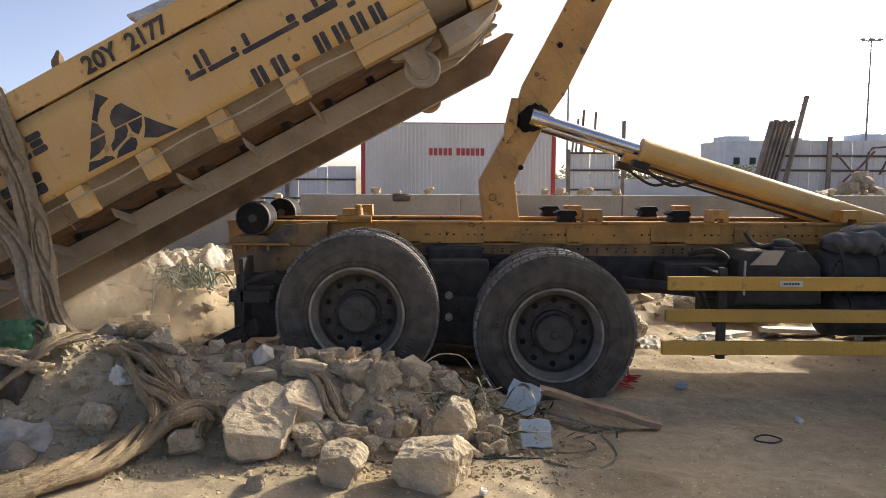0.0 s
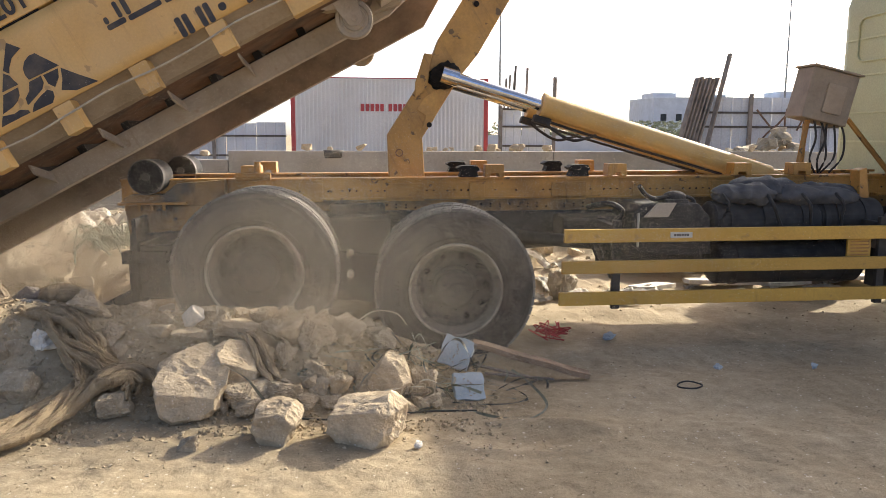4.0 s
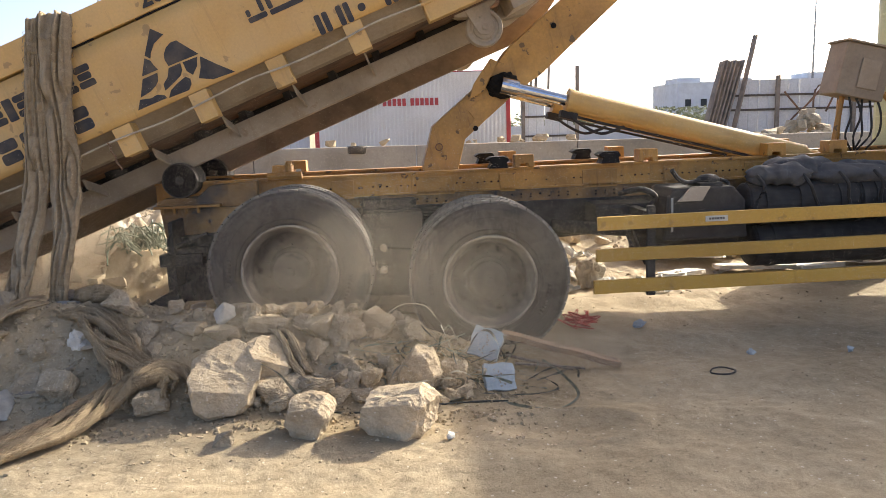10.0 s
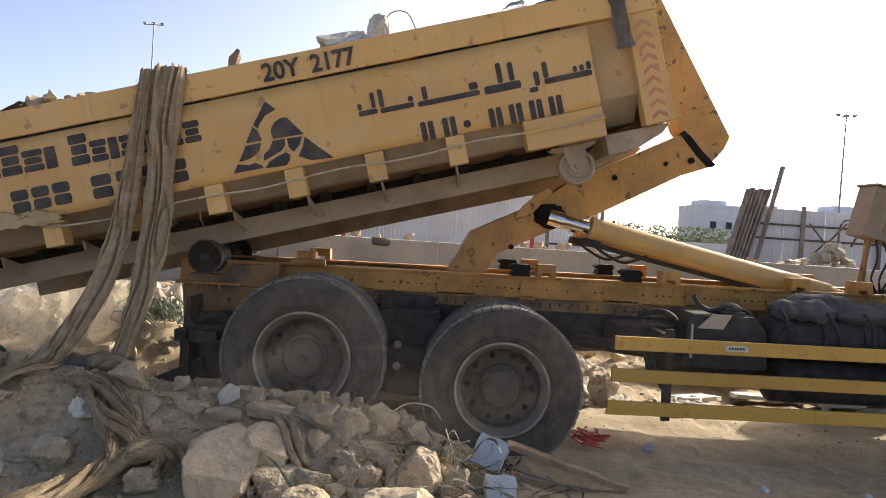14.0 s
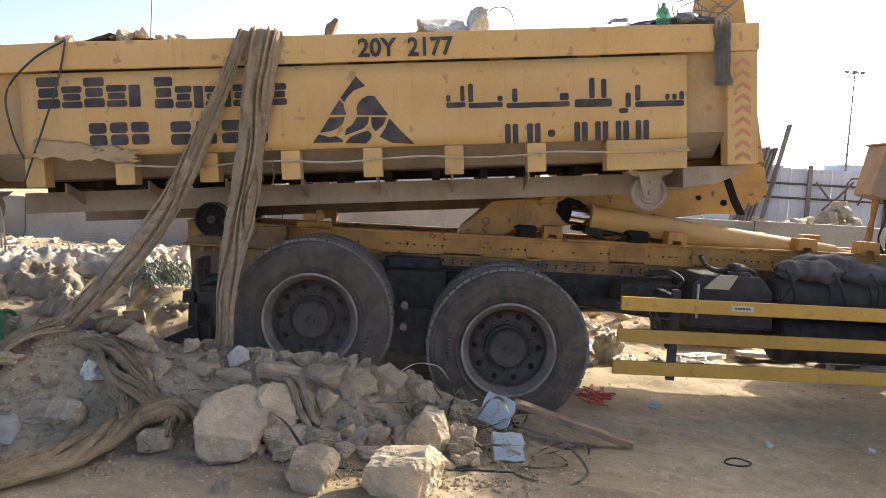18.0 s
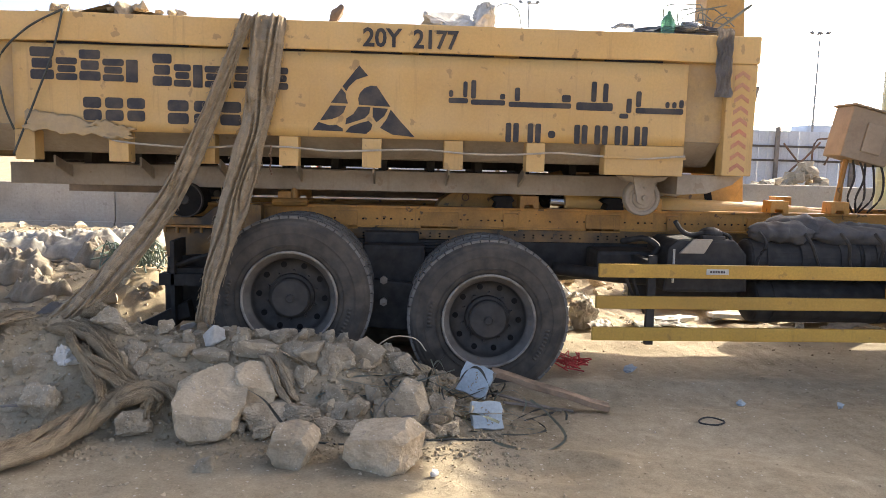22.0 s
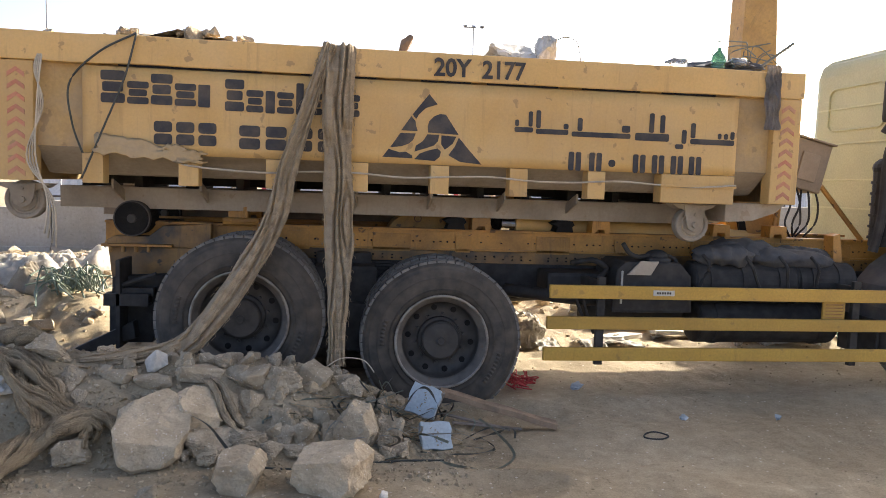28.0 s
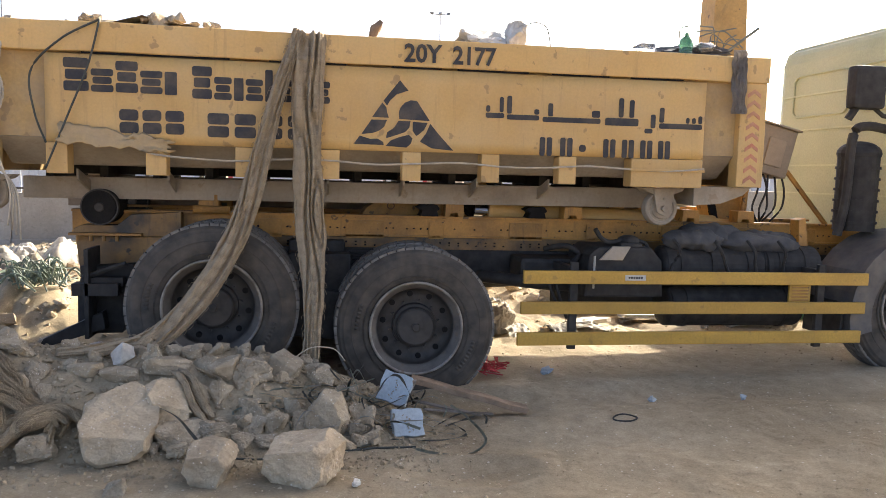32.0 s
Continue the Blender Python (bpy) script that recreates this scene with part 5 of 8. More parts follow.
for s in (0, 1):
    Y = side(s)

    def ybox(bm, x0, x1, d0, d1, z0, z1, bev=0.0):
        box(bm, x0, x1, min(Y(d0), Y(d1)), max(Y(d0), Y(d1)), z0, z1, bev)
    # top rail, slightly dented
    bm = bmesh.new()
    ybox(bm, X0, X1, -0.015, 0.125, FOLD + 0.004, TOP, 0.010)
    bmesh.ops.subdivide_edges(bm, edges=[e for e in bm.edges if abs(e.verts[0].co.x - e.verts[1].co.x) > 3], cuts=60)
    for v in bm.verts:
        v.co.y += 0.006 * noise.noise(Vector((v.co.x * 1.7, v.co.z * 3, s * 5)))
        v.co.z += 0.006 * noise.noise(Vector((v.co.x * 2.1, 7, s * 5)))
    part("top_rail", bm, M_YELLOW, skip)
    # flat upper panel with the markings
    bm = bmesh.new()
    n = 80
    for (xa, xb, d) in ((-2.07, 2.38, 0.0),):
        cols = []
        for i in range(n + 1):
            x = xa + (xb - xa) * i / n
            col = []
            for z in (LOW, 0.74, 0.82, 0.92, 1.02, 1.12, FOLD - 0.012):
                dd = d + 0.008 * noise.noise(Vector((x * 1.3, z * 2.5, 3 + s))) + 0.003 * noise.noise(Vector((x * 6, z * 6, 8)))
                col.append(bm.verts.new((x, Y(dd), z)))
            cols.append(col)
        for a, b in zip(cols, cols[1:]):
            for q in range(len(a) - 1):
                bm.faces.new((a[q], b[q], b[q + 1], a[q + 1]))
    bmesh.ops.recalc_face_normals(bm, faces=bm.faces[:])
    bmesh.ops.solidify(bm, geom=bm.faces[:], thickness=0.02 if s else -0.02)
    part("side_panel", bm, M_YELLOW, skip, "" if s else "yellow side panel with worn black stencils", smooth=True)
    # narrow slits under the rail are left by the weld seam
    for a, w in ((-1.85, 0.9), (-0.7, 0.5), (0.1, 0.34), (0.55, 0.5), (1.22, 0.42), (1.80, 0.40)):
        bm = bmesh.new()
        ybox(bm, a, a + w, -0.004, 0.01, FOLD - 0.006, FOLD + 0.003)
        part("weld_gap", bm, M_GREASE, skip)
    # tub wall set back at both ends and below the panel
    for name, label, material, poly in (("tub_wall", "yellow tub wall set back behind the panel", M_TUB, [(0.06, FOLD + 0.1), (0.06, 0.702), (0.09, 0.715), (0.09, FOLD + 0.1)]),
                                        ("tub_slope", "grey dusty sloped tub side", M_RAIL, [(0.06, 0.70), (0.29, 0.535), (0.38, 0.525), (0.38, 0.55), (0.09, 0.713)])):
        bm = bmesh.new()
        a = [bm.verts.new((X0 + 0.20, Y(d), z)) for d, z in poly]
        b = [bm.verts.new((X1 - 0.21, Y(d), z)) for d, z in poly]
        for i in range(len(poly)):
            j = (i + 1) % len(poly)
            bm.faces.new((a[i], a[j], b[j], b[i]))
        bm.faces.new(a)
        bm.faces.new(b[::-1])
        bmesh.ops.recalc_face_normals(bm, faces=bm.faces[:])
        part(name, bm, material, skip, label)
    # corner posts with red chevrons
    for cx0, cx1 in ((X1 - 0.215, X1 - 0.006), (X0 + 0.006, X0 + 0.215)):
        bm = bmesh.new()
        ybox(bm, cx0, cx1, 0.0, 0.12, 0.475, FOLD + 0.003, 0.008)
        post = part("corner_post", bm, M_YELLOW, skip, "faded corner post with red chevrons")
        if s == 0:
            for k in range(9):
                z = 0.52 + 0.078 * k
                bm = bmesh.new()
                c = (cx0 + cx1) / 2
                for q in (-1, 1):
                    prism(bm, [(c, z + 0.045), (c + q * 0.052, z + 0.010), (c + q * 0.052, z - 0.020), (c, z + 0.017)], -0.0035, -0.0005)
                part("chevron", bm, M_CHEVRON, post)
    # posts below the panel, with gusset fins to the long rail
    for a in (-2.074, -1.476, -0.917, -0.368, 0.183, 0.734, 1.293):
        bm = bmesh.new()
        ybox(bm, a, a + 0.128, 0.0, 0.13, 0.470, LOW - 0.003, 0.006)
        part("side_post", bm, M_YELLOW, skip)
        bm = bmesh.new()
        pv = [bm.verts.new((a + 0.055 + t, Y(d), z)) for t in (0, 0.014) for d, z in ((0.42, 0.43), (0.42, 0.50), (0.70, 0.423), (0.70, 0.34))]
        for f in ((0, 1, 2, 3), (7, 6, 5, 4), (0, 4, 5, 1), (1, 5, 6, 2), (2, 6, 7, 3), (3, 7, 4, 0)):
            bm.faces.new([pv[i] for i in f])
        part("gusset", bm, M_RAIL, skip)
    bm = bmesh.new()
    ybox(bm, 1.83, 2.38, -0.006, 0.13, 0.462, LOW - 0.003, 0.008)
    ybox(bm, 1.82, 2.39, -0.022, -0.007, 0.575, 0.592, 0.002)
    part("end_block", bm, M_YELLOW, skip)
    # castors
    for cx, cz in ((2.178, 0.302), (-2.505, 0.345)):
        bm = bmesh.new()
        lathe(bm, [(0.0001, 0.0), (0.075, 0.0), (0.080, 0.012), (0.095, 0.012), (0.102, 0.004), (0.122, 0.0), (0.130, 0.012), (0.130, 0.075), (0.122, 0.088), (0.0001, 0.088)], 36)
        rod(bm, (0, -0.035, 0), (0, 0.0, 0), 0.028, 12)
        bmesh.ops.translate(bm, vec=(cx, Y(0.24) - 0.044, cz), verts=bm.verts[:])
        part("castor", bm, M_RAIL, skip, "dusty steel castor")
        bm = bmesh.new()
        for dd in (0.175, 0.30):
            vs = [(cx - 0.17, 0.455), (cx + 0.17, 0.455), (cx + 0.14, 0.43), (cx + 0.05, 0.40), (cx + 0.045, cz - 0.02), (cx - 0.045, cz - 0.02), (cx - 0.05, 0.40), (cx - 0.14, 0.43)]
            prism(bm, vs, min(Y(dd), Y(dd + 0.012)), max(Y(dd), Y(dd + 0.012)))
        fy = Y(0.172)
        prism(bm, [(cx - 0.085, 0.45), (cx + 0.085, 0.45), (cx + 0.07, 0.36), (cx + 0.05, cz - 0.03), (cx, cz - 0.055), (cx - 0.05, cz - 0.03), (cx - 0.07, 0.36)], fy - 0.010, fy + 0.002, 0.003)
        rod(bm, (cx, fy - 0.03, cz), (cx, fy - 0.011, cz), 0.022, 8)
        rod(bm, (cx, fy - 0.024, cz + 0.075), (cx, fy - 0.011, cz + 0.075), 0.012, 6)
        part("castor_bracket", bm, M_RAIL, skip)
    # long under rail
    bm = bmesh.new()
    if s == 0:
        line = [(X0 + 0.12, 0.285), (2.45, 0.285), (2.86, 0.40), (2.80, 0.442), (X0 + 0.12, 0.442)]
    else:
        line = [(X0 + 0.12, 0.185), (2.76, 0.185), (3.10, 0.40), (3.04, 0.442), (X0 + 0.12, 0.442)]
    prism(bm, line, min(Y(0.70), Y(0.82)), max(Y(0.70), Y(0.82)), 0.006)
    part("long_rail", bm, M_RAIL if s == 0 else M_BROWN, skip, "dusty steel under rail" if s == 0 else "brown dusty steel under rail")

# floor, ends, cross members
bm = bmesh.new()
box(bm, X0 + 0.22, X1 - 0.22, 0.385, WID - 0.385, 0.528, 0.55)
part("floor_plate", bm, M_RUST, skip)
for k in range(13):
    bm = bmesh.new()
    a = -2.35 + 0.375 * k
    box(bm, a, a + 0.06, 0.83, WID - 0.83, 0.44, 0.524, 0.006)
    part("cross_bearer", bm, M_BLACK, skip)
bm = bmesh.new()
box(bm, -2.36, 2.3, 1.18, 1.32, 0.462, 0.526, 0.006)
part("floor_spine", bm, M_BLACK, skip)
for xa, xb in ((X0 + 0.02, X0 + 0.06), (X1 - 0.06, X1 - 0.02)):
    bm = bmesh.new()
    box(bm, xa, xb, 0.125, WID - 0.125, 0.48, TOP - 0.01, 0.006)
    part("end_wall", bm, M_TUB, skip)
    bm = bmesh.new()
    for z in (0.62, 0.92, 1.36):
        box(bm, xa - 0.05 if xa < 0 else xb + 0.001, xa - 0.001 if xa < 0 else xb + 0.05, 0.10, WID - 0.10, z, z + 0.07, 0.006)
    part("end_rib", bm, M_YELLOW, skip)
# front skid nose and lifting frame
bm = bmesh.new()
prism(bm, [(2.30, 0.34), (2.42, 0.455), (2.84, 0.47), (2.86, 0.44), (2.55, 0.30)], 0.55, 0.69, 0.006)
part("front_skid", bm, M_RAIL, skip)
for ya, yb in ((0.14, 0.54), (WID - 0.54, WID - 0.14)):
    bm = bmesh.new()
    prism(bm, [(2.40, 0.33), (2.62, 0.345), (2.80, 0.41), (2.872, 0.474), (2.40, 0.474)], ya, yb, 0.006)
    part("front_nose", bm, M_RAIL, skip, "dusty steel nose plate")
bm = bmesh.new()
for q in (-1, 1):
    tube(bm, [(2.90, 1.25 + 0.55 * q, 0.50), (2.91, 1.25 + 0.30 * q, 1.40)], 0.05, 8)
tube(bm, [(2.93, 0.95, 1.38), (2.93, 1.55, 1.38)], 0.03, 8)
part("lifting_frame", bm, M_ARM, skip, "yellow steel lifting frame")

# rope along the posts
bm = bmesh.new()
rp = [(-1.60, -0.012, 0.70), (-1.5, -0.012, 0.64), (-1.42, -0.012, 0.605)] + [(-1.2 + 0.3 * k, -0.014 - 0.002 * (k % 2), 0.585 - 0.012 * math.sin(k * 1.9) + 0.004 * k / 12) for k in range(12)] + [(2.38, -0.030, 0.600)]
tube(bm, spline(rp, 90), 0.0075, 6)
part("rope", bm, M_ROPE, skip, "pale rope along the posts")
bm = bmesh.new()
for k in range(11):
    rr0 = 0.011
    z = 0.60 - 0.018 * k
    tube(bm, [(-0.42 + 0.006 * math.sin(k * 1.4), -0.02, z), (-0.42 + 0.006 * math.sin(k * 1.4 + 1), -0.02, z - 0.014)], 0.006, 5)
part("chain", bm, M_RUST, skip, "short hanging chain")
# torn sheet flap at the rear lower edge of the panel
bm = bmesh.new()
bmesh.ops.create_grid(bm, x_segments=24, y_segments=8, size=0.5)
for v in bm.verts:
    u, w = v.co.x + 0.5, v.co.y + 0.5
    v.co = Vector((-1.98 + (0.66 + 0.07 * noise.noise(Vector((w * 6, 1, 4)))) * u + 0.05 * noise.noise(Vector((w * 5, 3, 3))) * (1 - u), -0.014 - 0.05 * (1 - w) * (1 - u) - 0.012 * abs(noise.noise(Vector((u * 5, w * 3, 0)))), 0.700 - 0.05 * u + (0.10 - 0.05 * u + 0.03 * noise.noise(Vector((u * 6, 8, 0)))) * w + (0.030 * noise.noise(Vector((u * 7, 2, 0))) - 0.03) * (1 - w) + 0.02 * noise.noise(Vector((u * 19, w * 2, 0)))))
bmesh.ops.solidify(bm, geom=bm.faces[:], thickness=0.006)
part("torn_flap", bm, M_TUB, skip, "torn dusty flap of sheeting", smooth=True)

# ---- stencilled markings: brand name and phone number as plain blocks ----
SY = -0.005


def flush(bm):
    """Lay a stencilled shape on the slightly dented panel."""
    for v in bm.verts:
        dent = 0.008 * noise.noise(Vector((v.co.x * 1.3, v.co.z * 2.5, 3))) + 0.003 * noise.noise(Vector((v.co.x * 6, v.co.z * 6, 8)))
        v.co.y += dent
    return bm



def bar_shape(x0, x1, z0, z1, r):
    """A plain bar with rounded corners."""
    rad = min(r, (x1 - x0) / 2 - 0.001, (z1 - z0) / 2 - 0.001)
    pts = []
    for cx, cz, a0 in ((x1 - rad, z1 - rad, 0), (x0 + rad, z1 - rad, 90), (x0 + rad, z0 + rad, 180), (x1 - rad, z0 + rad, 270)):
        pts += [(cx + rad * math.cos(radians(a0 + q)), cz + rad * math.sin(radians(a0 + q))) for q in (0, 30, 60, 90)]
    bm = bmesh.new()
    prism(bm, pts, SY, SY + 0.004)
    return bm


def marking(name, label, shapes):
    for x0, x1, z0, z1, r in shapes:
        part(name, flush(bar_shape(x0, x1, z0, z1, r)), M_STENCIL, skip, label)


def bar_row(x0, x1, z0, heights):
    """Plain bars in a row, one for each sign: three stacked strokes, or one upright where the width is under a half."""
    step = (x1 - x0) / sum(w for w, _ in heights)
    out, x = [], x0
    for w, h in heights:
        a, b = x + 0.007, x + w * step - 0.007
        if w < 0.7:
            out.append((a, b, z0, z0 + h, 0.008))
        else:
            for q in range(3):
                out.append((a + (0.010 if q == 1 else 0.0), b - (0.010 if q == 1 else 0.0), z0 + h * (q / 3 + 0.02), z0 + h * ((q + 1) / 3 - 0.025), 0.014))
        x += w * step
    return out


marking("lettering_bar", "black stencilled bar of lettering", bar_row(-1.965, -1.27, 0.985, ((1.1, 0.215), (1, 0.150), (1, 0.205), (1, 0.150), (0.6, 0.145))))
marking("lettering_bar", "black stencilled bar of lettering", bar_row(-1.19, -0.30, 0.965, ((1.1, 0.215), (1, 0.150), (0.6, 0.145), (1, 0.145), (0.5, 0.205), (1, 0.150), (1, 0.150), (1, 0.150))))
marking("number_bar", "black stencilled number bar", [(a, a + 0.115, z, z + 0.070, 0.02) for a in (-1.63, -1.49, -1.35) for z in (0.735, 0.815)])
marking("number_bar", "black stencilled number bar", [(a, a + 0.135, z, z + 0.072, 0.02) for a in (-1.09, -0.92, -0.75, -0.58) for z in (0.725, 0.808)])

# triangle sign in dark pieces between curved bands


def sign_piece(pts):
    bm = bmesh.new()
    prism(bm, [((u - 900) / 265 * 0.676 - 0.148, (390 - v) / 175 * 0.445 + 0.697) for u, v in pts], SY, SY + 0.004)
    part("sign_piece", flush(bm), M_STENCIL, skip, "dark piece of a triangular sign")


sign_piece([(1020, 215), (1043, 241), (1012, 252), (994, 270), (987, 282), (977, 270)])
sign_piece([(974, 275), (985, 287), (987, 300), (992, 314), (948, 313)])
sign_piece([(1020, 316), (1018, 300), (1022, 286), (1034, 273), (1050, 266), (1066, 267), (1102, 319)])
sign_piece([(946, 320), (987, 320), (980, 338), (968, 348), (950, 355), (920, 359)])
sign_piece([(1018, 321), (1050, 321), (1047, 338), (1036, 350), (1018, 357), (985, 368), (988, 352), (1006, 340)])
sign_piece([(916, 363), (944, 371), (962, 369), (978, 378), (980, 386), (900, 385)])
sign_piece([(985, 388), (998, 373), (1020, 364), (1046, 357), (1056, 366), (1052, 380), (1040, 391)])
sign_piece([(1056, 322), (1096, 324), (1086, 344), (1066, 360), (1056, 346)])
sign_piece([(1103, 326), (1130, 357), (1167, 396), (1108, 391), (1076, 374), (1092, 352)])

# second line of lettering: plain strokes, and number bars below it
spans = []
for x0, x1, z0, z1 in ((0.755, 0.885, 0.905, 0.940), (0.757, 0.785, 0.945, 0.99), (0.852, 0.88, 0.945, 1.05), (0.905, 0.938, 0.938, 1.06), (0.905, 1.135, 0.898, 0.933), (1.10, 1.135, 0.938, 0.975), (1.20, 1.235, 0.930, 1.02),
                       (1.16, 1.585, 0.890, 0.925), (1.52, 1.58, 0.932, 0.98), (1.62, 1.87, 0.882, 0.935), (1.72, 1.755, 0.940, 1.075), (1.80, 1.835, 0.940, 1.065), (1.92, 1.98, 0.835, 0.868), (1.965, 2.00, 0.873, 0.97),
                       (2.03, 2.065, 0.915, 1.02), (2.03, 2.36, 0.872, 0.910), (2.235, 2.262, 0.914, 0.955), (2.282, 2.31, 0.914, 0.955), (2.33, 2.36, 0.914, 0.97)):
    spans.append((x0, x1, z0 + 0.01, z1 + 0.01, 0.012))
marking("script_stroke", "black stencilled stroke", spans)
marking("number_bar", "black stencilled number bar", [(c + d - 0.019, c + d + 0.019, 0.665, 0.795, 0.012) for c in (1.19, 1.34, 1.66, 1.80, 1.94, 2.075) for d in (-0.026, 0.026)] + [(1.435, 1.485, 0.70, 0.75, 0.02)])


def lettering(text, x, z, size, width):
    cu = bpy.data.curves.new("t", "FONT")
    cu.body, cu.size, cu.extrude, cu.offset, cu.resolution_u = text, size, 0.002, 0.004, 3
    ob = bpy.data.objects.new("t", cu)
    scene.collection.objects.link(ob)
    dg = bpy.context.evaluated_depsgraph_get()
    me = bpy.data.meshes.new_from_object(ob.evaluated_get(dg))
    w = max(v.co.x for v in me.vertices) - min(v.co.x for v in me.vertices)
    bm = bmesh.new()
    bm.from_mesh(me)
    bpy.data.objects.remove(ob)
    bmesh.ops.transform(bm, matrix=Matrix.Translation((x, -0.027, z)) @ Matrix.Rotation(radians(90), 4, "X") @ Matrix.Diagonal((width / w, 1, 1, 1)), verts=bm.verts[:])
    return bm


part("size_marking", lettering("20Y", 0.18, 1.266, 0.165, 0.257), M_STENCIL, skip, "black stencilled 20Y")
part("size_marking", lettering("2177", 0.51, 1.264, 0.165, 0.30), M_STENCIL, skip, "black stencilled 2177")


# ---- rubble before the wheels ----
rk = random.Random(21)


def rock(name, label, x, y, z, w, h, material, depth=0.85, turn=None, sub=3, group="rubble lumps", sink=0.12, cuts=7):
    ob = part(name, rock_mesh(rk, w, w * depth, h * 1.08, sub, cuts), material, smooth=False)
    ob.matrix_basis = pose(x, y + w * depth * 0.35, z - h * sink, rk.uniform(-6, 6), rk.uniform(-6, 6), rk.uniform(-25, 25) if turn is None else turn)
    return tagged(ob, label, "rock", group)


# x, y, z, width, height, depth, turn, face outline
BIG = [(-1.01, 3.93, 0.00, 0.40, 0.37, 0.34, 8, ((0.06, 0.72), (0.40, 0.90), (0.74, 1.0), (0.97, 0.84), (1.0, 0.56), (0.86, 0.12), (0.62, 0.0), (0.20, 0.0), (0.04, 0.22), (0.0, 0.55))),
       (-0.50, 3.61, 0.0, 0.255, 0.205, 0.22, -10, ((0.16, 0.90), (0.52, 1.0), (0.84, 0.94), (1.0, 0.66), (0.80, 0.0), (0.24, 0.04), (0.0, 0.44))),
       (-0.05, 3.53, 0.0, 0.385, 0.265, 0.28, -24, ((0.06, 0.70), (0.34, 0.86), (0.82, 1.0), (1.0, 0.82), (0.98, 0.30), (0.80, 0.0), (0.12, 0.0), (0.0, 0.22))),
       (-0.79, 4.13, 0.08, 0.26, 0.29, 0.20, 20, ((0.12, 0.80), (0.5, 1.0), (0.94, 0.86), (1.0, 0.4), (0.8, 0.0), (0.2, 0.0), (0.0, 0.4))),
       (0.07, 4.12, 0.04, 0.28, 0.25, 0.20, -14, ((0.10, 0.55), (0.42, 1.0), (0.80, 0.86), (1.0, 0.36), (0.76, 0.0), (0.2, 0.0), (0.0, 0.25)))]
rb = random.Random(14)
# sloping broken tops of three of them: a point on the break and its direction
BREAK = {0: ((0, -0.5, 0.42), (0.12, -0.50, 0.85)), 2: ((0.1, -0.5, 0.80), (-0.25, -0.30, 0.92)), 3: ((0, -0.5, 0.55), (0.25, -0.40, 0.88))}
for k, (x, y, z, w, h, d, turn, face) in enumerate(BIG):
    ob = part("boulder", boulder_mesh(rb, face, w, d, h * 1.04, BREAK.get(k)), M_STONE)
    ob.matrix_basis = pose(x, y + d * 0.42, z - h * 0.05, rb.uniform(-4, 4), rb.uniform(-3, 3), turn)
    tagged(ob, "large pale broken stone block lying on sand", "rock", "boulders")
# broken slabs on the crest
for x, y, z, w, d, h, ry, rz in ((-0.50, 4.50, 0.31, 0.30, 0.26, 0.15, -16, 20), (-0.22, 4.56, 0.29, 0.24, 0.20, 0.18, 22, -15), (-0.86, 4.52, 0.33, 0.34, 0.28, 0.10, 6, 35), (-1.10, 4.46, 0.31, 0.26, 0.22, 0.09, -5, 10),
                                 (-0.66, 4.34, 0.22, 0.22, 0.20, 0.12, 18, 50), (-1.62, 4.40, 0.32, 0.22, 0.18, 0.16, -20, 15), (-1.30, 4.52, 0.34, 0.20, 0.2, 0.08, 8, 70), (-2.45, 4.62, 0.45, 0.26, 0.2, 0.16, 12, 30)):
    ob = part("slab", rock_mesh(rk, w * 0.85, d * 0.85, h * 1.05, 3, 3, 0.07), M_CONC)
    ob.matrix_basis = pose(x, y, ground_z(x, y) - 0.45 * h, rk.uniform(-12, 4), ry, rz)
    tagged(ob, "flat broken concrete slab lying on the bank's crest", "rock", "broken slabs")
# x, y, z, width, height
SLOPE = [(-0.602, 4.414, 0.29, 0.231, 0.183), (-0.38, 4.399, 0.263, 0.237, 0.182), (-0.527, 4.276, 0.185, 0.116, 0.155), (-0.178, 4.442, 0.258, 0.088, 0.08), (0.042, 4.515, 0.212, 0.138, 0.138), (-0.7, 4.001, 0.019, 0.283, 0.171), (-0.51, 4.047, 0.037, 0.194, 0.135), (-0.386, 4.023, 0.021, 0.119, 0.096), (-0.266, 4.033, 0.021, 0.119, 0.074), (-0.2, 4.089, 0.047, 0.12, 0.157), (-0.319, 4.095, 0.056, 0.128, 0.12), (-0.351, 4.184, 0.106, 0.16, 0.145), (-0.121, 4.222, 0.117, 0.107, 0.13), (0.26, 4.166, 0.035, 0.153, 0.168), (0.185, 4.401, 0.123, 0.135, 0.127), (-0.609, 4.167, 0.111, 0.061, 0.084)]
SHOULDER = [(-1.776, 4.581, 0.434, 0.253, 0.161), (-1.553, 4.401, 0.309, 0.143, 0.143), (-1.958, 4.062, 0.054, 0.206, 0.217), (-2.128, 4.123, 0.101, 0.171, 0.133), (-1.408, 3.977, 0.01, 0.174, 0.154), (-0.934, 3.557, -0.003, 0.1, 0.1), (-2.129, 4.288, 0.253, 0.091, 0.113), (-2.174, 4.105, 0.083, 0.071, 0.049), (-1.361, 4.135, 0.093, 0.094, 0.084), (-1.49, 4.316, 0.239, 0.087, 0.098)]
for x, y, z, w, h in SLOPE:
    rock("stone", "grey broken concrete lump on the rubble bank", x, y, z, w * 1.08, h, M_CONC if w > 0.10 else M_STONE, depth=0.8, cuts=3, sub=5)
for x, y, z, w, h in SHOULDER:
    rock("stone", "dusty broken stone on the bank's shoulder", x, y, z, w * 1.08, h, M_CONC, depth=0.8, cuts=3, sub=5)
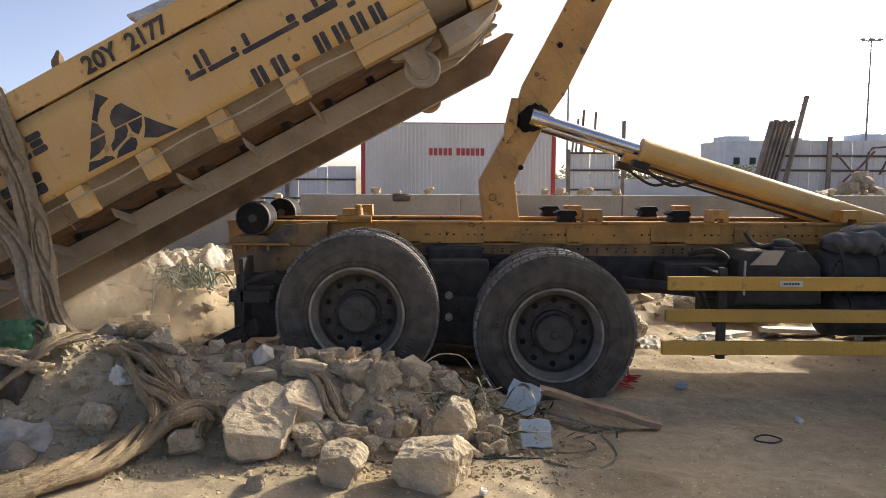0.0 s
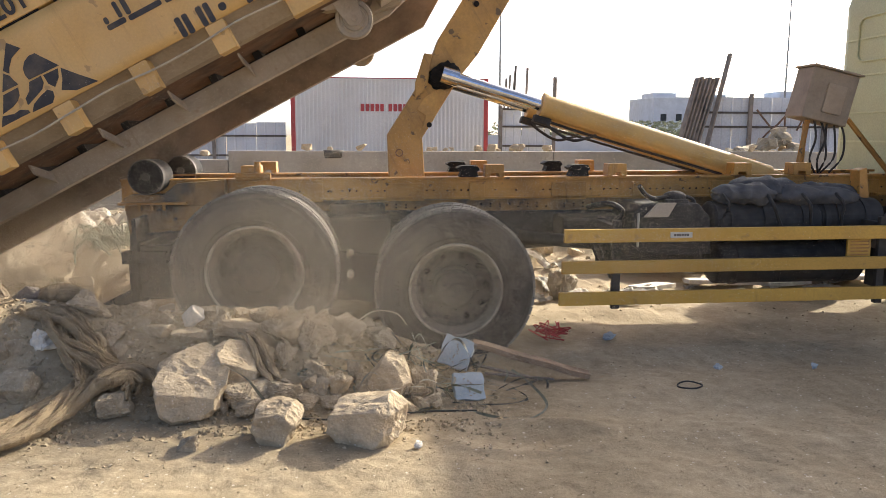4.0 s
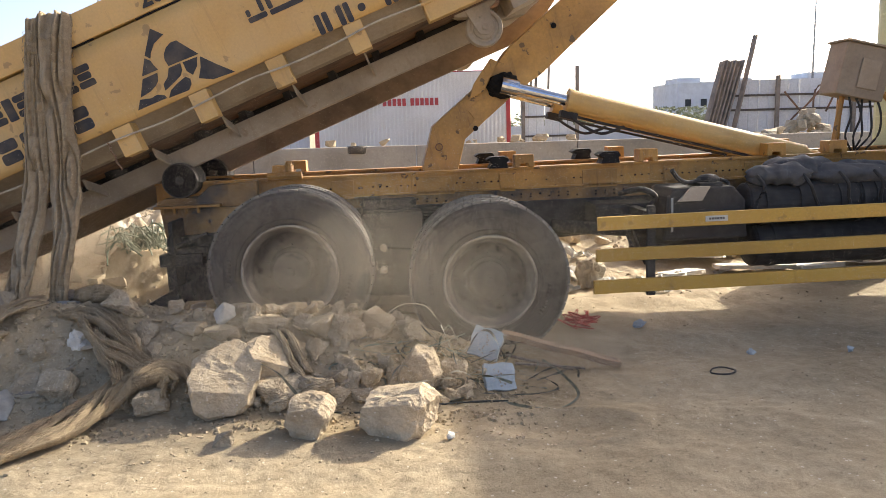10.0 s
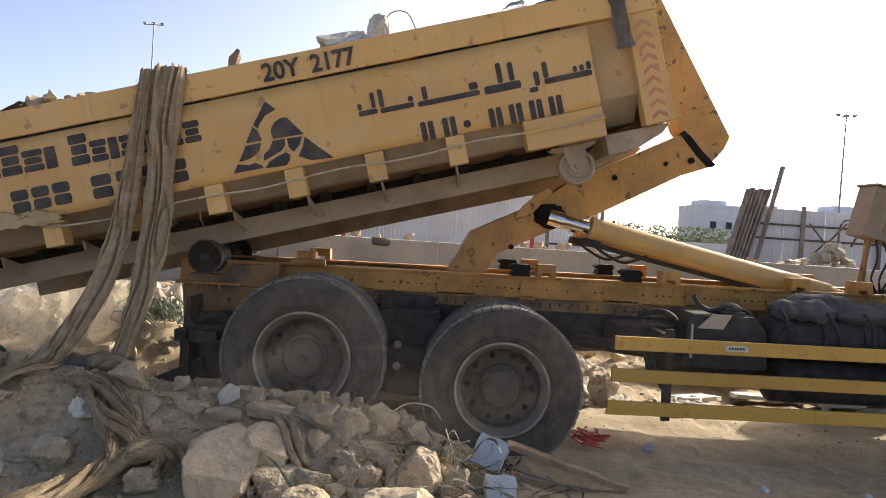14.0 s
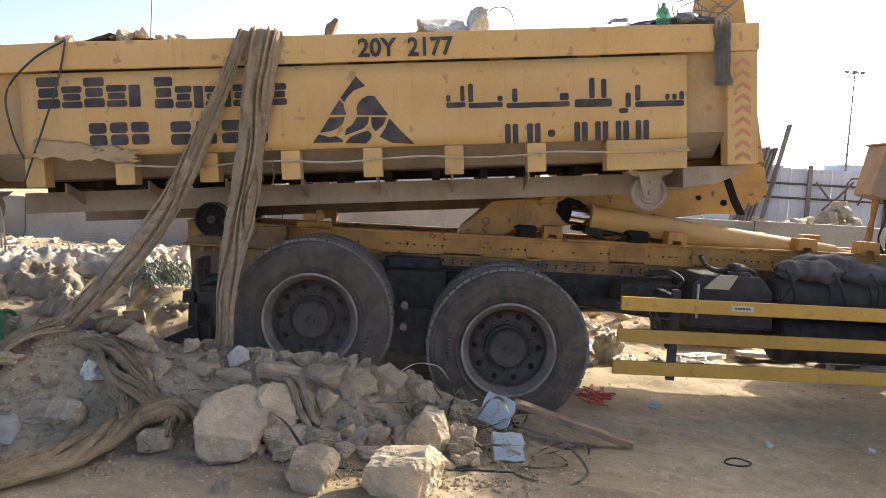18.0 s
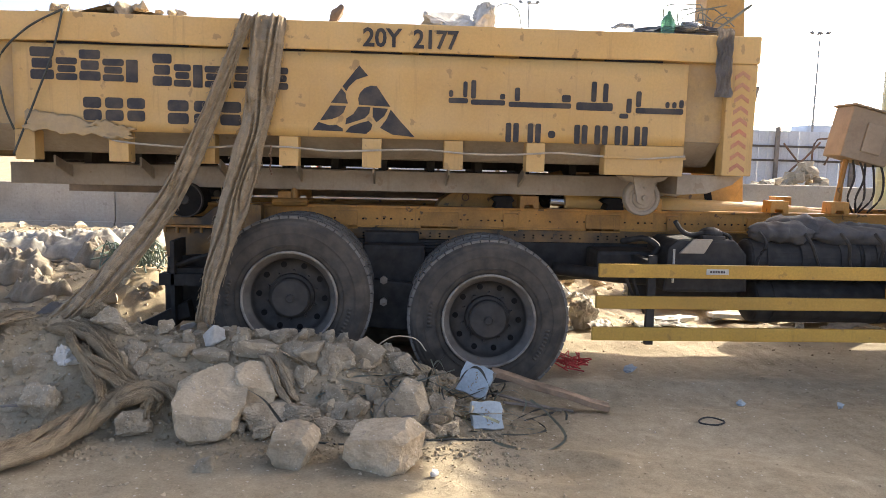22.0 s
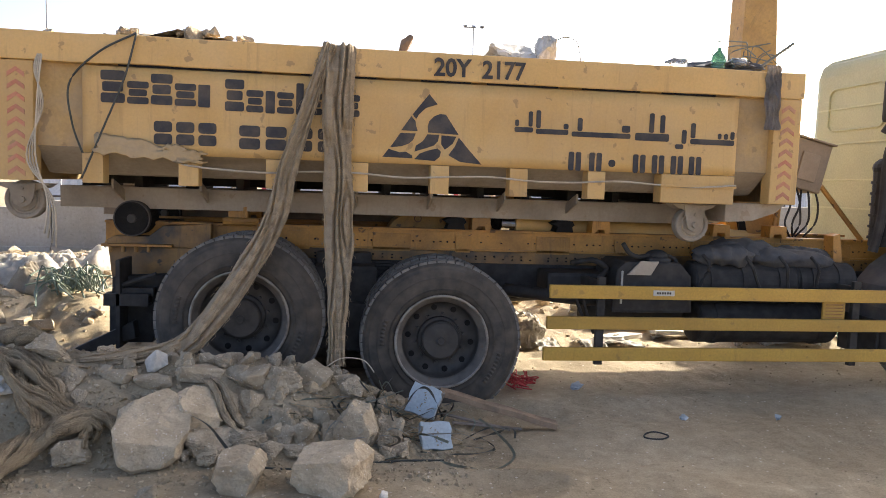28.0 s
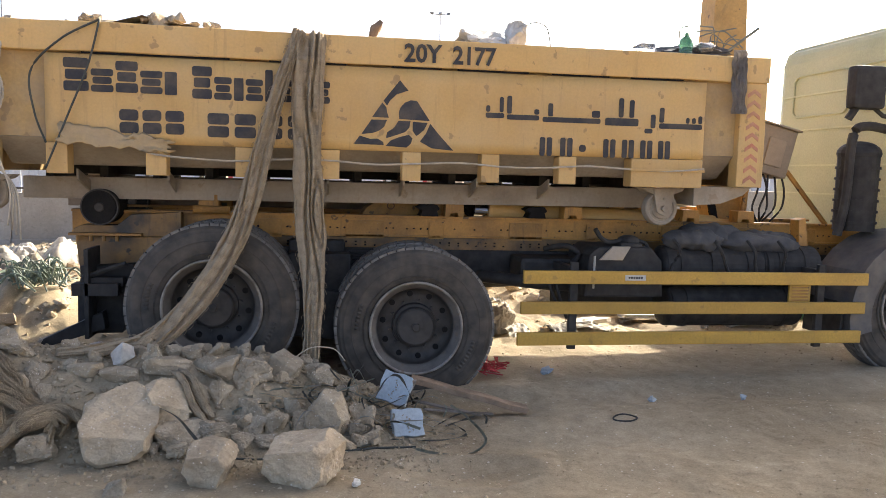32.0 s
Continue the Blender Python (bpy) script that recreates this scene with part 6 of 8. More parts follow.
# broken lumps packed along the foot of the slope and along the crest
rp0 = random.Random(83)
for k in range(70):
    foot = k < 44
    x, y = (rp0.uniform(-1.0, 0.40), rp0.uniform(3.98, 4.22)) if foot else (rp0.uniform(-1.6, 0.1), rp0.uniform(4.50, 4.80))
    w = rp0.uniform(0.05, 0.12)
    rock("stone", "broken concrete lump packed among others in the bank", x, y, ground_z(x, y), w, w * rp0.uniform(0.6, 0.95), M_CONC if rp0.random() < 0.6 else M_STONE, depth=0.8, cuts=3, sub=4, sink=0.10)
# further lumps all over the bank
for k in range(150):
    x = rk.uniform(-2.6, 0.45)
    y = rk.uniform(3.95, 4.82)
    if bank_height(x) * ramp01((y - 3.9) / 0.75) < 0.03:
        continue
    s = 0.018 + 0.075 * rk.random() ** 2
    rock("rubble_stone", "small broken stone on the rubble bank", x, y, ground_z(x, y), s * rk.uniform(1, 1.6), s, M_CONC if rk.random() < 0.5 else M_STONE, sub=2, sink=0.5)
# loose gravel and chips, uncounted
verts, faces = [], []
CHIP = [(1, 0, 0), (0.31, 0.95, 0), (-0.81, 0.59, 0), (-0.81, -0.59, 0), (0.31, -0.95, 0), (0.5, 0.4, 0.7), (-0.5, 0.4, 0.7), (0.0, -0.55, 0.7)]
CHIP_F = ((0, 1, 5), (1, 2, 6), (1, 6, 5), (2, 3, 6), (3, 7, 6), (3, 4, 7), (4, 0, 7), (0, 5, 7), (5, 6, 7))
for k in range(12000):
    r = rk.random()
    if r < 0.40:
        x, y = rk.uniform(-3.6, 0.7), rk.uniform(3.7, 4.95)
        s = rk.uniform(0.25, 1.0) ** 3 * 0.022 + 0.003
    elif r < 0.75:
        x, y = rk.uniform(-3.0, 3.5), rk.uniform(2.6, 5.2)
        s = rk.uniform(0.2, 1.0) ** 4 * 0.007 + 0.0015
    else:
        x, y = rk.uniform(-9, 7), rk.uniform(5.4, 13.5)
        s = rk.uniform(0.2, 1.0) ** 3 * (0.045 if x < 0.8 or y > 8.0 else 0.014) + 0.006
    z = ground_z(x, y)
    b = len(verts)
    t = rk.uniform(0, 6.28)
    c, e = math.cos(t), math.sin(t)
    for p in CHIP:
        u, w = p[0] * s * rk.uniform(0.6, 1.4), p[1] * s * rk.uniform(0.6, 1.2)
        verts.append((x + u * c - w * e, y + u * e + w * c, z - s * 0.25 + p[2] * s * rk.uniform(0.8, 1.5)))
    for f in CHIP_F:
        faces.append(tuple(b + i for i in f))
me = bpy.data.meshes.new("gravel")
me.from_pydata(verts, [], faces)
me.materials.append(M_SAND)
tagged(new("gravel", me), "loose pale gravel and stone chips on sand", "gravel", kind="stuff")

# ---- things in the rubble ----
bm = bmesh.new()
p, q = Vector((0.60, 4.60, 0.225)), Vector((1.34, 4.52, 0.02))
m = Matrix.Translation((p + q) / 2) @ (q - p).to_track_quat("X", "Z").to_matrix().to_4x4()
L = (q - p).length / 2
box(bm, -L, L, -0.046, 0.046, -0.018, 0.018, 0.004)
bmesh.ops.subdivide_edges(bm, edges=[e for e in bm.edges if abs(e.verts[0].co.x - e.verts[1].co.x) > 0.4], cuts=14)
for v in bm.verts:
    v.co.z += 0.008 * noise.noise(v.co * 6)
    v.co.y += 0.010 * noise.noise(v.co * 5 + Vector((3, 3, 3)))
bmesh.ops.transform(bm, matrix=m, verts=bm.verts[:])
tagged(part("plank", bm, M_PLANK), "weathered brown plank lying on the rubble", "plank")
for x, y, z, w, h, rx, ry, rz, sd in ((0.45, 4.44, 0.12, 0.19, 0.19, -28, 14, -22, 1), (0.53, 4.14, 0.01, 0.185, 0.165, -34, 4, 10, 2)):
    b = thing("foam_board", "pale blue foam board piece, dusty and broken, in the rubble", "foam board", "broken foam boards")
    bm = bmesh.new()
    rim = []
    for cx, cz in ((0, 0), (0.35, 0.03), (0.7, -0.02), (1, 0.04), (0.97, 0.4), (1.02, 0.75), (0.95, 0.98), (0.6, 1.02), (0.3, 0.96), (0.02, 1.0), (-0.03, 0.6), (0.02, 0.3)):
        rim.append(((cx - 0.5) * w + 0.006 * noise.noise(Vector((cx * 9, cz * 9, sd))), cz * h))
    prism(bm, rim, -0.022, 0.022, 0.004)
    bmesh.ops.triangulate(bm, faces=bm.faces[:])
    part("board", bm, M_FOAM, b)
    bm = bmesh.new()
    for q in range(9):
        v = box(bm, -0.006, 0.006, -0.026, -0.0215, -0.003, 0.003)
        bmesh.ops.transform(bm, matrix=pose((noise.noise(Vector((q * 1.7, sd, 0))) * 0.8) * w * 0.5, 0, h * (0.15 + 0.075 * q), 0, 40 * q, 0), verts=v)
    part("dent", bm, M_RAIL, b, "small dirty dents")
    b.matrix_basis = pose(x, y, z, rx, ry, rz)


def cable(label, pts, r, material=None, name="cable"):
    bm = bmesh.new()
    tube(bm, spline([(x, y, max(z, ground_z(x, y) + r * 0.6) if z < 1 else z) for x, y, z in pts], max(16, 8 * len(pts))), r, 6)
    return tagged(part(name, bm, material or M_CABLE, smooth=True), label, "cable", "cables in the rubble")


def band(label, pts, width, material, seed, thick=0.0012):
    """A flat plastic strapping band that twists along its way."""
    line = spline([(x, y, max(z, ground_z(x, y) + 0.004)) for x, y, z in pts], max(20, 7 * len(pts)))
    bm = bmesh.new()
    left, right = [], []
    for i, q in enumerate(line):
        d = (line[min(i + 1, len(line) - 1)] - line[max(i - 1, 0)]).normalized()
        u = d.cross(Vector((0, 0, 1)))
        u = u.normalized() if u.length > 0.01 else Vector((1, 0, 0))
        w = u.cross(d)
        a = 2.2 * noise.noise(Vector((i * 0.09, seed, 3)))
        side_v = (u * math.cos(a) + w * math.sin(a)) * width / 2
        left.append(bm.verts.new(q - side_v))
        right.append(bm.verts.new(q + side_v))
    for i in range(len(line) - 1):
        bm.faces.new((left[i], left[i + 1], right[i + 1], right[i]))
    bmesh.ops.solidify(bm, geom=bm.faces[:], thickness=thick)
    return tagged(part("strapping_band", bm, material, smooth=True), label, "strapping", "bands in the rubble")


M_BANDS = [mat("dusty_green_band", (0.16, 0.20, 0.155), (0.09, 0.12, 0.09), 0.5, 0, 60, 8, 0.05, dust=0.35), mat("dark_band", (0.045, 0.055, 0.048), (0.03, 0.036, 0.03), 0.5, 0, 60, 8, 0.05, dust=0.2), mat("pale_band", (0.33, 0.32, 0.27), (0.24, 0.23, 0.19), 0.6, 0, 60, 8, 0.05, dust=0.3)]
rs = random.Random(77)
for k in range(46):
    cx, cy = rs.gauss(0.28, 0.24), rs.uniform(4.05, 4.5)
    a, bend, step = rs.uniform(-0.6, 0.6) + rs.choice((0.0, 3.14)), rs.uniform(-0.7, 0.7), rs.uniform(0.04, 0.11)
    top = rs.choice((0.0, 0.01, 0.02, 0.05, 0.10, 0.15))
    pts = []
    for q in range(rs.randint(5, 8)):
        pts.append((cx, cy, ground_z(cx, cy) + 0.008 + top * math.sin(math.pi * (q + 0.4) / 7)))
        a += bend
        cx, cy = min(max(cx + step * math.cos(a), -0.45), 1.0), min(max(cy + 0.5 * step * math.sin(a), 3.98), 4.7)
    band("dusty strapping band tangled among stones", pts, rs.choice((0.010, 0.013, 0.016)), M_BANDS[rs.choice((0, 0, 1, 1, 2))], k)
for q, pts in enumerate(([(0.18, 4.40, 0.10), (0.20, 4.36, 0.28), (0.25, 4.34, 0.36), (0.31, 4.33, 0.24)], [(0.34, 4.38, 0.15), (0.42, 4.35, 0.30), (0.50, 4.33, 0.31), (0.58, 4.32, 0.15)], [(0.26, 4.30, 0.05), (0.25, 4.28, 0.24), (0.20, 4.30, 0.38)], [(0.16, 4.33, 0.08), (0.18, 4.30, 0.25), (0.28, 4.28, 0.41)],
            [(-0.32, 4.34, 0.22), (-0.1, 4.28, 0.22), (0.10, 4.24, 0.26), (0.34, 4.26, 0.33)], [(0.42, 4.10, 0.02), (0.55, 4.06, 0.02), (0.72, 4.02, 0.03), (0.86, 4.10, 0.03), (0.80, 4.22, 0.05)], [(0.50, 4.0, 0.0), (0.66, 3.86, 0.0), (0.84, 3.88, 0.0), (0.95, 4.0, 0.03), (0.88, 4.18, 0.10), (0.80, 4.3, 0.14)],
            [(-0.86, 4.12, 0.26), (-0.72, 4.02, 0.22), (-0.60, 3.92, 0.12), (-0.48, 3.86, 0.05)])):
    band("stiff dark strapping band standing out of the rubble", pts, 0.016, M_BANDS[q % 2], 60 + q)
cable("dusty grey cable lying on sand", [(-0.62, 3.98, 0.0), (-0.3, 3.93, 0.0), (0.0, 3.95, 0.0), (0.3, 4.0, 0.0), (0.55, 3.98, 0.0)], 0.006, M_DARKWIRE)
for p, q, w in (((0.60, 4.55, 0.10), (1.02, 4.42, 0.03), 0.035), ((0.66, 4.46, 0.07), (1.10, 4.46, 0.02), 0.025), ((0.56, 4.62, 0.02), (0.60, 4.44, 0.26), 0.022)):
    timber("narrow broken lath lying in the rubble", p, q, w, 0.012)
cable("thin black cable ring lying on sand", [(1.9 + 0.075 * math.cos(a * 0.55), 4.27 + 0.055 * math.sin(a * 0.55), 0.010) for a in range(13)], 0.0055, M_BLACK)
cable("thin pale wire standing out of the rubble", [(-0.19, 4.62, 0.31), (-0.1, 4.68, 0.38), (-0.01, 4.74, 0.41), (0.12, 4.8, 0.38), (0.19, 4.8, 0.3)], 0.004, M_ROPE)


# ragged netting heaped on the bank
def bundle(name, label, path, width, thick, material, seed, category="netting", lengths=3, turns=0.0, flare=0.0, mesh=False):
    """Gathered cloth lying along a path in overlapping, loosely twisted lengths with creases along them and ragged edges."""
    top = thing(name, label, category, "ragged cloth")
    rr = random.Random(seed)
    for q in range(lengths):
        sd = seed * 10 + q
        line = spline(path, 120)
        bm = bmesh.new()
        rings = []
        na = 40
        u0, u1 = rr.uniform(0.0, 0.10), 1 - rr.uniform(0.0, 0.08)
        for i, p in enumerate(line):
            d = (line[min(i + 1, len(line) - 1)] - line[max(i - 1, 0)]).normalized()
            sv = d.cross(Vector((0, 0, 1))).normalized()
            up = sv.cross(d)
            u = i / (len(line) - 1)
            if u < u0 or u > u1:
                continue
            g = u * 6
            spread = 0.65 + 0.55 * abs(noise.noise(Vector((g * 0.6, seed, 6)))) + 0.35 * u + flare * (1 - u) ** 2
            flat = 1 / (1 + 0.6 * flare * (1 - u) ** 2)
            ph = 6.2832 * (q / lengths + turns * u) + 0.8 * noise.noise(Vector((g * 0.5, sd, 9)))
            c = p + sv * (0.42 * width * spread * math.cos(ph) + 0.08 * width * noise.noise(Vector((g * 1.2, sd, 2)))) + up * (flat * thick * (0.5 + 0.55 * math.sin(ph)) + 0.3 * thick * noise.noise(Vector((g * 1.4, sd, 5))))
            end = min(1.0, 0.25 + 5.0 * min(u - u0 + 0.02, u1 - u + 0.02))
            w = 1.45 * width / lengths * spread * (1 + 0.45 * noise.noise(Vector((g * 0.9, sd, 0)))) * end
            ring = []
            for v in range(na):
                a = 6.2832 * v / na
                s = math.cos(a) * 0.5
                warp = s * 2.2 + 0.9 * noise.noise(Vector((s * 2.4, g * 0.6, sd))) + 0.8 * noise.noise(Vector((g * 0.6, sd, 3)))
                f = abs(math.sin(math.pi * warp)) ** 0.7
                k = abs(noise.noise(Vector((s * 6.0, g * 6.0, sd + 4)))) + 0.3 * abs(noise.noise(Vector((s * 15.0, g * 13.0, sd + 6)))) - 0.08
                y = math.sin(a) * thick * flat * (0.15 + 0.55 * f + 0.42 * k) * end
                edge = 1 + 0.16 * noise.noise(Vector((g * 3.0, sd, 1 if s > 0 else 2))) + 0.30 * noise.noise(Vector((g * 14.0, sd, 1 if s > 0 else 2)))
                ring.append(bm.verts.new(c + sv * (s * w * edge) + up * y))
            rings.append(ring)
        cores = [[v.co.copy() for v in ring] for ring in rings]
        for a, b in zip(rings, rings[1:]):
            for v in range(na):
                bm.faces.new((a[v], a[(v + 1) % na], b[(v + 1) % na], b[v]))
        bm.faces.new(rings[0][::-1])
        bm.faces.new(rings[-1])
        for _ in range(10):
            i = rr.randrange(2, len(rings) - 6)
            j = rr.randrange(na)
            d = (rings[i][j].co - rings[i][(j + na // 2) % na].co).normalized()
            lift = rr.uniform(0.002, 0.016)
            tube(bm, [rings[i + q][(j + q // 2) % na].co + d * lift * (0.3 + q * 0.3) * (1 if q < 4 else 0.4) for q in range(rr.randint(3, 6))], 0.0022, 4)
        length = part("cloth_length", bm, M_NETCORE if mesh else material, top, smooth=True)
        if mesh:
            bm = bmesh.new()
            mids = [sum((v for v in ring), Vector()) / na for ring in cores]
            for j in range(0, na, 2):
                for way in (1, -1):
                    last = None
                    for i in range(len(cores)):
                        c = (j + way * i) % na
                        p, t = cores[i][c], (cores[i][(c + 1) % na] - cores[i][c - 1])
                        t = t.normalized() * 0.0014 if t.length > 1e-6 else Vector((0.0014, 0, 0))
                        out = (p - mids[i]).normalized() * (0.0045 + 0.002 * noise.noise(Vector((i, j, sd))))
                        pair = (bm.verts.new(p + out - t), bm.verts.new(p + out + t))
                        if last and noise.noise(Vector((i * 0.35, j * 0.9, sd + 0.5))) > -0.42:
                            bm.faces.new((last[0], last[1], pair[1], pair[0]))
                        last = pair
            bmesh.ops.delete(bm, geom=[v for v in bm.verts if not v.link_faces], context="VERTS")
            part("net_mesh", bm, material, length, "open knotted mesh")
    return top


def sheet(name, label, path, width, material, seed=0, amp=0.03, category="litter", fine=1, soft=False, drape=False):
    """A crumpled sheet laid along a path."""
    nl, nw = 30 * fine, 18 * fine
    c = spline(path, nl)
    bm = bmesh.new()
    rows = []
    for i, p in enumerate(c):
        d = (c[min(i + 1, nl - 1)] - c[max(i - 1, 0)]).normalized()
        sv = d.cross(Vector((0, 0, 1))).normalized()
        up = sv.cross(d)
        row = []
        for k in range(nw + 1):
            s = k / nw - 0.5
            w = width * (1 + 0.35 * noise.noise(Vector((i * 0.2 / fine, seed, 1 if s > 0 else 2))))
            v = Vector((i * 0.16 / fine, s * 5, seed))
            if soft:
                q = Vector((p.x * 2.6, p.y * 2.6 + s * w * 2.6, seed))
                rise = 1.4 * noise.noise(q) + 1.5 * (0.4 - abs(noise.noise(q * 2.1))) + 0.9 * (0.3 - abs(noise.noise(q * 4.9 + Vector((s * 2, 0, 0))))) + 0.30 * (0.3 - abs(noise.noise(q * 10.0))) + 0.4
            else:
                rise = abs(noise.noise(v)) * 2.2 + 0.7 * noise.noise(v * 2.7) + 0.3 * noise.noise(v * 6)
            q = p + sv * w * s + up * (amp * rise)
            if drape:
                e = min(i / (nl - 1), 1 - i / (nl - 1)) * 2
                q.z = ground_z(q.x, q.y) + 0.008 + amp * max(0.0, rise + 0.8) * min(1.0, 3.0 * e) * (1 - (2 * s) ** 4)
            row.append(bm.verts.new(q))
        rows.append(row)
    for a, b in zip(rows, rows[1:]):
        for k in range(nw):
            bm.faces.new((a[k], a[k + 1], b[k + 1], b[k]))
    bmesh.ops.solidify(bm, geom=bm.faces[:], thickness=0.004)
    return tagged(part(name, bm, material, smooth=True), label, category, "ragged cloth")


M_NET = mat("tan_knotted_net", (0.49, 0.375, 0.23), (0.36, 0.27, 0.16), 0.95, 0, 160, 12, 0.5)
# darker copy of the net's tan: shade between strands and folds put into colour
M_NETCORE = mat("net_core_fold_shade", (0.37, 0.28, 0.17), (0.24, 0.175, 0.105), 0.95, 0, 160, 12, 0.6)
bundle("netting", "tan knotted netting dragged over the rubble", [(-2.5, 3.30, 0.02), (-2.11, 3.46, 0.03), (-1.91, 3.60, 0.04), (-1.75, 3.82, 0.06), (-1.62, 4.06, 0.12), (-1.47, 4.14, 0.19), (-1.33, 4.14, 0.18), (-1.27, 4.05, 0.10)], 0.20, 0.044, M_NET, 1, lengths=8, turns=1.1, flare=0.9, mesh=True)
bundle("netting", "brown netting hanging down the rubble bank", [(-2.10, 4.66, 0.44), (-1.90, 4.55, 0.44), (-1.76, 4.38, 0.38), (-1.64, 4.24, 0.28), (-1.52, 4.14, 0.17)], 0.26, 0.040, M_NET, 7, lengths=8, turns=0.5, mesh=True)
bundle("netting", "tan netting trailing over the bank's shoulder", [(x, y, ground_z(x, y) + h) for x, y, h in ((-2.20, 4.62, 0.05), (-2.38, 4.48, 0.05), (-2.55, 4.34, 0.04), (-2.72, 4.22, 0.04), (-2.95, 4.12, 0.03))], 0.20, 0.020, M_NET, 23, lengths=7, turns=0.8, flare=0.6, mesh=True)
bundle("cloth", "pale dusty rag hanging over a stone", [(-0.80, 4.42, 0.36), (-0.70, 4.30, 0.33), (-0.64, 4.22, 0.22), (-0.58, 4.18, 0.14)], 0.10, 0.022, M_CLOTH, 9, "rag", 3)
bundle("cloth", "brown dusty cloth lying on the bank", [(-3.0, 4.5, 0.48), (-2.6, 4.45, 0.44), (-2.3, 4.4, 0.38)], 0.24, 0.04, M_NET, 13, "rag", 5, 0.4)
sheet("plastic_sack", "torn white plastic sack folded over on the rubble", [(-2.85, 4.00, 0.2), (-2.6, 4.02, 0.2), (-2.4, 4.04, 0.2), (-2.17, 4.05, 0.2)], 0.17, M_PLASTIC, 17, 0.05, category="sack", fine=2, soft=True, drape=True)
sheet("paper_sack", "brown torn paper sack lying under plastic", [(-2.85, 3.86, 0.2), (-2.6, 3.87, 0.2), (-2.4, 3.88, 0.2), (-2.20, 3.90, 0.2)], 0.22, M_SACK, 18, 0.05, category="sack", fine=2, soft=True, drape=True)
sheet("plastic_sheet", "crumpled green plastic sheet on the bank", [(-2.72, 4.66, 0.60), (-2.71, 4.52, 0.62), (-2.69, 4.43, 0.48), (-2.67, 4.38, 0.32)], 0.40, M_GREEN, 19, 0.03, fine=2)
for q, (x, y, w, dusty) in enumerate(((-3.6, 8.4, 0.62, 0), (-4.3, 8.3, 0.6, 0), (-3.1, 8.9, 0.5, 0), (-5.0, 8.5, 0.6, 0), (-4.0, 9.1, 0.75, 0), (-2.2, 9.0, 0.4, 0), (-5.6, 9.0, 0.7, 0), (-3.9, 7.7, 0.40, 1), (-4.6, 7.55, 0.45, 1), (-3.0, 8.0, 0.34, 1), (-3.4, 7.25, 0.25, 1), (-5.2, 7.7, 0.4, 1))):
    sheet("plastic_sheet", "crumpled dusty woven sheet on the heap" if dusty else "large crumpled white plastic sheet on the heap", [(x - w, y + 0.05, 0.5), (x - 0.3 * w, y, 0.5), (x + 0.3 * w, y - 0.05, 0.5), (x + w, y + 0.06, 0.5)], w * 1.25, M_SACK if dusty else M_PLASTIC, 90 + q, 0.085, fine=3, soft=True, drape=True)
# litter blown against the ground behind the truck
rl = random.Random(31)
for k in range(52):
    x, y = (rl.uniform(0.9, 5.5), rl.uniform(6.4, 8.5)) if k < 20 else (rl.uniform(-7.5, -2.2), rl.uniform(7.2, 12.0))
    w = rl.uniform(0.10, 0.35)
    a = rl.uniform(0, 3.1)
    pts = [(x + w * q * math.cos(a), y + w * q * math.sin(a), ground_z(x + w * q * math.cos(a), y + w * q * math.sin(a)) + 0.012 + (0.05 if q == 0 else 0)) for q in (-1, 0, 1)]
    sheet("plastic_scrap", "pale crumpled scrap of plastic sheet on sand", pts, w * rl.uniform(0.5, 1.0), M_PLASTIC if rl.random() < 0.93 else M_GREEN, k + 40, 0.022)
for x, y, s in ((-1.88, 4.36, 0.10), (0.19, 3.50, 0.09), (2.25, 4.65, 0.07), (-1.95, 5.6, 0.10), (1.75, 5.4, 0.10), (2.9, 4.6, 0.06)):
    ob = part("plastic_scrap", rock_mesh(rk, s, s * 0.8, s * 0.5, 2, 9, 0.35), M_PLASTIC if x < 0.5 else M_FOAM)
    ob.matrix_basis = pose(x, y, ground_z(x, y), 10, -14, rk.uniform(0, 180))
    tagged(ob, "crumpled scrap of pale plastic on the ground", "litter", "litter")
ob = part("sack", rock_mesh(random.Random(4), 0.30, 0.24, 0.34, 4, 9, 0.32), M_SACK, smooth=True)
ob.matrix_basis = pose(1.76, 6.95, ground_z(1.76, 6.95) - 0.03, 6, -10, 30)
tagged(ob, "crumpled pale woven sack standing behind a wheel", "sack")
# pieces on the crest by the skip's tail
rv, rv0 = random.Random(23), random.Random(29)
for name, label, (x, y, z, w, h), material, cat, cuts in (("broken_block", "dark brown broken block on the bank's crest", (-2.244, 4.9, 0.448, 0.199, 0.124), M_DKWOOD, "rock", 2), ("stone", "blue-grey dusty stone on the bank's crest", (-2.162, 4.75, 0.348, 0.218, 0.165), M_BLUESTONE, "rock", 4), ("cloth_scrap", "small white cloth scrap caught in netting", (-1.973, 4.62, 0.345, 0.109, 0.105), M_PLASTIC, "rag", 9)):
    ob = part(name, rock_mesh(rv0, w, w * 0.6, h * 1.15, 4, cuts, 0.10 if cuts < 9 else 0.3), material)
    ob.matrix_basis = pose(x, y, z - 0.1 * h, 0, 6, 8)
    tagged(ob, label, cat)
bundle("netting", "brown knotted clump of netting on the crest", [(-2.16, 4.95, 0.44), (-2.02, 4.86, 0.50), (-1.90, 4.78, 0.50), (-1.80, 4.72, 0.42)], 0.16, 0.05, M_NET, 41, lengths=4, turns=1.2, mesh=True)
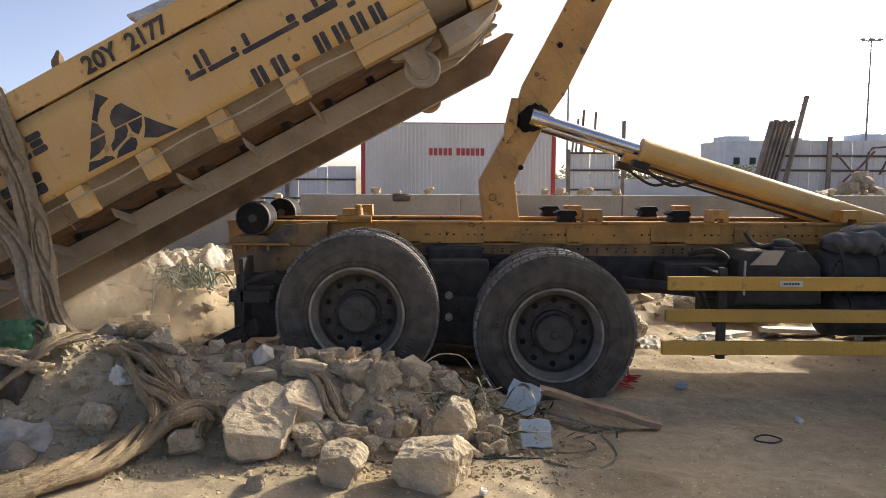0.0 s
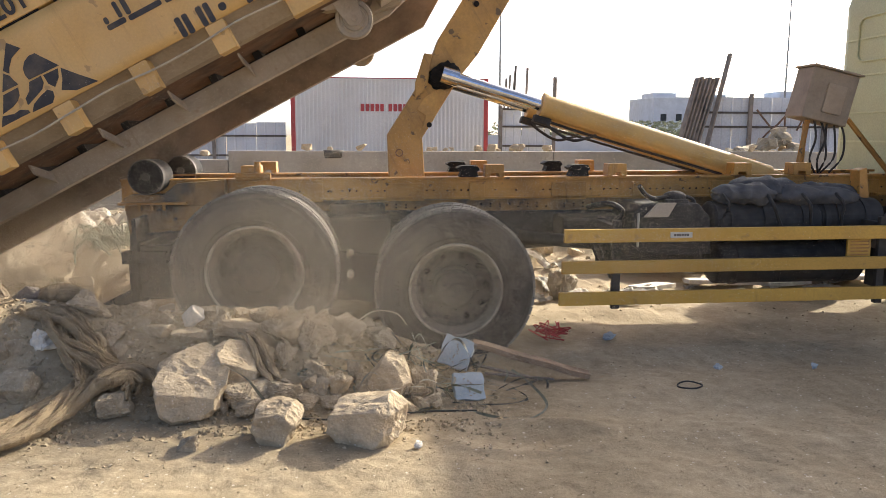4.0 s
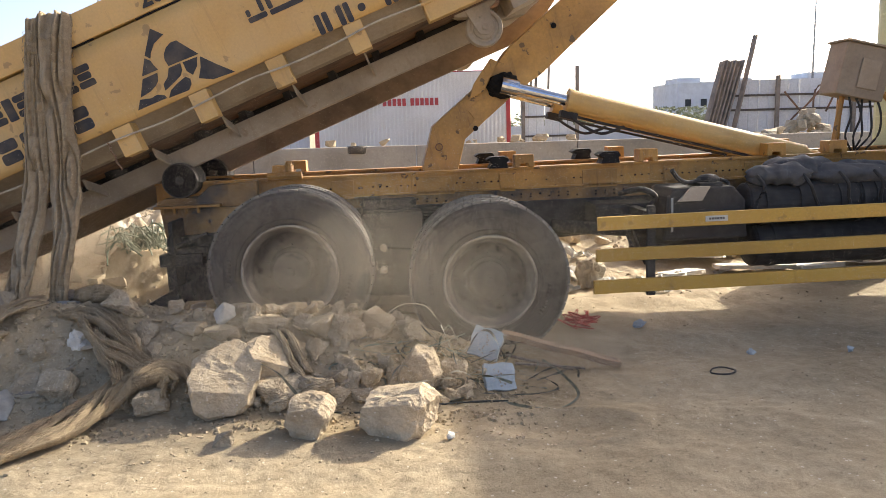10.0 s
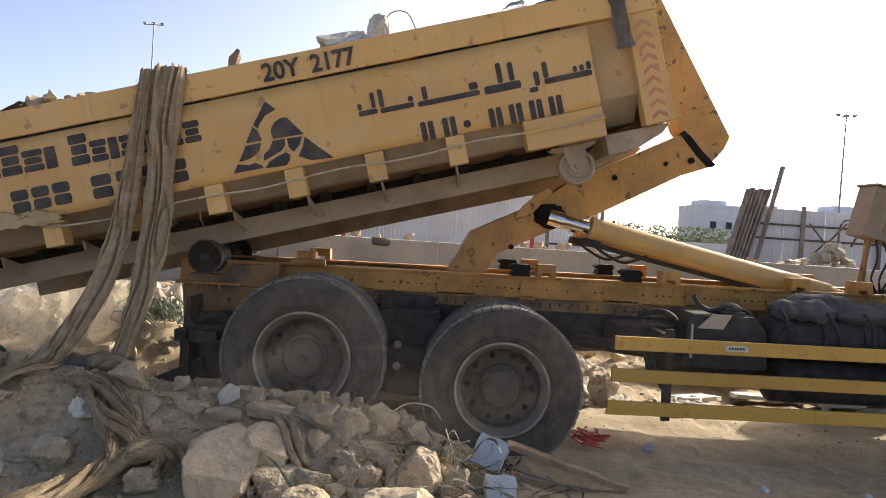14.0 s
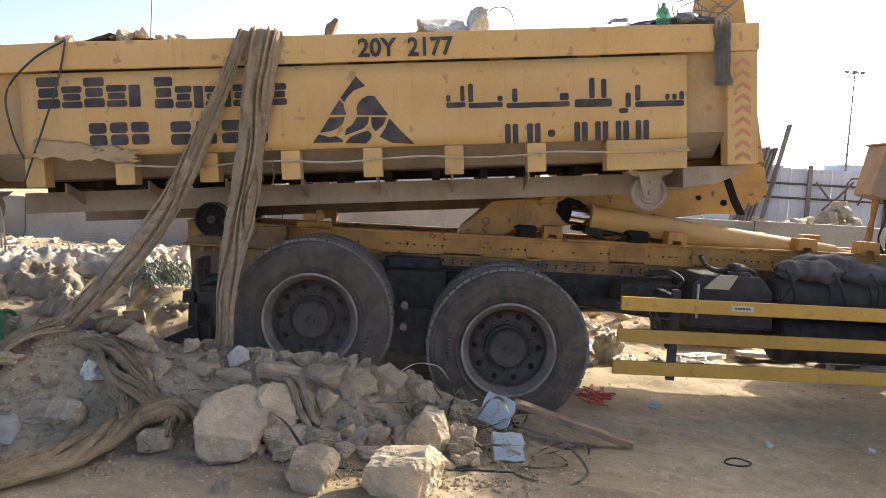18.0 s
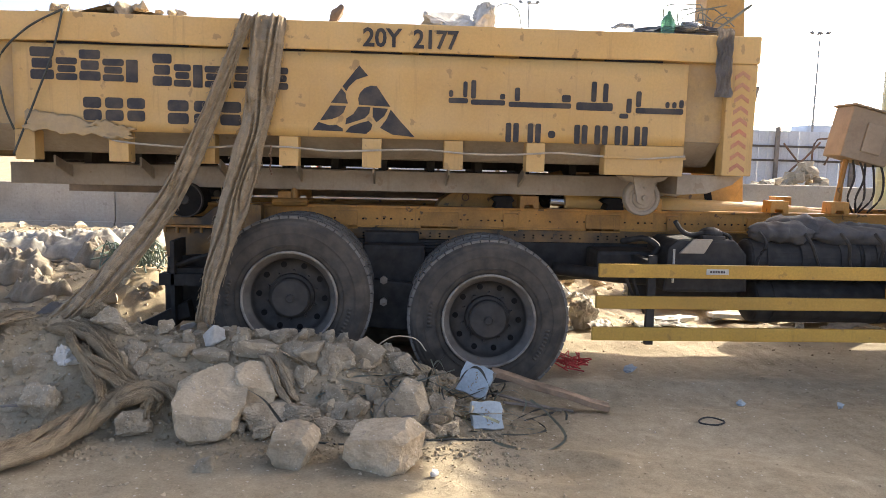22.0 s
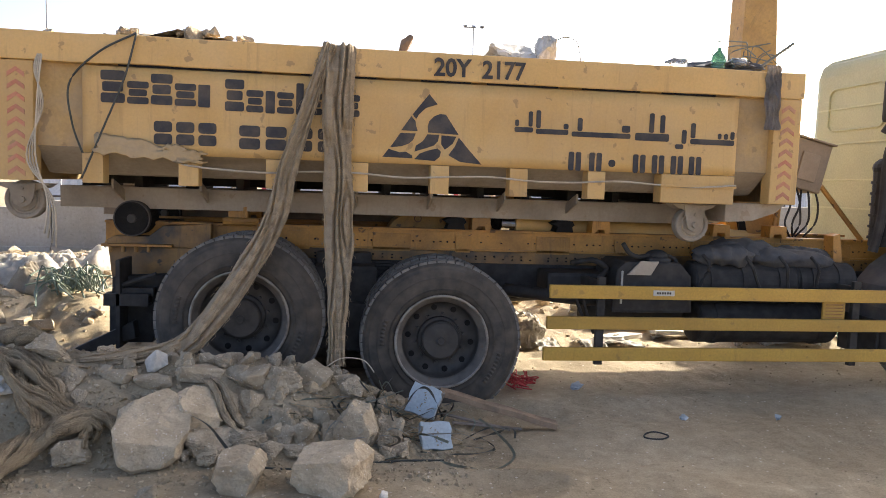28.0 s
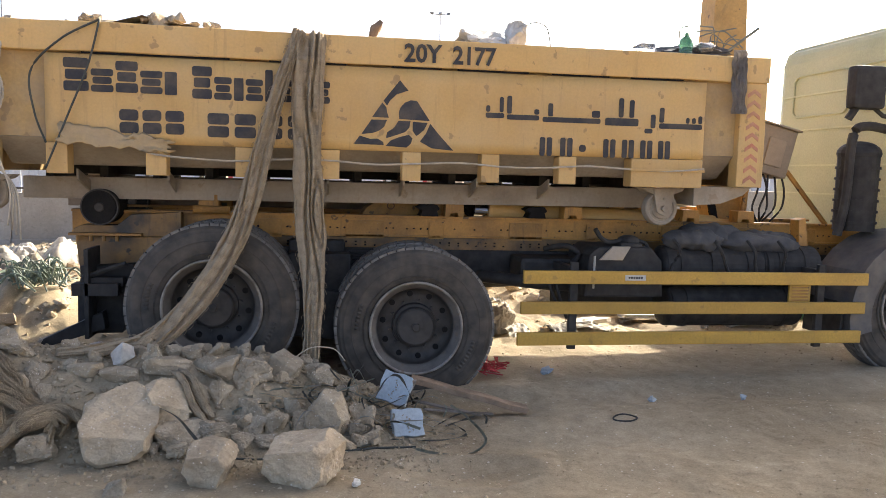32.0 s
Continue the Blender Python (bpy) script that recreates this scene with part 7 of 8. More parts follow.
for q, (x, y, rz_) in enumerate(((-2.95, 4.28, 12), (-2.78, 4.22, -16), (-2.62, 4.30, 25))):
    sheet("dark_sheet", "dark dusty crumpled sheet on the bank", [(x - 0.22, y, 0.3), (x, y + 0.02, 0.3), (x + 0.2, y - 0.02, 0.3)], 0.14, M_RUBBERSHEET, 130 + q, 0.045, fine=2, soft=True, drape=True)
for p, q in (((-2.35, 4.10, 0.13), (-1.98, 4.14, 0.14)), ((-1.92, 4.02, 0.05), (-1.70, 4.10, 0.09)), ((-1.88, 3.98, 0.03), (-1.62, 3.99, 0.04))):
    timber("thin brown stick lying in the rubble", p, q, 0.022, 0.018)
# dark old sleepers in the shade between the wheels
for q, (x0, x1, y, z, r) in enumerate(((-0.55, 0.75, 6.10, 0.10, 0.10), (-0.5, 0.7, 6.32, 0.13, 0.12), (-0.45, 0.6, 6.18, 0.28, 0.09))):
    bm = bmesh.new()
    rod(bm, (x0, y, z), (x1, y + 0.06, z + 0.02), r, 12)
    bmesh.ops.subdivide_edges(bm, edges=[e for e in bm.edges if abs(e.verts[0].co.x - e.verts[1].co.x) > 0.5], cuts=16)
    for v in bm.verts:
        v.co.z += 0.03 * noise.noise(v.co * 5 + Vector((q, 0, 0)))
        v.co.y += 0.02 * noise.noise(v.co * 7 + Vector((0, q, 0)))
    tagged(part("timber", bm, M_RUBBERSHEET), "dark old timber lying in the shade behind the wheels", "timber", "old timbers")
# whitish broken boards on the sunlit ground behind the truck
for x, y, w, d, rz_ in ((3.55, 7.35, 0.75, 0.34, -8), (4.15, 7.25, 0.5, 0.30, 14), (2.7, 7.1, 0.42, 0.28, 24), (3.1, 7.75, 0.6, 0.3, -18), (4.9, 7.4, 0.6, 0.35, 5)):
    bm = bmesh.new()
    rim = []
    for k in range(18):
        a = 6.2832 * k / 18
        m = max(abs(math.cos(a)), abs(math.sin(a)))
        rim.append((math.cos(a) / m * w / 2 + rv.uniform(-0.03, 0.03), math.sin(a) / m * d / 2 + rv.uniform(-0.02, 0.02)))
    prism(bm, rim, -0.02, 0.02, 0.003)
    bmesh.ops.triangulate(bm, faces=bm.faces[:])
    ob = part("broken_board", bm, M_PLASTER)
    ob.matrix_basis = pose(x, y, ground_z(x, y) + 0.06, 84, 0, rz_)
    tagged(ob, "whitish broken plaster board lying on sand", "board", "broken boards")
# pale block on the crest, timber block and scraps beside the rear plate
rz = random.Random(61)
for name, label, x, y, w, h, material, cat in (("concrete_block", "small whitish broken block on the bank's crest", -1.12, 4.60, 0.13, 0.13, M_PLASTER, "rock"), ("timber_block", "short brown timber block standing in the soil", -1.77, 5.20, 0.09, 0.20, M_WOOD, "timber"),
                                             ("plastic_scrap", "crumpled bluish plastic bag on the soil", -2.02, 5.95, 0.15, 0.12, M_FOAM, "litter"), ("broken_tile", "dark broken tile lying on the soil", -2.60, 5.55, 0.22, 0.12, M_DKWOOD, "tile"),
                                             ("plastic_scrap", "crumpled white plastic scrap on the bank", -1.94, 4.36, 0.10, 0.13, M_PLASTIC, "litter"), ("broken_tile", "pale broken tile in the soil", -1.75, 6.3, 0.20, 0.15, M_PLASTER, "tile")):
    ob = part(name, rock_mesh(rz, w, w * 0.7, h, 3, 4 if cat != "litter" else 9, 0.06 if cat != "litter" else 0.3), material)
    ob.matrix_basis = pose(x, y, ground_z(x, y) - 0.02, rz.uniform(-8, 8), rz.uniform(-8, 8), rz.uniform(-30, 30))
    tagged(ob, label, cat)
# red net by the second wheel
bm = bmesh.new()
for k in range(26):
    a, b = rk.uniform(1.24, 1.44), rk.uniform(5.38, 5.60)
    tube(bm, spline([(a, b, 0.03), (a + rk.uniform(-0.12, 0.12), b + rk.uniform(-0.1, 0.1), rk.uniform(0.04, 0.11)), (a + rk.uniform(-0.12, 0.12), b + rk.uniform(-0.1, 0.1), 0.03)], 8), 0.005, 4)
tagged(part("red_net", bm, M_REDNET), "bunched red plastic netting by a wheel", "netting")

def scatter(name, label, material, seed, places):
    """Uncounted angular lumps in one mesh; places gives x, y, z and a size for each."""
    rs = random.Random(seed)
    kinds = []
    for _ in range(14):
        lump = rock_mesh(rs, rs.uniform(1.0, 1.7), rs.uniform(0.8, 1.3), rs.uniform(0.5, 0.95), 1, 4)
        lump.verts.index_update()
        kinds.append(([v.co.copy() for v in lump.verts], [tuple(v.index for v in f.verts) for f in lump.faces]))
        lump.free()
    sv, sf = [], []
    for x, y, z, size in places:
        vs, fs = rs.choice(kinds)
        m = Matrix.Translation((x, y, z - size * 0.25)) @ Matrix.Rotation(rs.uniform(0, 6.28), 4, "Z") @ Matrix.Rotation(rs.uniform(-0.5, 0.5), 4, "X") @ Matrix.Scale(size, 4)
        b = len(sv)
        sv += [tuple(m @ v) for v in vs]
        sf += [tuple(b + q for q in f) for f in fs]
    sm = bpy.data.meshes.new(name)
    sm.from_pydata(sv, [], sf)
    sm.materials.append(material)
    return tagged(new(name, sm), label, "rubble", kind="stuff")


def spots(seed, n, xa, xb, ya, yb, lo, hi):
    rs = random.Random(seed)
    out = []
    for _ in range(n):
        x, y = rs.uniform(xa, xb), rs.uniform(ya, yb)
        out.append((x, y, ground_z(x, y), lo + (hi - lo) * rs.random() ** 3))
    return out


scatter("rubble_fragments", "pale broken fragments strewn over the far heap", M_STONE, 51, [p for p in spots(1, 1200, -9.0, 5.0, 6.6, 13.2, 0.025, 0.15) if p[0] < 0.8 or p[1] > 8.2])
scatter("rubble_fragments", "grey broken fragments strewn over the far heap", M_CONC, 52, [p for p in spots(2, 1000, -9.0, 5.0, 6.0, 13.2, 0.03, 0.16) if p[0] < 0.8 or p[1] > 8.6] + spots(5, 500, -5.5, -1.2, 5.4, 8.6, 0.02, 0.13))
scatter("rubble_fragments", "small broken fragments covering the bank", M_SAND, 53, [p for p in spots(3, 1100, -3.4, 0.5, 4.0, 4.85, 0.005, 0.04) if p[2] > 0.04])
scatter("rubble_fragments", "pale pebbles lying on the bank's soil", M_STONE, 57, [p for p in spots(8, 900, -3.4, 0.5, 4.0, 4.85, 0.006, 0.030) if p[2] > 0.04])
scatter("rubble_fragments", "pale pebbles lying on the sand beside the truck", M_STONE, 58, spots(9, 420, 0.4, 4.0, 2.9, 5.6, 0.003, 0.014))
scatter("rubble_fragments", "sandy chips strewn before the bank", M_STONE, 55, spots(6, 900, -2.6, 0.9, 3.3, 4.2, 0.004, 0.018))
scatter("rubble_fragments", "clods and chips of soil beside the truck", M_SAND, 54, spots(4, 140, 0.6, 4.5, 3.0, 5.3, 0.003, 0.010))

# ---- heaps behind: sacks, cables, broken blocks ----
for k in range(60):
    x, y = rk.uniform(-8.5, 4.5), rk.uniform(7.4, 13.0)
    s = rk.uniform(0.10, 0.42) * (0.5 if x < -1.4 and y > 8 else 1.0)
    rock("stone", "broken block on the heap behind the truck", x, y, ground_z(x, y), s * 1.3, s * rk.uniform(0.5, 0.9), M_CONC if rk.random() < 0.5 else M_STONE, sub=2, group="far rubble lumps")
for k in range(34):
    x, y = rk.uniform(-7.5, 4.5), rk.uniform(8.2, 12.4)
    s = rk.uniform(0.25, 0.6) * (0.45 if x < -1.4 else 1.0)
    ob = part("sack", rock_mesh(rk, s * 1.4, s, s * 0.55, 3, 10, 0.22), M_PLASTIC, smooth=False)
    ob.matrix_basis = pose(x, y, ground_z(x, y) - 0.04, rk.uniform(-12, 12), rk.uniform(-12, 12), rk.uniform(0, 180))
    tagged(ob, "crumpled pale sack on the far heap", "sack", "sacks on the heap")
bm = bmesh.new()
for k in range(64):
    a = rk.uniform(0, 6.28)
    r = rk.uniform(0.10, 0.27)
    cx, cy = -2.50 + rk.gauss(0, 0.12), 7.3 + rk.gauss(0, 0.10)
    h = 0.47
    tube(bm, spline([(cx, cy, h), (cx + 0.5 * r * math.cos(a), cy + 0.5 * r * math.sin(a), h + rk.uniform(0.06, 0.24)), (cx + r * math.cos(a), cy + r * math.sin(a), h + rk.uniform(0.0, 0.20)), (cx + 1.3 * r * math.cos(a + 0.5), cy + 1.3 * r * math.sin(a + 0.5), h + rk.uniform(-0.08, 0.14))], 12), 0.008, 5)
tagged(part("cable_bundle", bm, M_GREENWIRE), "tangled bundle of dark green cable on the heap", "cable", kind="stuff")
timber("pale broken lath on the heap", (-4.0, 8.0, 0.35), (-2.6, 7.9, 0.42), 0.06)
# heap by the far fence
bm = rock_mesh(random.Random(8), 2.6, 1.8, 0.95, 4, 4, 0.25)
heap = part("rubble_heap", bm, M_CONC)
heap.matrix_basis = pose(9.5, 17.7, 0.42)
tagged(heap, "grey heap of broken concrete before the fence", "rubble heap", kind="stuff")
hv, hf = [], []
for k in range(110):
    a = rk.uniform(0, 6.28)
    r = rk.uniform(0, 1.25)
    w = rk.uniform(0.06, 0.26)
    c = Vector((9.5 + r * math.cos(a), 17.3 + 0.6 * r * math.sin(a), 0.40 + 1.15 * max(0, 1 - r / 1.25)))
    lump = rock_mesh(rk, w * 1.4, w, w, 1)
    b = len(hv)
    lump.verts.index_update()
    turn = Matrix.Rotation(rk.uniform(0, 6.28), 3, "Z")
    hv += [tuple(c + turn @ v.co) for v in lump.verts]
    hf += [tuple(b + v.index for v in f.verts) for f in lump.faces]
    lump.free()
hm = bpy.data.meshes.new("rubble_blocks")
hm.from_pydata(hv, [], hf)
hm.materials.append(M_CONC)
tagged(new("rubble_blocks", hm), "grey broken blocks piled on the far heap", "rubble", kind="stuff")
bm = bmesh.new()
bmesh.ops.create_grid(bm, x_segments=60, y_segments=10, size=0.5)
for v in bm.verts:
    u, w = v.co.x + 0.5, v.co.y + 0.5
    v.co = Vector((6.6 + 7.4 * u, 14.9 + 1.0 * w, 0.05 + (0.75 + 0.45 * math.sin(u * 3.0)) * math.sin(math.pi * min(w * 1.3, 1)) ** 0.7 + 0.10 * noise.noise(Vector((u * 14, w * 4, 0)))))
bmesh.ops.solidify(bm, geom=bm.faces[:], thickness=0.01)
tagged(part("black_tarpaulin", bm, M_TARP, smooth=True), "long black tarpaulin bundle on the ground", "tarpaulin")
# old tyre and bits on the yard wall
bm = bmesh.new()
lathe(bm, [(0.10, 0), (0.13, -0.01), (0.18, -0.01), (0.20, 0.03), (0.20, 0.10), (0.18, 0.13), (0.13, 0.13), (0.10, 0.12), (0.10, 0)], 28)
ob = part("old_tyre", bm, M_TYRE, smooth=True)
ob.matrix_basis = pose(-0.79, WALL_Y + 0.11, 1.245, -90, 0, 20)
tagged(ob, "small old black tyre lying on the yard wall", "tyre")
for k in range(26):
    x = rk.uniform(0.9, 3.2) if k < 16 else rk.uniform(-6, 8)
    s = rk.uniform(0.08, 0.22)
    rock("stone", "pale rubble piece lying on the yard wall", x, WALL_Y - 0.02, 0.97 + 0.28 * ramp01((x + 5.8) / 4.6), s, s * 0.6, M_STONE, 0.6, sub=1, group="rubble on the wall", sink=0.02)

# ---- the load in the skip ----
RIDERS = []


def rides(ob, x, y, z, rx=0, ry=0, rz=0):
    RIDERS.append((ob, pose(x, y, z, rx, ry, rz)))
    return ob


bm = bmesh.new()
bmesh.ops.create_grid(bm, x_segments=150, y_segments=60, size=0.5)
for v in bm.verts:
    u, w = v.co.x + 0.5, v.co.y + 0.5
    x, y = X0 + 0.08 + (X1 - X0 - 0.16) * u, 0.14 + (WID - 0.28) * w
    h = 1.36 + 0.10 * math.sin(math.pi * w) + 0.10 * math.exp(-((x + 1.5) / 0.55) ** 2) + 0.09 * noise.noise(Vector((x * 1.2, y * 1.4, 2))) + 0.05 * noise.noise(Vector((x * 5, y * 5, 4))) + 0.02 * noise.noise(Vector((x * 15, y * 15, 4)))
    v.co = Vector((x, y, h))
rides(tagged(part("rubble_load", bm, M_CONC), "broken rubble filling the skip to its rim", "rubble", kind="stuff"), 0, 0, 0)
for k in range(60):
    x, y = rk.uniform(-2.35, 2.7), rk.uniform(0.12, 0.7)
    if not (x < -0.9 or 0.6 < x < 1.2 or x > 2.2 or rk.random() < 0.25):
        continue
    s = rk.uniform(0.02, 0.06)
    ob = part("stone", rock_mesh(rk, s * 1.4, s * 1.2, s, 2), M_STONE if rk.random() < 0.5 else M_CONC)
    rides(tagged(ob, "small broken stone on the load", "rock", "stones on the load"), x, y, 1.39, 0, 0, rk.uniform(0, 180))
for k in range(34):
    x, y = rk.gauss(-1.5, 0.32), rk.uniform(0.10, 0.55)
    s = rk.uniform(0.025, 0.075)
    ob = part("stone", rock_mesh(rk, s * 1.5, s * 1.2, s, 2), M_STONE if rk.random() < 0.6 else M_CONC)
    rides(tagged(ob, "small broken stone on the load", "rock", "stones on the load"), x, y, 1.42 + 0.05 * math.exp(-((x + 1.5) / 0.4) ** 2), rk.uniform(-20, 20), rk.uniform(-20, 20), rk.uniform(0, 180))
ob = part("timber_stub", rock_mesh(rk, 0.09, 0.07, 0.16, 2, 5, 0.12), M_WOOD)
rides(tagged(ob, "upright broken timber stub on the load", "timber"), -0.02, 0.10, 1.40, 0, 12, 20)
ob = part("stone", rock_mesh(rk, 0.14, 0.1, 0.10, 2), M_CONC)
rides(tagged(ob, "broken stone on the load", "rock", "stones on the load"), -1.42, 0.16, 1.42, 0, 15, 30)
ob = part("plastic_sack", rock_mesh(rk, 0.42, 0.26, 0.16, 3, 9, 0.25), M_PLASTIC)
rides(tagged(ob, "crumpled pale sack lying on the load", "sack"), 0.78, 0.20, 1.39, 0, -6, 10)
ob = part("plastic_sack", rock_mesh(rk, 0.16, 0.16, 0.22, 3, 9, 0.25), M_PLASTIC)
rides(tagged(ob, "knotted top of a pale sack on the load", "sack"), 0.98, 0.18, 1.40, 0, 10, 10)
bm = bmesh.new()
tube(bm, spline([(1.0, 0.2, 1.48), (1.10, 0.18, 1.60), (1.22, 0.18, 1.58), (1.26, 0.18, 1.42)], 16), 0.004, 5)
rides(tagged(part("wire_loop", bm, M_CABLE), "thin wire loop sticking out of the load", "wire"), 0, 0, 0)
bm = bmesh.new()
lathe(bm, [(0.0001, 0), (0.045, 0.0), (0.05, 0.02), (0.047, 0.05), (0.05, 0.08), (0.05, 0.11), (0.033, 0.14), (0.016, 0.155), (0.016, 0.175), (0.0001, 0.176)], 20)
rides(tagged(part("bottle", bm, M_BOTTLE, smooth=True), "green plastic bottle on the load", "bottle"), 2.25, 0.10, 1.41, 86, 5, 0)
for x, y, z, rx, rz in ((2.36, 0.10, 1.48, 8, -70), (2.02, 0.10, 1.455, 6, 60)):
    bm = bmesh.new()
    lathe(bm, [(0.0001, 0), (0.036, 0.0), (0.04, 0.015), (0.037, 0.06), (0.04, 0.10), (0.026, 0.13), (0.013, 0.145), (0.013, 0.16), (0.0001, 0.161)], 20)
    rides(tagged(part("bottle", bm, M_CLEAR, smooth=True), "clear empty plastic bottle lying on the load", "bottle"), x, y, z, rx, 0, rz)
ob = part("rag_heap", rock_mesh(rk, 0.75, 0.4, 0.14, 3, 8, 0.3), M_TARP)
rides(tagged(ob, "dark heap of rags and plastic on the load", "rags"), 2.35, 0.28, 1.39, 0, 0, 4)
for k in range(9):
    a = rk.uniform(2.3, 2.65)
    bm = bmesh.new()
    tube(bm, spline([(a, 0.25, 1.42), (a + rk.uniform(-0.1, 0.1), 0.22, 1.52 + rk.uniform(0, 0.14)), (a + rk.uniform(-0.2, 0.25), 0.2, 1.5 + rk.uniform(0, 0.2))], 10), 0.005, 5)
    rides(tagged(part("bent_wire", bm, M_CABLE), "bent dark wire sticking out of the load", "wire", "wires in the load"), 0, 0, 0)
bm = bmesh.new()
tube(bm, [(2.55, 0.2, 1.42), (2.86, 0.16, 1.66)], 0.011, 6)
rides(tagged(part("steel_rod", bm, M_CABLE), "dark steel rod sticking out of the load", "rod"), 0, 0, 0)
for pts in ([(-1.73, -0.03, 1.43), (-1.95, -0.05, 1.30), (-2.13, -0.05, 1.10), (-2.12, -0.04, 0.85), (-2.06, -0.03, 0.66)], [(-1.73, -0.03, 1.43), (-1.80, -0.04, 1.15), (-1.92, -0.04, 0.85), (-2.06, -0.05, 0.50)]):
    bm = bmesh.new()
    tube(bm, spline(pts, 30), 0.007, 6)
    rides(tagged(part("green_cable", bm, M_DARKWIRE, smooth=True), "dark cable hanging over the skip's rim", "cable", "hanging cables"), 0, 0, 0)
for k in range(4):
    bm = bmesh.new()
    o = 0.012 * k
    tube(bm, spline([(-2.30 + o, 0.05, 1.44), (-2.31 - o, -0.03, 1.20), (-2.33 + o, -0.04, 0.95), (-2.34 - 1.5 * o, -0.04, 0.62), (-2.27 + o, -0.05, 0.36), (-2.29 + 2 * o, -0.05, 0.14 - 0.03 * k)], 30), 0.006, 5)
    rides(tagged(part("pale_cord", bm, M_ROPE, smooth=True), "frayed pale cord hanging at the skip's rear corner", "cord", "hanging cords"), 0, 0, 0)
ob = sheet("dark_rag", "thin grey dusty rag hanging over the skip's front corner", [(2.61, -0.020, 1.46), (2.61, -0.035, 1.33), (2.60, -0.05, 1.18), (2.60, -0.065, 1.00)], 0.11, M_RAG, 78, 0.014, "rag", 2)
ob["group"] = ""
rides(ob, 0, 0, 0)


# ---- gathered netting straps hanging from the skip, in rigid pieces ----
STRAPS = {"a": {}, "b": {}}


def strap_at(which, t, pts):
    STRAPS[which][t] = pts


strap_at("a", 0.0, [(-3.22, 2.0), (-3.09, 1.44), (-2.81, 1.0), (-2.62, 0.61), (-2.4, 0.38)])
strap_at("a", 9.0, [(-2.41, 2.19), (-2.43, 1.53), (-2.45, 0.99), (-2.42, 0.64), (-2.44, 0.42)])
strap_at("a", 11.5, [(-2.16, 2.34), (-2.19, 1.85), (-2.25, 1.28), (-2.3, 0.91), (-2.39, 0.56), (-2.5, 0.42), (-2.62, 0.36)])
strap_at("a", 14.0, [(-1.9, 2.43), (-1.94, 1.83), (-2.01, 1.34), (-2.1, 0.93), (-2.25, 0.61), (-2.45, 0.42)])
strap_at("a", 16.5, [(-1.5, 2.50), (-1.6, 2.14), (-1.71, 1.64), (-1.86, 1.26), (-2.03, 0.89), (-2.29, 0.5)])
strap_at("a", 19.0, [(-1.09, 2.43), (-1.25, 2.0), (-1.46, 1.62), (-1.7, 1.2), (-1.96, 0.82), (-2.32, 0.46), (-2.48, 0.38)])
strap_at("a", 21.0, [(-1.04, 2.42), (-1.22, 1.88), (-1.41, 1.43), (-1.63, 1.06), (-1.9, 0.69), (-2.18, 0.44), (-2.38, 0.38)])
strap_at("a", 22.5, [(-1.0, 2.41), (-1.20, 1.88), (-1.40, 1.43), (-1.62, 1.06), (-1.88, 0.69), (-2.15, 0.44), (-2.35, 0.38)])
strap_at("a", 24.0, [(-0.56, 2.41), (-0.67, 2.13), (-0.81, 1.77), (-0.96, 1.41), (-1.12, 1.04), (-1.32, 0.75), (-1.52, 0.57), (-1.78, 0.45)])
strap_at("a", 25.0, [(-0.33, 2.40), (-0.48, 1.92), (-0.65, 1.51), (-0.89, 1.11), (-1.15, 0.71), (-1.4, 0.46), (-1.73, 0.40)])
strap_at("a", 28.0, [(-0.13, 2.41), (-0.27, 1.97), (-0.39, 1.6), (-0.46, 1.3), (-0.63, 0.97), (-0.83, 0.66), (-1.03, 0.46), (-1.32, 0.42), (-1.56, 0.40)])
strap_at("a", 32.0, [(-0.10, 2.41), (-0.22, 2.06), (-0.32, 1.7), (-0.43, 1.3), (-0.57, 0.97), (-0.77, 0.66), (-1.0, 0.46), (-1.22, 0.42), (-1.48, 0.40)])
strap_at("b", 0.0, [(-3.05, 2.07), (-2.9, 1.7), (-2.78, 1.26), (-2.68, 0.89), (-2.52, 0.58), (-2.33, 0.42)])
strap_at("b", 9.0, [(-2.29, 2.23), (-2.32, 1.7), (-2.29, 1.24), (-2.24, 0.89), (-2.26, 0.48)])
strap_at("b", 11.5, [(-2.01, 2.38), (-2.02, 1.85), (-2.03, 1.47), (-2.09, 0.92), (-2.14, 0.58), (-2.15, 0.50)])
strap_at("b", 14.0, [(-1.75, 2.47), (-1.77, 1.84), (-1.78, 1.39), (-1.82, 0.87), (-1.88, 0.61), (-1.91, 0.54)])
strap_at("b", 16.5, [(-1.37, 2.53), (-1.38, 1.89), (-1.39, 1.4), (-1.39, 0.95), (-1.31, 0.59), (-1.29, 0.43)])
strap_at("b", 19.0, [(-0.94, 2.45), (-1.01, 2.01), (-1.08, 1.59), (-1.15, 1.18), (-1.23, 0.78), (-1.26, 0.48)])
strap_at("b", 21.0, [(-0.89, 2.43), (-0.94, 1.89), (-1.04, 1.45), (-1.13, 1.04), (-1.19, 0.72), (-1.23, 0.49)])
strap_at("b", 22.5, [(-0.86, 2.42), (-0.92, 1.89), (-1.03, 1.45), (-1.13, 1.04), (-1.20, 0.72), (-1.24, 0.49)])
strap_at("b", 24.0, [(-0.45, 2.41), (-0.56, 2.13), (-0.7, 1.77), (-0.85, 1.41), (-1.01, 1.04), (-1.21, 0.75), (-1.41, 0.57)])
strap_at("b", 25.0, [(-0.22, 2.40), (-0.39, 1.86), (-0.56, 1.46), (-0.80, 1.05), (-1.04, 0.69), (-1.28, 0.48), (-1.60, 0.41)])
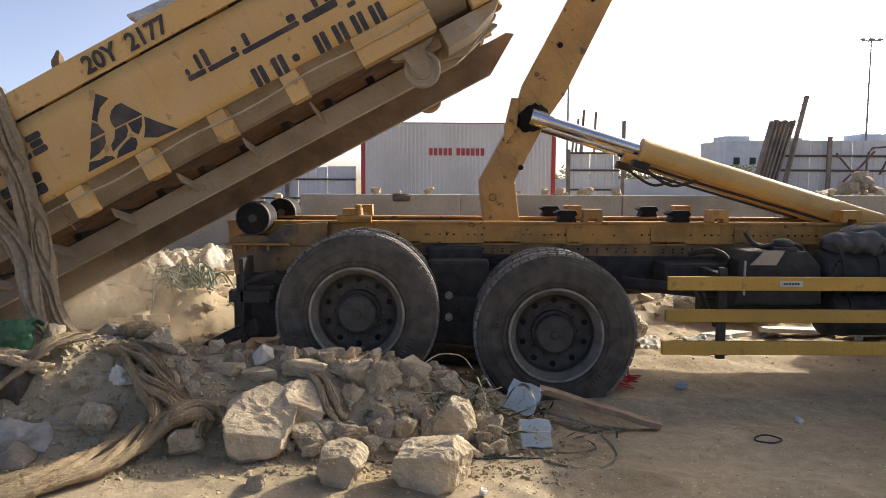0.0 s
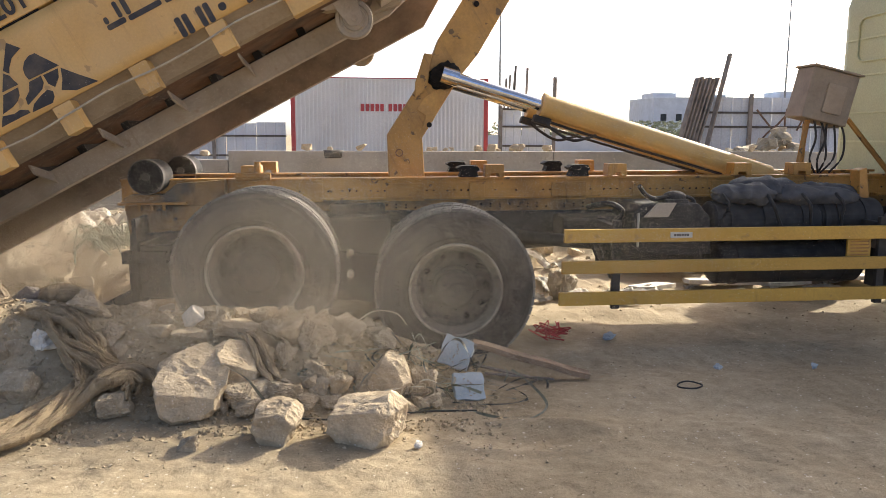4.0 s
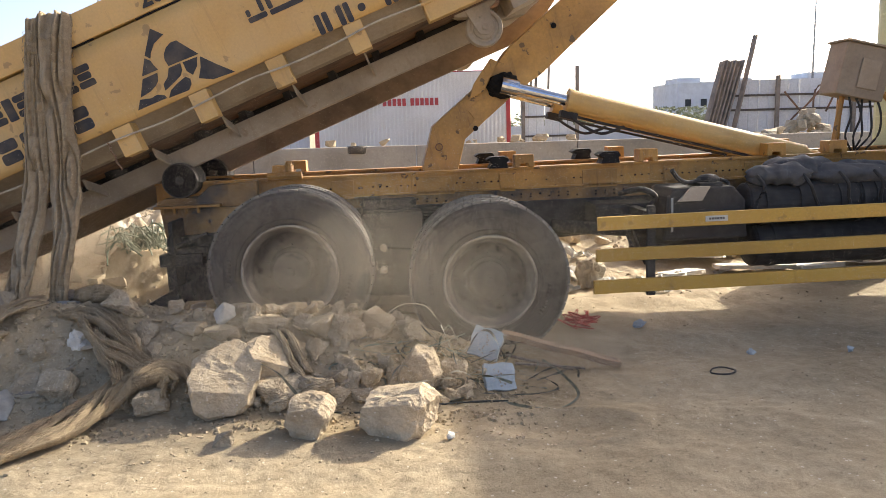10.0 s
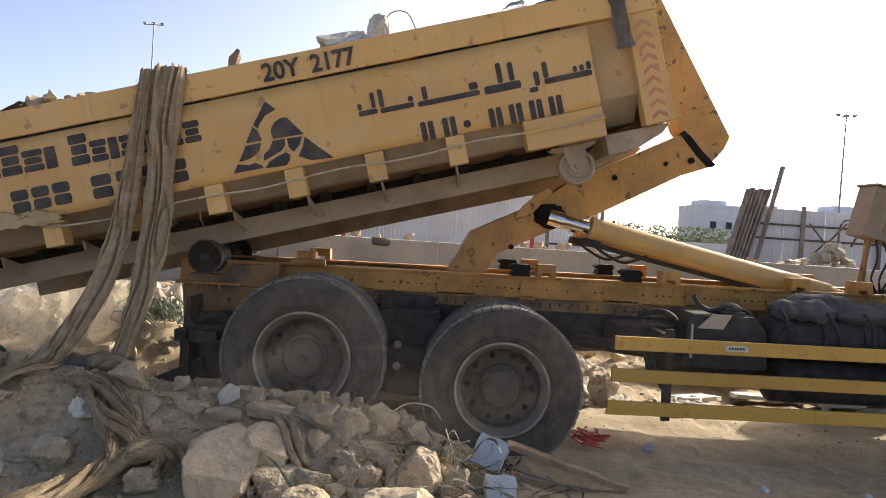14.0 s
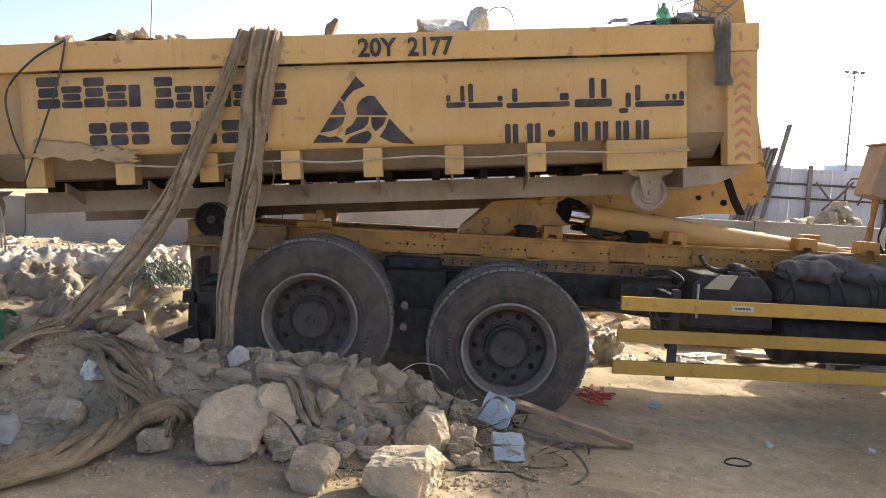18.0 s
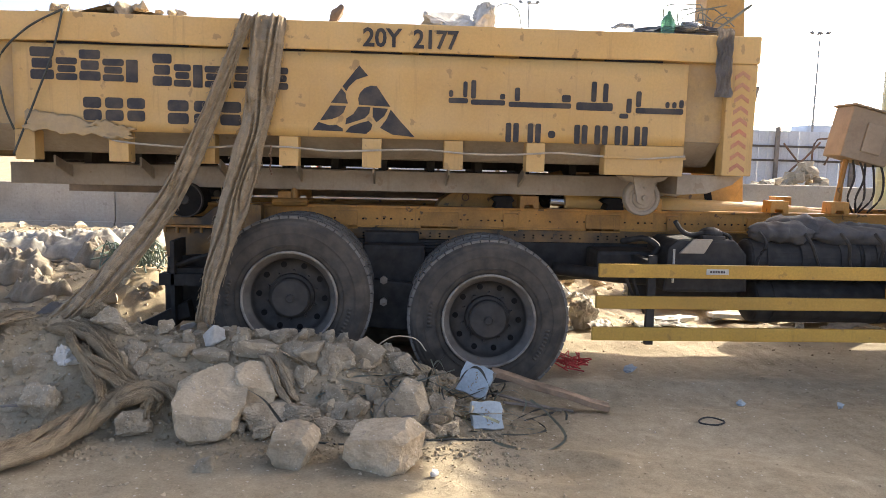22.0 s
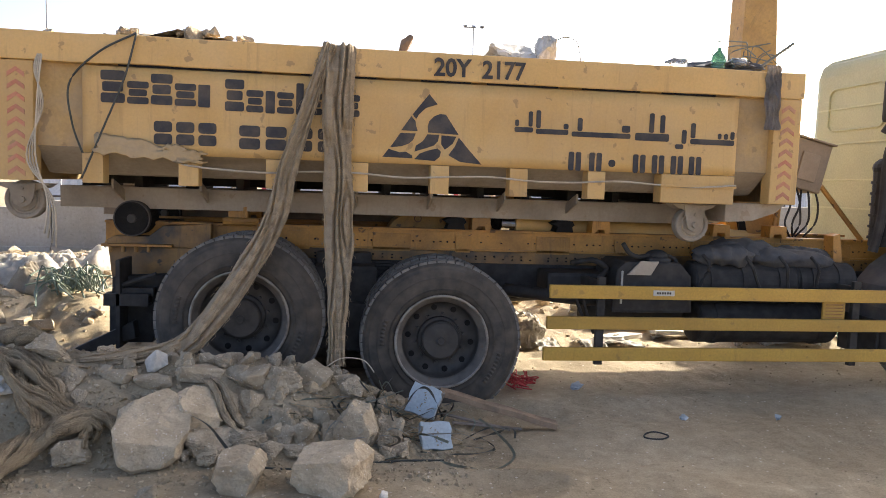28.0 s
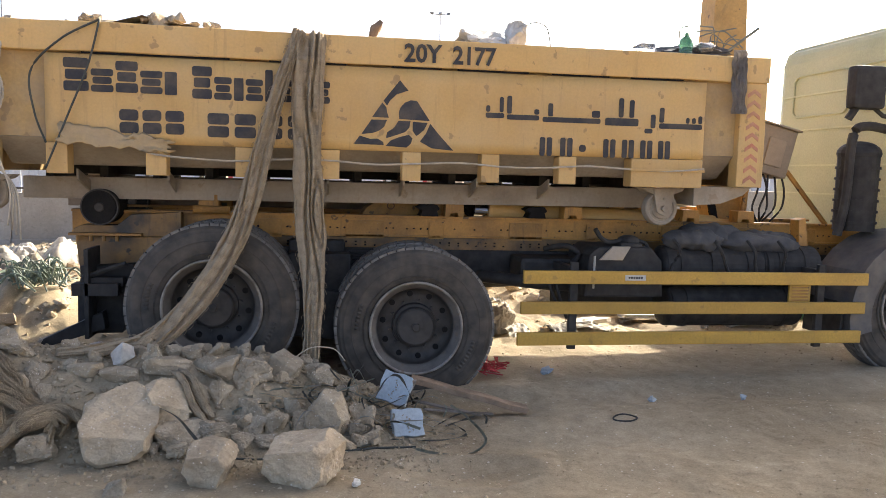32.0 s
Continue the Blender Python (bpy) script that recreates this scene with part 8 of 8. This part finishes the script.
strap_at("b", 28.0, [(-0.06, 2.41), (-0.07, 1.97), (-0.06, 1.49), (-0.05, 1.06), (-0.05, 0.7), (-0.06, 0.36)])
strap_at("b", 32.0, [(-0.03, 2.40), (-0.05, 1.89), (-0.04, 1.34), (-0.02, 0.98), (-0.01, 0.63), (-0.03, 0.33)])
SEGS = 26
BODY_ROWS = [
    (0.0, pose(-1.941, SIDE_Y, 1.005, 0, -27.93, 0)),
    (0.5, pose(-1.940, SIDE_Y, 1.015, 0, -28.13, 0)),
    (1.0, pose(-1.939, SIDE_Y, 1.009, 0, -28.06, 0)),
    (1.5, pose(-1.940, SIDE_Y, 1.014, 0, -28.02, 0)),
    (2.0, pose(-1.939, SIDE_Y, 1.014, 0, -28.03, 0)),
    (2.5, pose(-1.940, SIDE_Y, 1.014, 0, -28.04, 0)),
    (3.0, pose(-1.937, SIDE_Y, 1.011, 0, -28.04, 0)),
    (3.5, pose(-1.926, SIDE_Y, 1.014, 0, -28.18, 0)),
    (5.5, pose(-1.833, SIDE_Y, 1.008, 0, -27.76, 0)),
    (6.0, pose(-1.728, SIDE_Y, 0.997, 0, -27.51, 0)),
    (6.5, pose(-1.668, SIDE_Y, 0.998, 0, -27.05, 0)),
    (7.0, pose(-1.583, SIDE_Y, 1.003, 0, -26.77, 0)),
    (7.5, pose(-1.522, SIDE_Y, 1.018, 0, -26.10, 0)),
    (8.0, pose(-1.468, SIDE_Y, 1.038, 0, -25.32, 0)),
    (8.5, pose(-1.428, SIDE_Y, 1.051, 0, -24.52, 0)),
    (9.0, pose(-1.386, SIDE_Y, 1.064, 0, -23.96, 0)),
    (9.5, pose(-1.338, SIDE_Y, 1.080, 0, -23.03, 0)),
    (10.0, pose(-1.295, SIDE_Y, 1.094, 0, -22.24, 0)),
    (10.5, pose(-1.261, SIDE_Y, 1.110, 0, -21.40, 0)),
    (11.0, pose(-1.215, SIDE_Y, 1.123, 0, -20.72, 0)),
    (11.5, pose(-1.185, SIDE_Y, 1.133, 0, -19.88, 0)),
    (12.0, pose(-1.148, SIDE_Y, 1.143, 0, -18.92, 0)),
    (12.5, pose(-1.101, SIDE_Y, 1.144, 0, -18.02, 0)),
    (13.0, pose(-1.053, SIDE_Y, 1.147, 0, -17.33, 0)),
    (13.5, pose(-1.019, SIDE_Y, 1.156, 0, -16.30, 0)),
    (14.0, pose(-0.970, SIDE_Y, 1.159, 0, -15.35, 0)),
    (14.5, pose(-0.921, SIDE_Y, 1.158, 0, -14.12, 0)),
    (16.5, pose(-0.719, SIDE_Y, 1.134, 0, -9.22, 0)),
    (17.0, pose(-0.680, SIDE_Y, 1.128, 0, -7.91, 0)),
    (17.5, pose(-0.635, SIDE_Y, 1.110, 0, -6.53, 0)),
    (18.0, pose(-0.588, SIDE_Y, 1.096, 0, -5.02, 0)),
    (18.5, pose(-0.532, SIDE_Y, 1.069, 0, -3.19, 0)),
    (19.0, pose(-0.484, SIDE_Y, 1.045, 0, -1.49, 0)),
    (19.5, pose(-0.454, SIDE_Y, 1.043, 0, -1.31, 0)),
    (20.0, pose(-0.465, SIDE_Y, 1.044, 0, -1.33, 0)),
    (20.5, pose(-0.482, SIDE_Y, 1.040, 0, -1.18, 0)),
    (21.0, pose(-0.462, SIDE_Y, 1.012, 0, -0.43, 0)),
    (21.5, pose(-0.431, SIDE_Y, 1.007, 0, -0.16, 0)),
    (22.0, pose(-0.442, SIDE_Y, 1.008, 0, -0.10, 0)),
    (22.5, pose(-0.429, SIDE_Y, 1.004, 0, -0.16, 0)),
    (23.0, pose(-0.319, SIDE_Y, 1.008, 0, -0.24, 0)),
    (23.5, pose(-0.144, SIDE_Y, 1.005, 0, -0.08, 0)),
    (24.0, pose(-0.003, SIDE_Y, 1.006, 0, 0.29, 0)),
    (24.5, pose(0.086, SIDE_Y, 1.002, 0, 0.34, 0)),
    (25.0, pose(0.185, SIDE_Y, 1.003, 0, 0.29, 0)),
    (25.5, pose(0.318, SIDE_Y, 1.002, 0, 0.58, 0)),
    (27.5, pose(0.342, SIDE_Y, 1.004, 0, 0.66, 0)),
    (28.0, pose(0.373, SIDE_Y, 0.995, 0, 0.57, 0)),
    (28.5, pose(0.371, SIDE_Y, 0.996, 0, 0.42, 0)),
    (29.0, pose(0.348, SIDE_Y, 0.999, 0, 0.52, 0)),
    (29.5, pose(0.353, SIDE_Y, 0.996, 0, 0.36, 0)),
    (30.0, pose(0.365, SIDE_Y, 0.997, 0, 0.54, 0)),
    (30.5, pose(0.361, SIDE_Y, 0.996, 0, 0.61, 0)),
    (31.0, pose(0.350, SIDE_Y, 0.998, 0, 0.65, 0)),
    (31.5, pose(0.371, SIDE_Y, 0.996, 0, 0.43, 0)),
    (32.0, pose(0.398, SIDE_Y, 0.999, 0, 0.51, 0)),
]


def even(pts, n):
    """n + 1 points at even steps along a smooth line."""
    c = spline([(x, 0, z) for x, z in pts], 80)
    d = [0.0]
    for p, q in zip(c, c[1:]):
        d.append(d[-1] + (q - p).length)
    out = []
    for k in range(n + 1):
        s = d[-1] * k / n
        i = max(j for j in range(len(d)) if d[j] <= s + 1e-9)
        i = min(i, len(c) - 2)
        u = (s - d[i]) / max(d[i + 1] - d[i], 1e-9)
        out.append(c[i].lerp(c[i + 1], u))
    return out


def body_at(t):
    for (ta, ma), (tb, mb) in zip(BODY_ROWS, BODY_ROWS[1:]):
        if ta <= t <= tb:
            return ma.lerp(mb, (t - ta) / (tb - ta))
    return BODY_ROWS[-1][1]


def strap_points(which, t):
    tab = STRAPS[which]
    ts = sorted(tab)
    for ta, tb in zip(ts, ts[1:]):
        if ta <= t <= tb:
            break
    u = (t - ta) / (tb - ta)
    u = u * u * (3 - 2 * u) if tb - ta < 3.2 and ta >= 25 else u
    pa, pb = even(tab[ta], SEGS), even(tab[tb], SEGS)
    ba, bb, bt = body_at(ta).inverted(), body_at(tb).inverted(), body_at(t)
    out = []
    for k in range(SEGS + 1):
        w = (k / SEGS) ** 1.5
        free = pa[k].lerp(pb[k], u)
        held = bt @ (ba @ pa[k]).lerp(bb @ pb[k], u)
        p = held.lerp(free, w)
        q = 5.06 - 0.04 * ramp01(k / 2.0) - 0.36 * ramp01((k / SEGS - 0.5) / 0.5) * (1.0 if which == "a" else 0.65)
        out.append(Vector((p.x, q + (0.03 if which == "b" else 0.0), p.z)))
    return out


def strap(which, width, label):
    top = thing("netting_strap", label, "netting strap", "hanging netting straps")
    rr = random.Random(ord(which))
    segs = []
    L = sum((q - p).length for p, q in zip(strap_points(which, 19.0), strap_points(which, 19.0)[1:])) / SEGS
    sd = ord(which)
    for k in range(SEGS):
        bm = bmesh.new()
        nl, na = 8, 110
        rings = []
        for i in range(nl + 1):
            z = -0.25 * L + 1.50 * L * i / nl
            g = (k + z / L) * 12 / SEGS
            u = min(max(g / 12, 0), 1)
            if which == "a":
                prof = 0.62 + 0.50 * ramp01(u / 0.6) - 0.22 * ramp01((u - 0.7) / 0.3)
            else:
                prof = 1.0 - 0.12 * ramp01(u / 0.3) - 0.38 * ramp01((u - 0.55) / 0.45)
            w = width * (prof + 0.14 * noise.noise(Vector((g * 0.6, sd, 0))))
            shrink = 1.0 - 0.05 * (i == 0 or i == nl)
            ring = []
            for v in range(na):
                a = 6.2832 * v / na
                s = math.cos(a) * 0.5
                back = 5 if a > 3.14 else 0
                warp = s * 2.3 + (0.34 * g if which == "a" else 0.05 * g) + 1.8 * noise.noise(Vector((s * 2.2, g * 0.30, sd + back))) + 0.5 * noise.noise(Vector((g * 0.2, sd, 3)))
                f = 1 - abs(math.cos(math.pi * warp)) ** 3.0
                e = abs(noise.noise(Vector((s * 9.0, g * 0.55, sd + 8 + back))))
                rough = 0.004 * noise.noise(Vector((s * 34, g * 9, sd))) + 0.005 * noise.noise(Vector((s * 16, g * 4, sd))) + 0.006 * noise.noise(Vector((s * 8, g * 2.2, sd + 3)))
                y = math.sin(a) * (0.004 + 0.052 * f + 0.030 * e) * w / 0.2 + rough + 0.016 * noise.noise(Vector((g * 0.5, s * 2, sd)))
                edge = 1 + 0.10 * noise.noise(Vector((g * 1.1, sd, 1 if s > 0 else 2))) + 0.05 * noise.noise(Vector((g * 9.0, sd, 1 if s > 0 else 2)))
                ring.append(bm.verts.new((s * w * edge * shrink, y * shrink, z)))
            rings.append(ring)
        for a, b in zip(rings, rings[1:]):
            for v in range(na):
                bm.faces.new((a[v], a[(v + 1) % na], b[(v + 1) % na], b[v]))
        bm.faces.new(rings[0][::-1])
        bm.faces.new(rings[-1])
        for _ in range(3):
            i, side = rr.randrange(1, nl - 1), rr.choice((0, na // 2))
            p = rings[i][side].co
            o = 1 if side == 0 else -1
            tube(bm, [p + Vector((-0.002 * o, 0, 0)), p + Vector((o * rr.uniform(0.004, 0.014), rr.uniform(-0.01, 0.01), 0.012)), p + Vector((o * rr.uniform(0.002, 0.016), rr.uniform(-0.012, 0.012), rr.uniform(0.02, 0.05)))], 0.0018, 4)
        segs.append(part("strap_piece", bm, M_CLOTH, top, smooth=True))
    return segs


STRAP_A = strap("a", 0.142, "long tan netting strap hanging down the skip's side")
STRAP_B = strap("b", 0.22, "tan netting strap hanging over the skip's rim")


# ---- dust raised by the dragging skip: drifting flecks ----
def dust_cloud(label, seed, count, puffs, spread, size, material, name):
    rg = np.random.default_rng(seed)
    c = np.stack([rg.normal(0, spread[0], puffs), rg.normal(0, spread[1], puffs), np.abs(rg.normal(0, spread[2], puffs))], 1)
    r = rg.uniform(0.15, 0.55, puffs)
    k = rg.integers(0, puffs, count)
    p = c[k] + rg.normal(0, 1, (count, 3)) * r[k][:, None] * np.array([1.0, 0.5, 0.6])
    tri = rg.normal(0, 1, (count, 3, 3))
    tri *= (size * rg.uniform(0.6, 1.4, (count, 1, 1))) / np.linalg.norm(tri, axis=2, keepdims=True)
    v = (p[:, None, :] + tri).reshape(-1, 3)
    me = bpy.data.meshes.new(name)
    me.vertices.add(len(v))
    me.vertices.foreach_set("co", v.astype(np.float32).ravel())
    me.loops.add(count * 3)
    me.loops.foreach_set("vertex_index", np.arange(count * 3, dtype=np.int32))
    me.polygons.add(count)
    me.polygons.foreach_set("loop_start", np.arange(0, count * 3, 3, dtype=np.int32))
    me.polygons.foreach_set("loop_total", np.full(count, 3, dtype=np.int32))
    me.update(calc_edges=True)
    me.materials.append(material)
    return tagged(new(name, me), label, "dust", kind="stuff")


DUST = [
    (dust_cloud("pale drifting dust before the rear wheels", 1, 500000, 34, (1.05, 0.24, 0.55), 0.0016, M_DUST, "dust_cloud"), [(0.0, -3.3, 4.75, 0.0), (1.0, -1.9, 4.8, 0.2), (2.0, -1.6, 4.8, 0.3), (3.5, -1.0, 4.7, 0.35), (6.0, 0.1, 4.5, 0.22), (9.0, -0.4, 4.5, 0.2), (11.0, -0.8, 4.5, 0.15), (13.0, -0.9, 4.5, -0.02), (14.5, -0.9, 4.55, -0.10), (16.5, -0.7, 4.55, -0.15), (18.0, -0.7, 4.55, -0.30), (19.5, -0.7, 4.55, -1.6), (21.0, -0.7, 4.5, -2.8), (32.0, -0.7, 4.5, -2.8)]),
    (dust_cloud("pale drifting dust beside the truck", 2, 400000, 32, (1.15, 0.25, 0.5), 0.0016, M_DUST, "dust_cloud"), [(0.0, -6.5, 4.3, 0.0), (2.0, -5.2, 4.3, 0.1), (3.5, -1.5, 4.2, 0.1), (5.5, 0.6, 4.1, 0.1), (6.5, 1.2, 4.1, 0.15), (9.0, 0.8, 4.2, 0.0), (10.5, 0.6, 4.2, -0.4), (12.0, 0.6, 4.2, -1.6), (14.5, 0.6, 4.2, -2.6), (32.0, 0.6, 4.2, -2.8)]),
    (dust_cloud("dense pale dust under the skip's tail", 3, 950000, 26, (0.70, 0.35, 0.30), 0.0021, M_DUST, "dust_cloud"), [(0.0, -3.0, 6.55, 0.05), (2.0, -2.8, 6.55, 0.15), (3.5, -2.8, 6.6, 0.15), (9.0, -3.0, 6.9, 0.15), (14.0, -3.3, 7.4, 0.0), (17.0, -3.4, 7.4, -0.5), (20.0, -3.6, 7.4, -2.6), (32.0, -3.6, 7.4, -2.8)]),
]


ARM_DEG = {0.0: 69.6, 1.0: 69.2, 2.5: 69.0, 3.0: 67.8, 3.5: 66.4, 5.5: 60.2, 6.5: 57.3, 7.5: 54.4, 8.5: 51.5, 9.5: 48.5, 10.5: 45.5, 11.5: 42.3, 12.5: 38.9, 13.5: 35.4, 14.5: 31.8, 15.2: 28.9, 16.5: 23.5, 17.5: 18.6, 18.5: 11.8, 19.0: 9.4, 20.5: 9.0, 21.0: 6.9, 21.5: 6.5, 32.0: 6.3}


def arm_deg(t):
    ts = sorted(ARM_DEG)
    for a, b in zip(ts, ts[1:]):
        if a <= t <= b:
            return ARM_DEG[a] + (ARM_DEG[b] - ARM_DEG[a]) * (t - a) / (b - a)
    return ARM_DEG[ts[-1]]


def truck_pose(x, z, pitch):
    """Stands at x, raised by z, and noses up by pitch."""
    return pose(x, SIDE_Y, z, 0, -pitch, 0)


TRUCK_ROWS = [
    (0.0, truck_pose(1.538, 0.030, 0.04)),
    (0.5, truck_pose(1.445, 0.029, -0.25)),
    (1.0, truck_pose(1.469, 0.023, -0.19)),
    (1.5, truck_pose(1.460, 0.027, -0.05)),
    (2.0, truck_pose(1.464, 0.026, -0.12)),
    (2.5, truck_pose(1.462, 0.025, -0.13)),
    (3.0, truck_pose(1.448, 0.030, -0.08)),
    (3.5, truck_pose(1.381, 0.035, 0.15)),
    (5.5, truck_pose(1.208, 0.053, 0.66)),
    (6.0, truck_pose(1.223, 0.051, 0.51)),
    (6.5, truck_pose(1.264, 0.051, 0.87)),
    (7.0, truck_pose(1.304, 0.052, 1.10)),
    (7.5, truck_pose(1.327, 0.053, 1.19)),
    (8.0, truck_pose(1.340, 0.049, 1.22)),
    (8.5, truck_pose(1.347, 0.048, 1.13)),
    (9.0, truck_pose(1.355, 0.046, 1.05)),
    (9.5, truck_pose(1.360, 0.043, 0.98)),
    (10.0, truck_pose(1.361, 0.042, 0.86)),
    (10.5, truck_pose(1.362, 0.042, 0.75)),
    (11.0, truck_pose(1.362, 0.041, 0.70)),
    (11.5, truck_pose(1.357, 0.043, 0.69)),
    (12.0, truck_pose(1.364, 0.038, 0.71)),
    (12.5, truck_pose(1.362, 0.032, 0.67)),
    (13.0, truck_pose(1.365, 0.034, 0.84)),
    (13.5, truck_pose(1.364, 0.033, 0.67)),
    (14.0, truck_pose(1.370, 0.030, 0.57)),
    (14.5, truck_pose(1.363, 0.029, 0.45)),
    (16.5, truck_pose(1.369, 0.025, 0.27)),
    (17.0, truck_pose(1.369, 0.025, 0.21)),
    (17.5, truck_pose(1.368, 0.022, 0.24)),
    (18.0, truck_pose(1.368, 0.022, 0.20)),
    (18.5, truck_pose(1.370, 0.019, 0.20)),
    (19.0, truck_pose(1.371, 0.017, 0.06)),
    (19.5, truck_pose(1.399, 0.014, -0.08)),
    (20.0, truck_pose(1.390, 0.015, 0.07)),
    (20.5, truck_pose(1.374, 0.019, 0.19)),
    (21.0, truck_pose(1.381, 0.016, 0.24)),
    (21.5, truck_pose(1.408, 0.018, 0.22)),
    (22.0, truck_pose(1.398, 0.016, 0.28)),
    (22.5, truck_pose(1.358, 0.017, 0.41)),
    (23.0, truck_pose(1.362, 0.015, 0.23)),
    (23.5, truck_pose(1.407, 0.010, -0.34)),
    (24.0, truck_pose(1.420, 0.007, -0.58)),
    (24.5, truck_pose(1.394, 0.006, -0.57)),
    (25.0, truck_pose(1.383, 0.013, -0.20)),
    (25.5, truck_pose(1.397, 0.009, -0.55)),
    (27.5, truck_pose(1.395, 0.010, -0.48)),
    (28.0, truck_pose(1.423, 0.001, -0.61)),
    (28.5, truck_pose(1.416, -0.000, -1.10)),
    (29.0, truck_pose(1.396, 0.000, -0.92)),
    (29.5, truck_pose(1.393, 0.001, -1.19)),
    (30.0, truck_pose(1.409, -0.000, -1.10)),
    (30.5, truck_pose(1.409, -0.001, -1.04)),
    (31.0, truck_pose(1.397, 0.003, -0.73)),
    (31.5, truck_pose(1.420, 0.005, -0.72)),
    (32.0, truck_pose(1.450, 0.002, -0.92)),
]


def motions():
    for cloud, drift in DUST:
        walk(cloud, [(t, pose(x, y, z)) for t, x, y, z in drift])
    walk(skip, BODY_ROWS)
    walk(truck, TRUCK_ROWS)
    x_first = TRUCK_ROWS[0][1].translation.x
    for w, x, y, z, turn in WHEELS:
        rows = []
        for t, m in TRUCK_ROWS:
            a = math.degrees((m.translation.x - x_first) / R_TYRE)
            rows.append((t, pose(x, y, z, 0, a, 0) @ pose(0, 0, 0, 0, 0, turn)))
        walk(w, rows)
    for ob, m in RIDERS:
        walk(ob, [(t, b @ m) for t, b in BODY_ROWS])
    times = sorted(set(ARM_DEG) | {t for t, _ in BODY_ROWS})
    walk(arm, [(t, Matrix.Translation(PIVOT) @ pose(0, 0, 0, 0, ARM_REF - arm_deg(t), 0)) for t in times])
    along = Vector((math.cos(radians(26.7)), 0, math.sin(radians(26.7))))
    rows = []
    x22 = body_at(22.0).translation.x - 1.39
    for t, m in BODY_ROWS:
        s = 0.0 if t <= 22.0 else max(0.0, m.translation.x - 1.39 - x22)
        rows.append((t, Matrix.Translation(along * s)))
    walk(jib, rows)
    for barrel, ram, cy in CYLS:
        rb, rr = [], []
        for t in times:
            pin = Vector((PIVOT.x, 0, PIVOT.z)) + (pose(0, 0, 0, 0, ARM_REF - arm_deg(t), 0) @ PIN_ARM)
            d = pin - CYL_BASE
            a = math.degrees(math.atan2(-d.z, d.x))
            rb.append((t, pose(CYL_BASE.x, cy, CYL_BASE.z, 0, a, 0)))
            rr.append((t, pose(pin.x, cy, pin.z, 0, a, 0)))
        walk(barrel, rb)
        walk(ram, rr)
    st = [0.5 * k for k in range(65)]
    for which, segs in (("a", STRAP_A), ("b", STRAP_B)):
        lines = [(t, strap_points(which, t)) for t in st]
        for k, ob in enumerate(segs):
            rows = []
            for t, pts in lines:
                d = (pts[k + 1] - pts[k]).normalized()
                xa = Vector((0, 1, 0)).cross(d).normalized()
                ya = d.cross(xa)
                m = Matrix((xa, ya, d)).transposed().to_4x4()
                m.translation = pts[k]
                rows.append((t, m))
            walk(ob, rows)


motions()
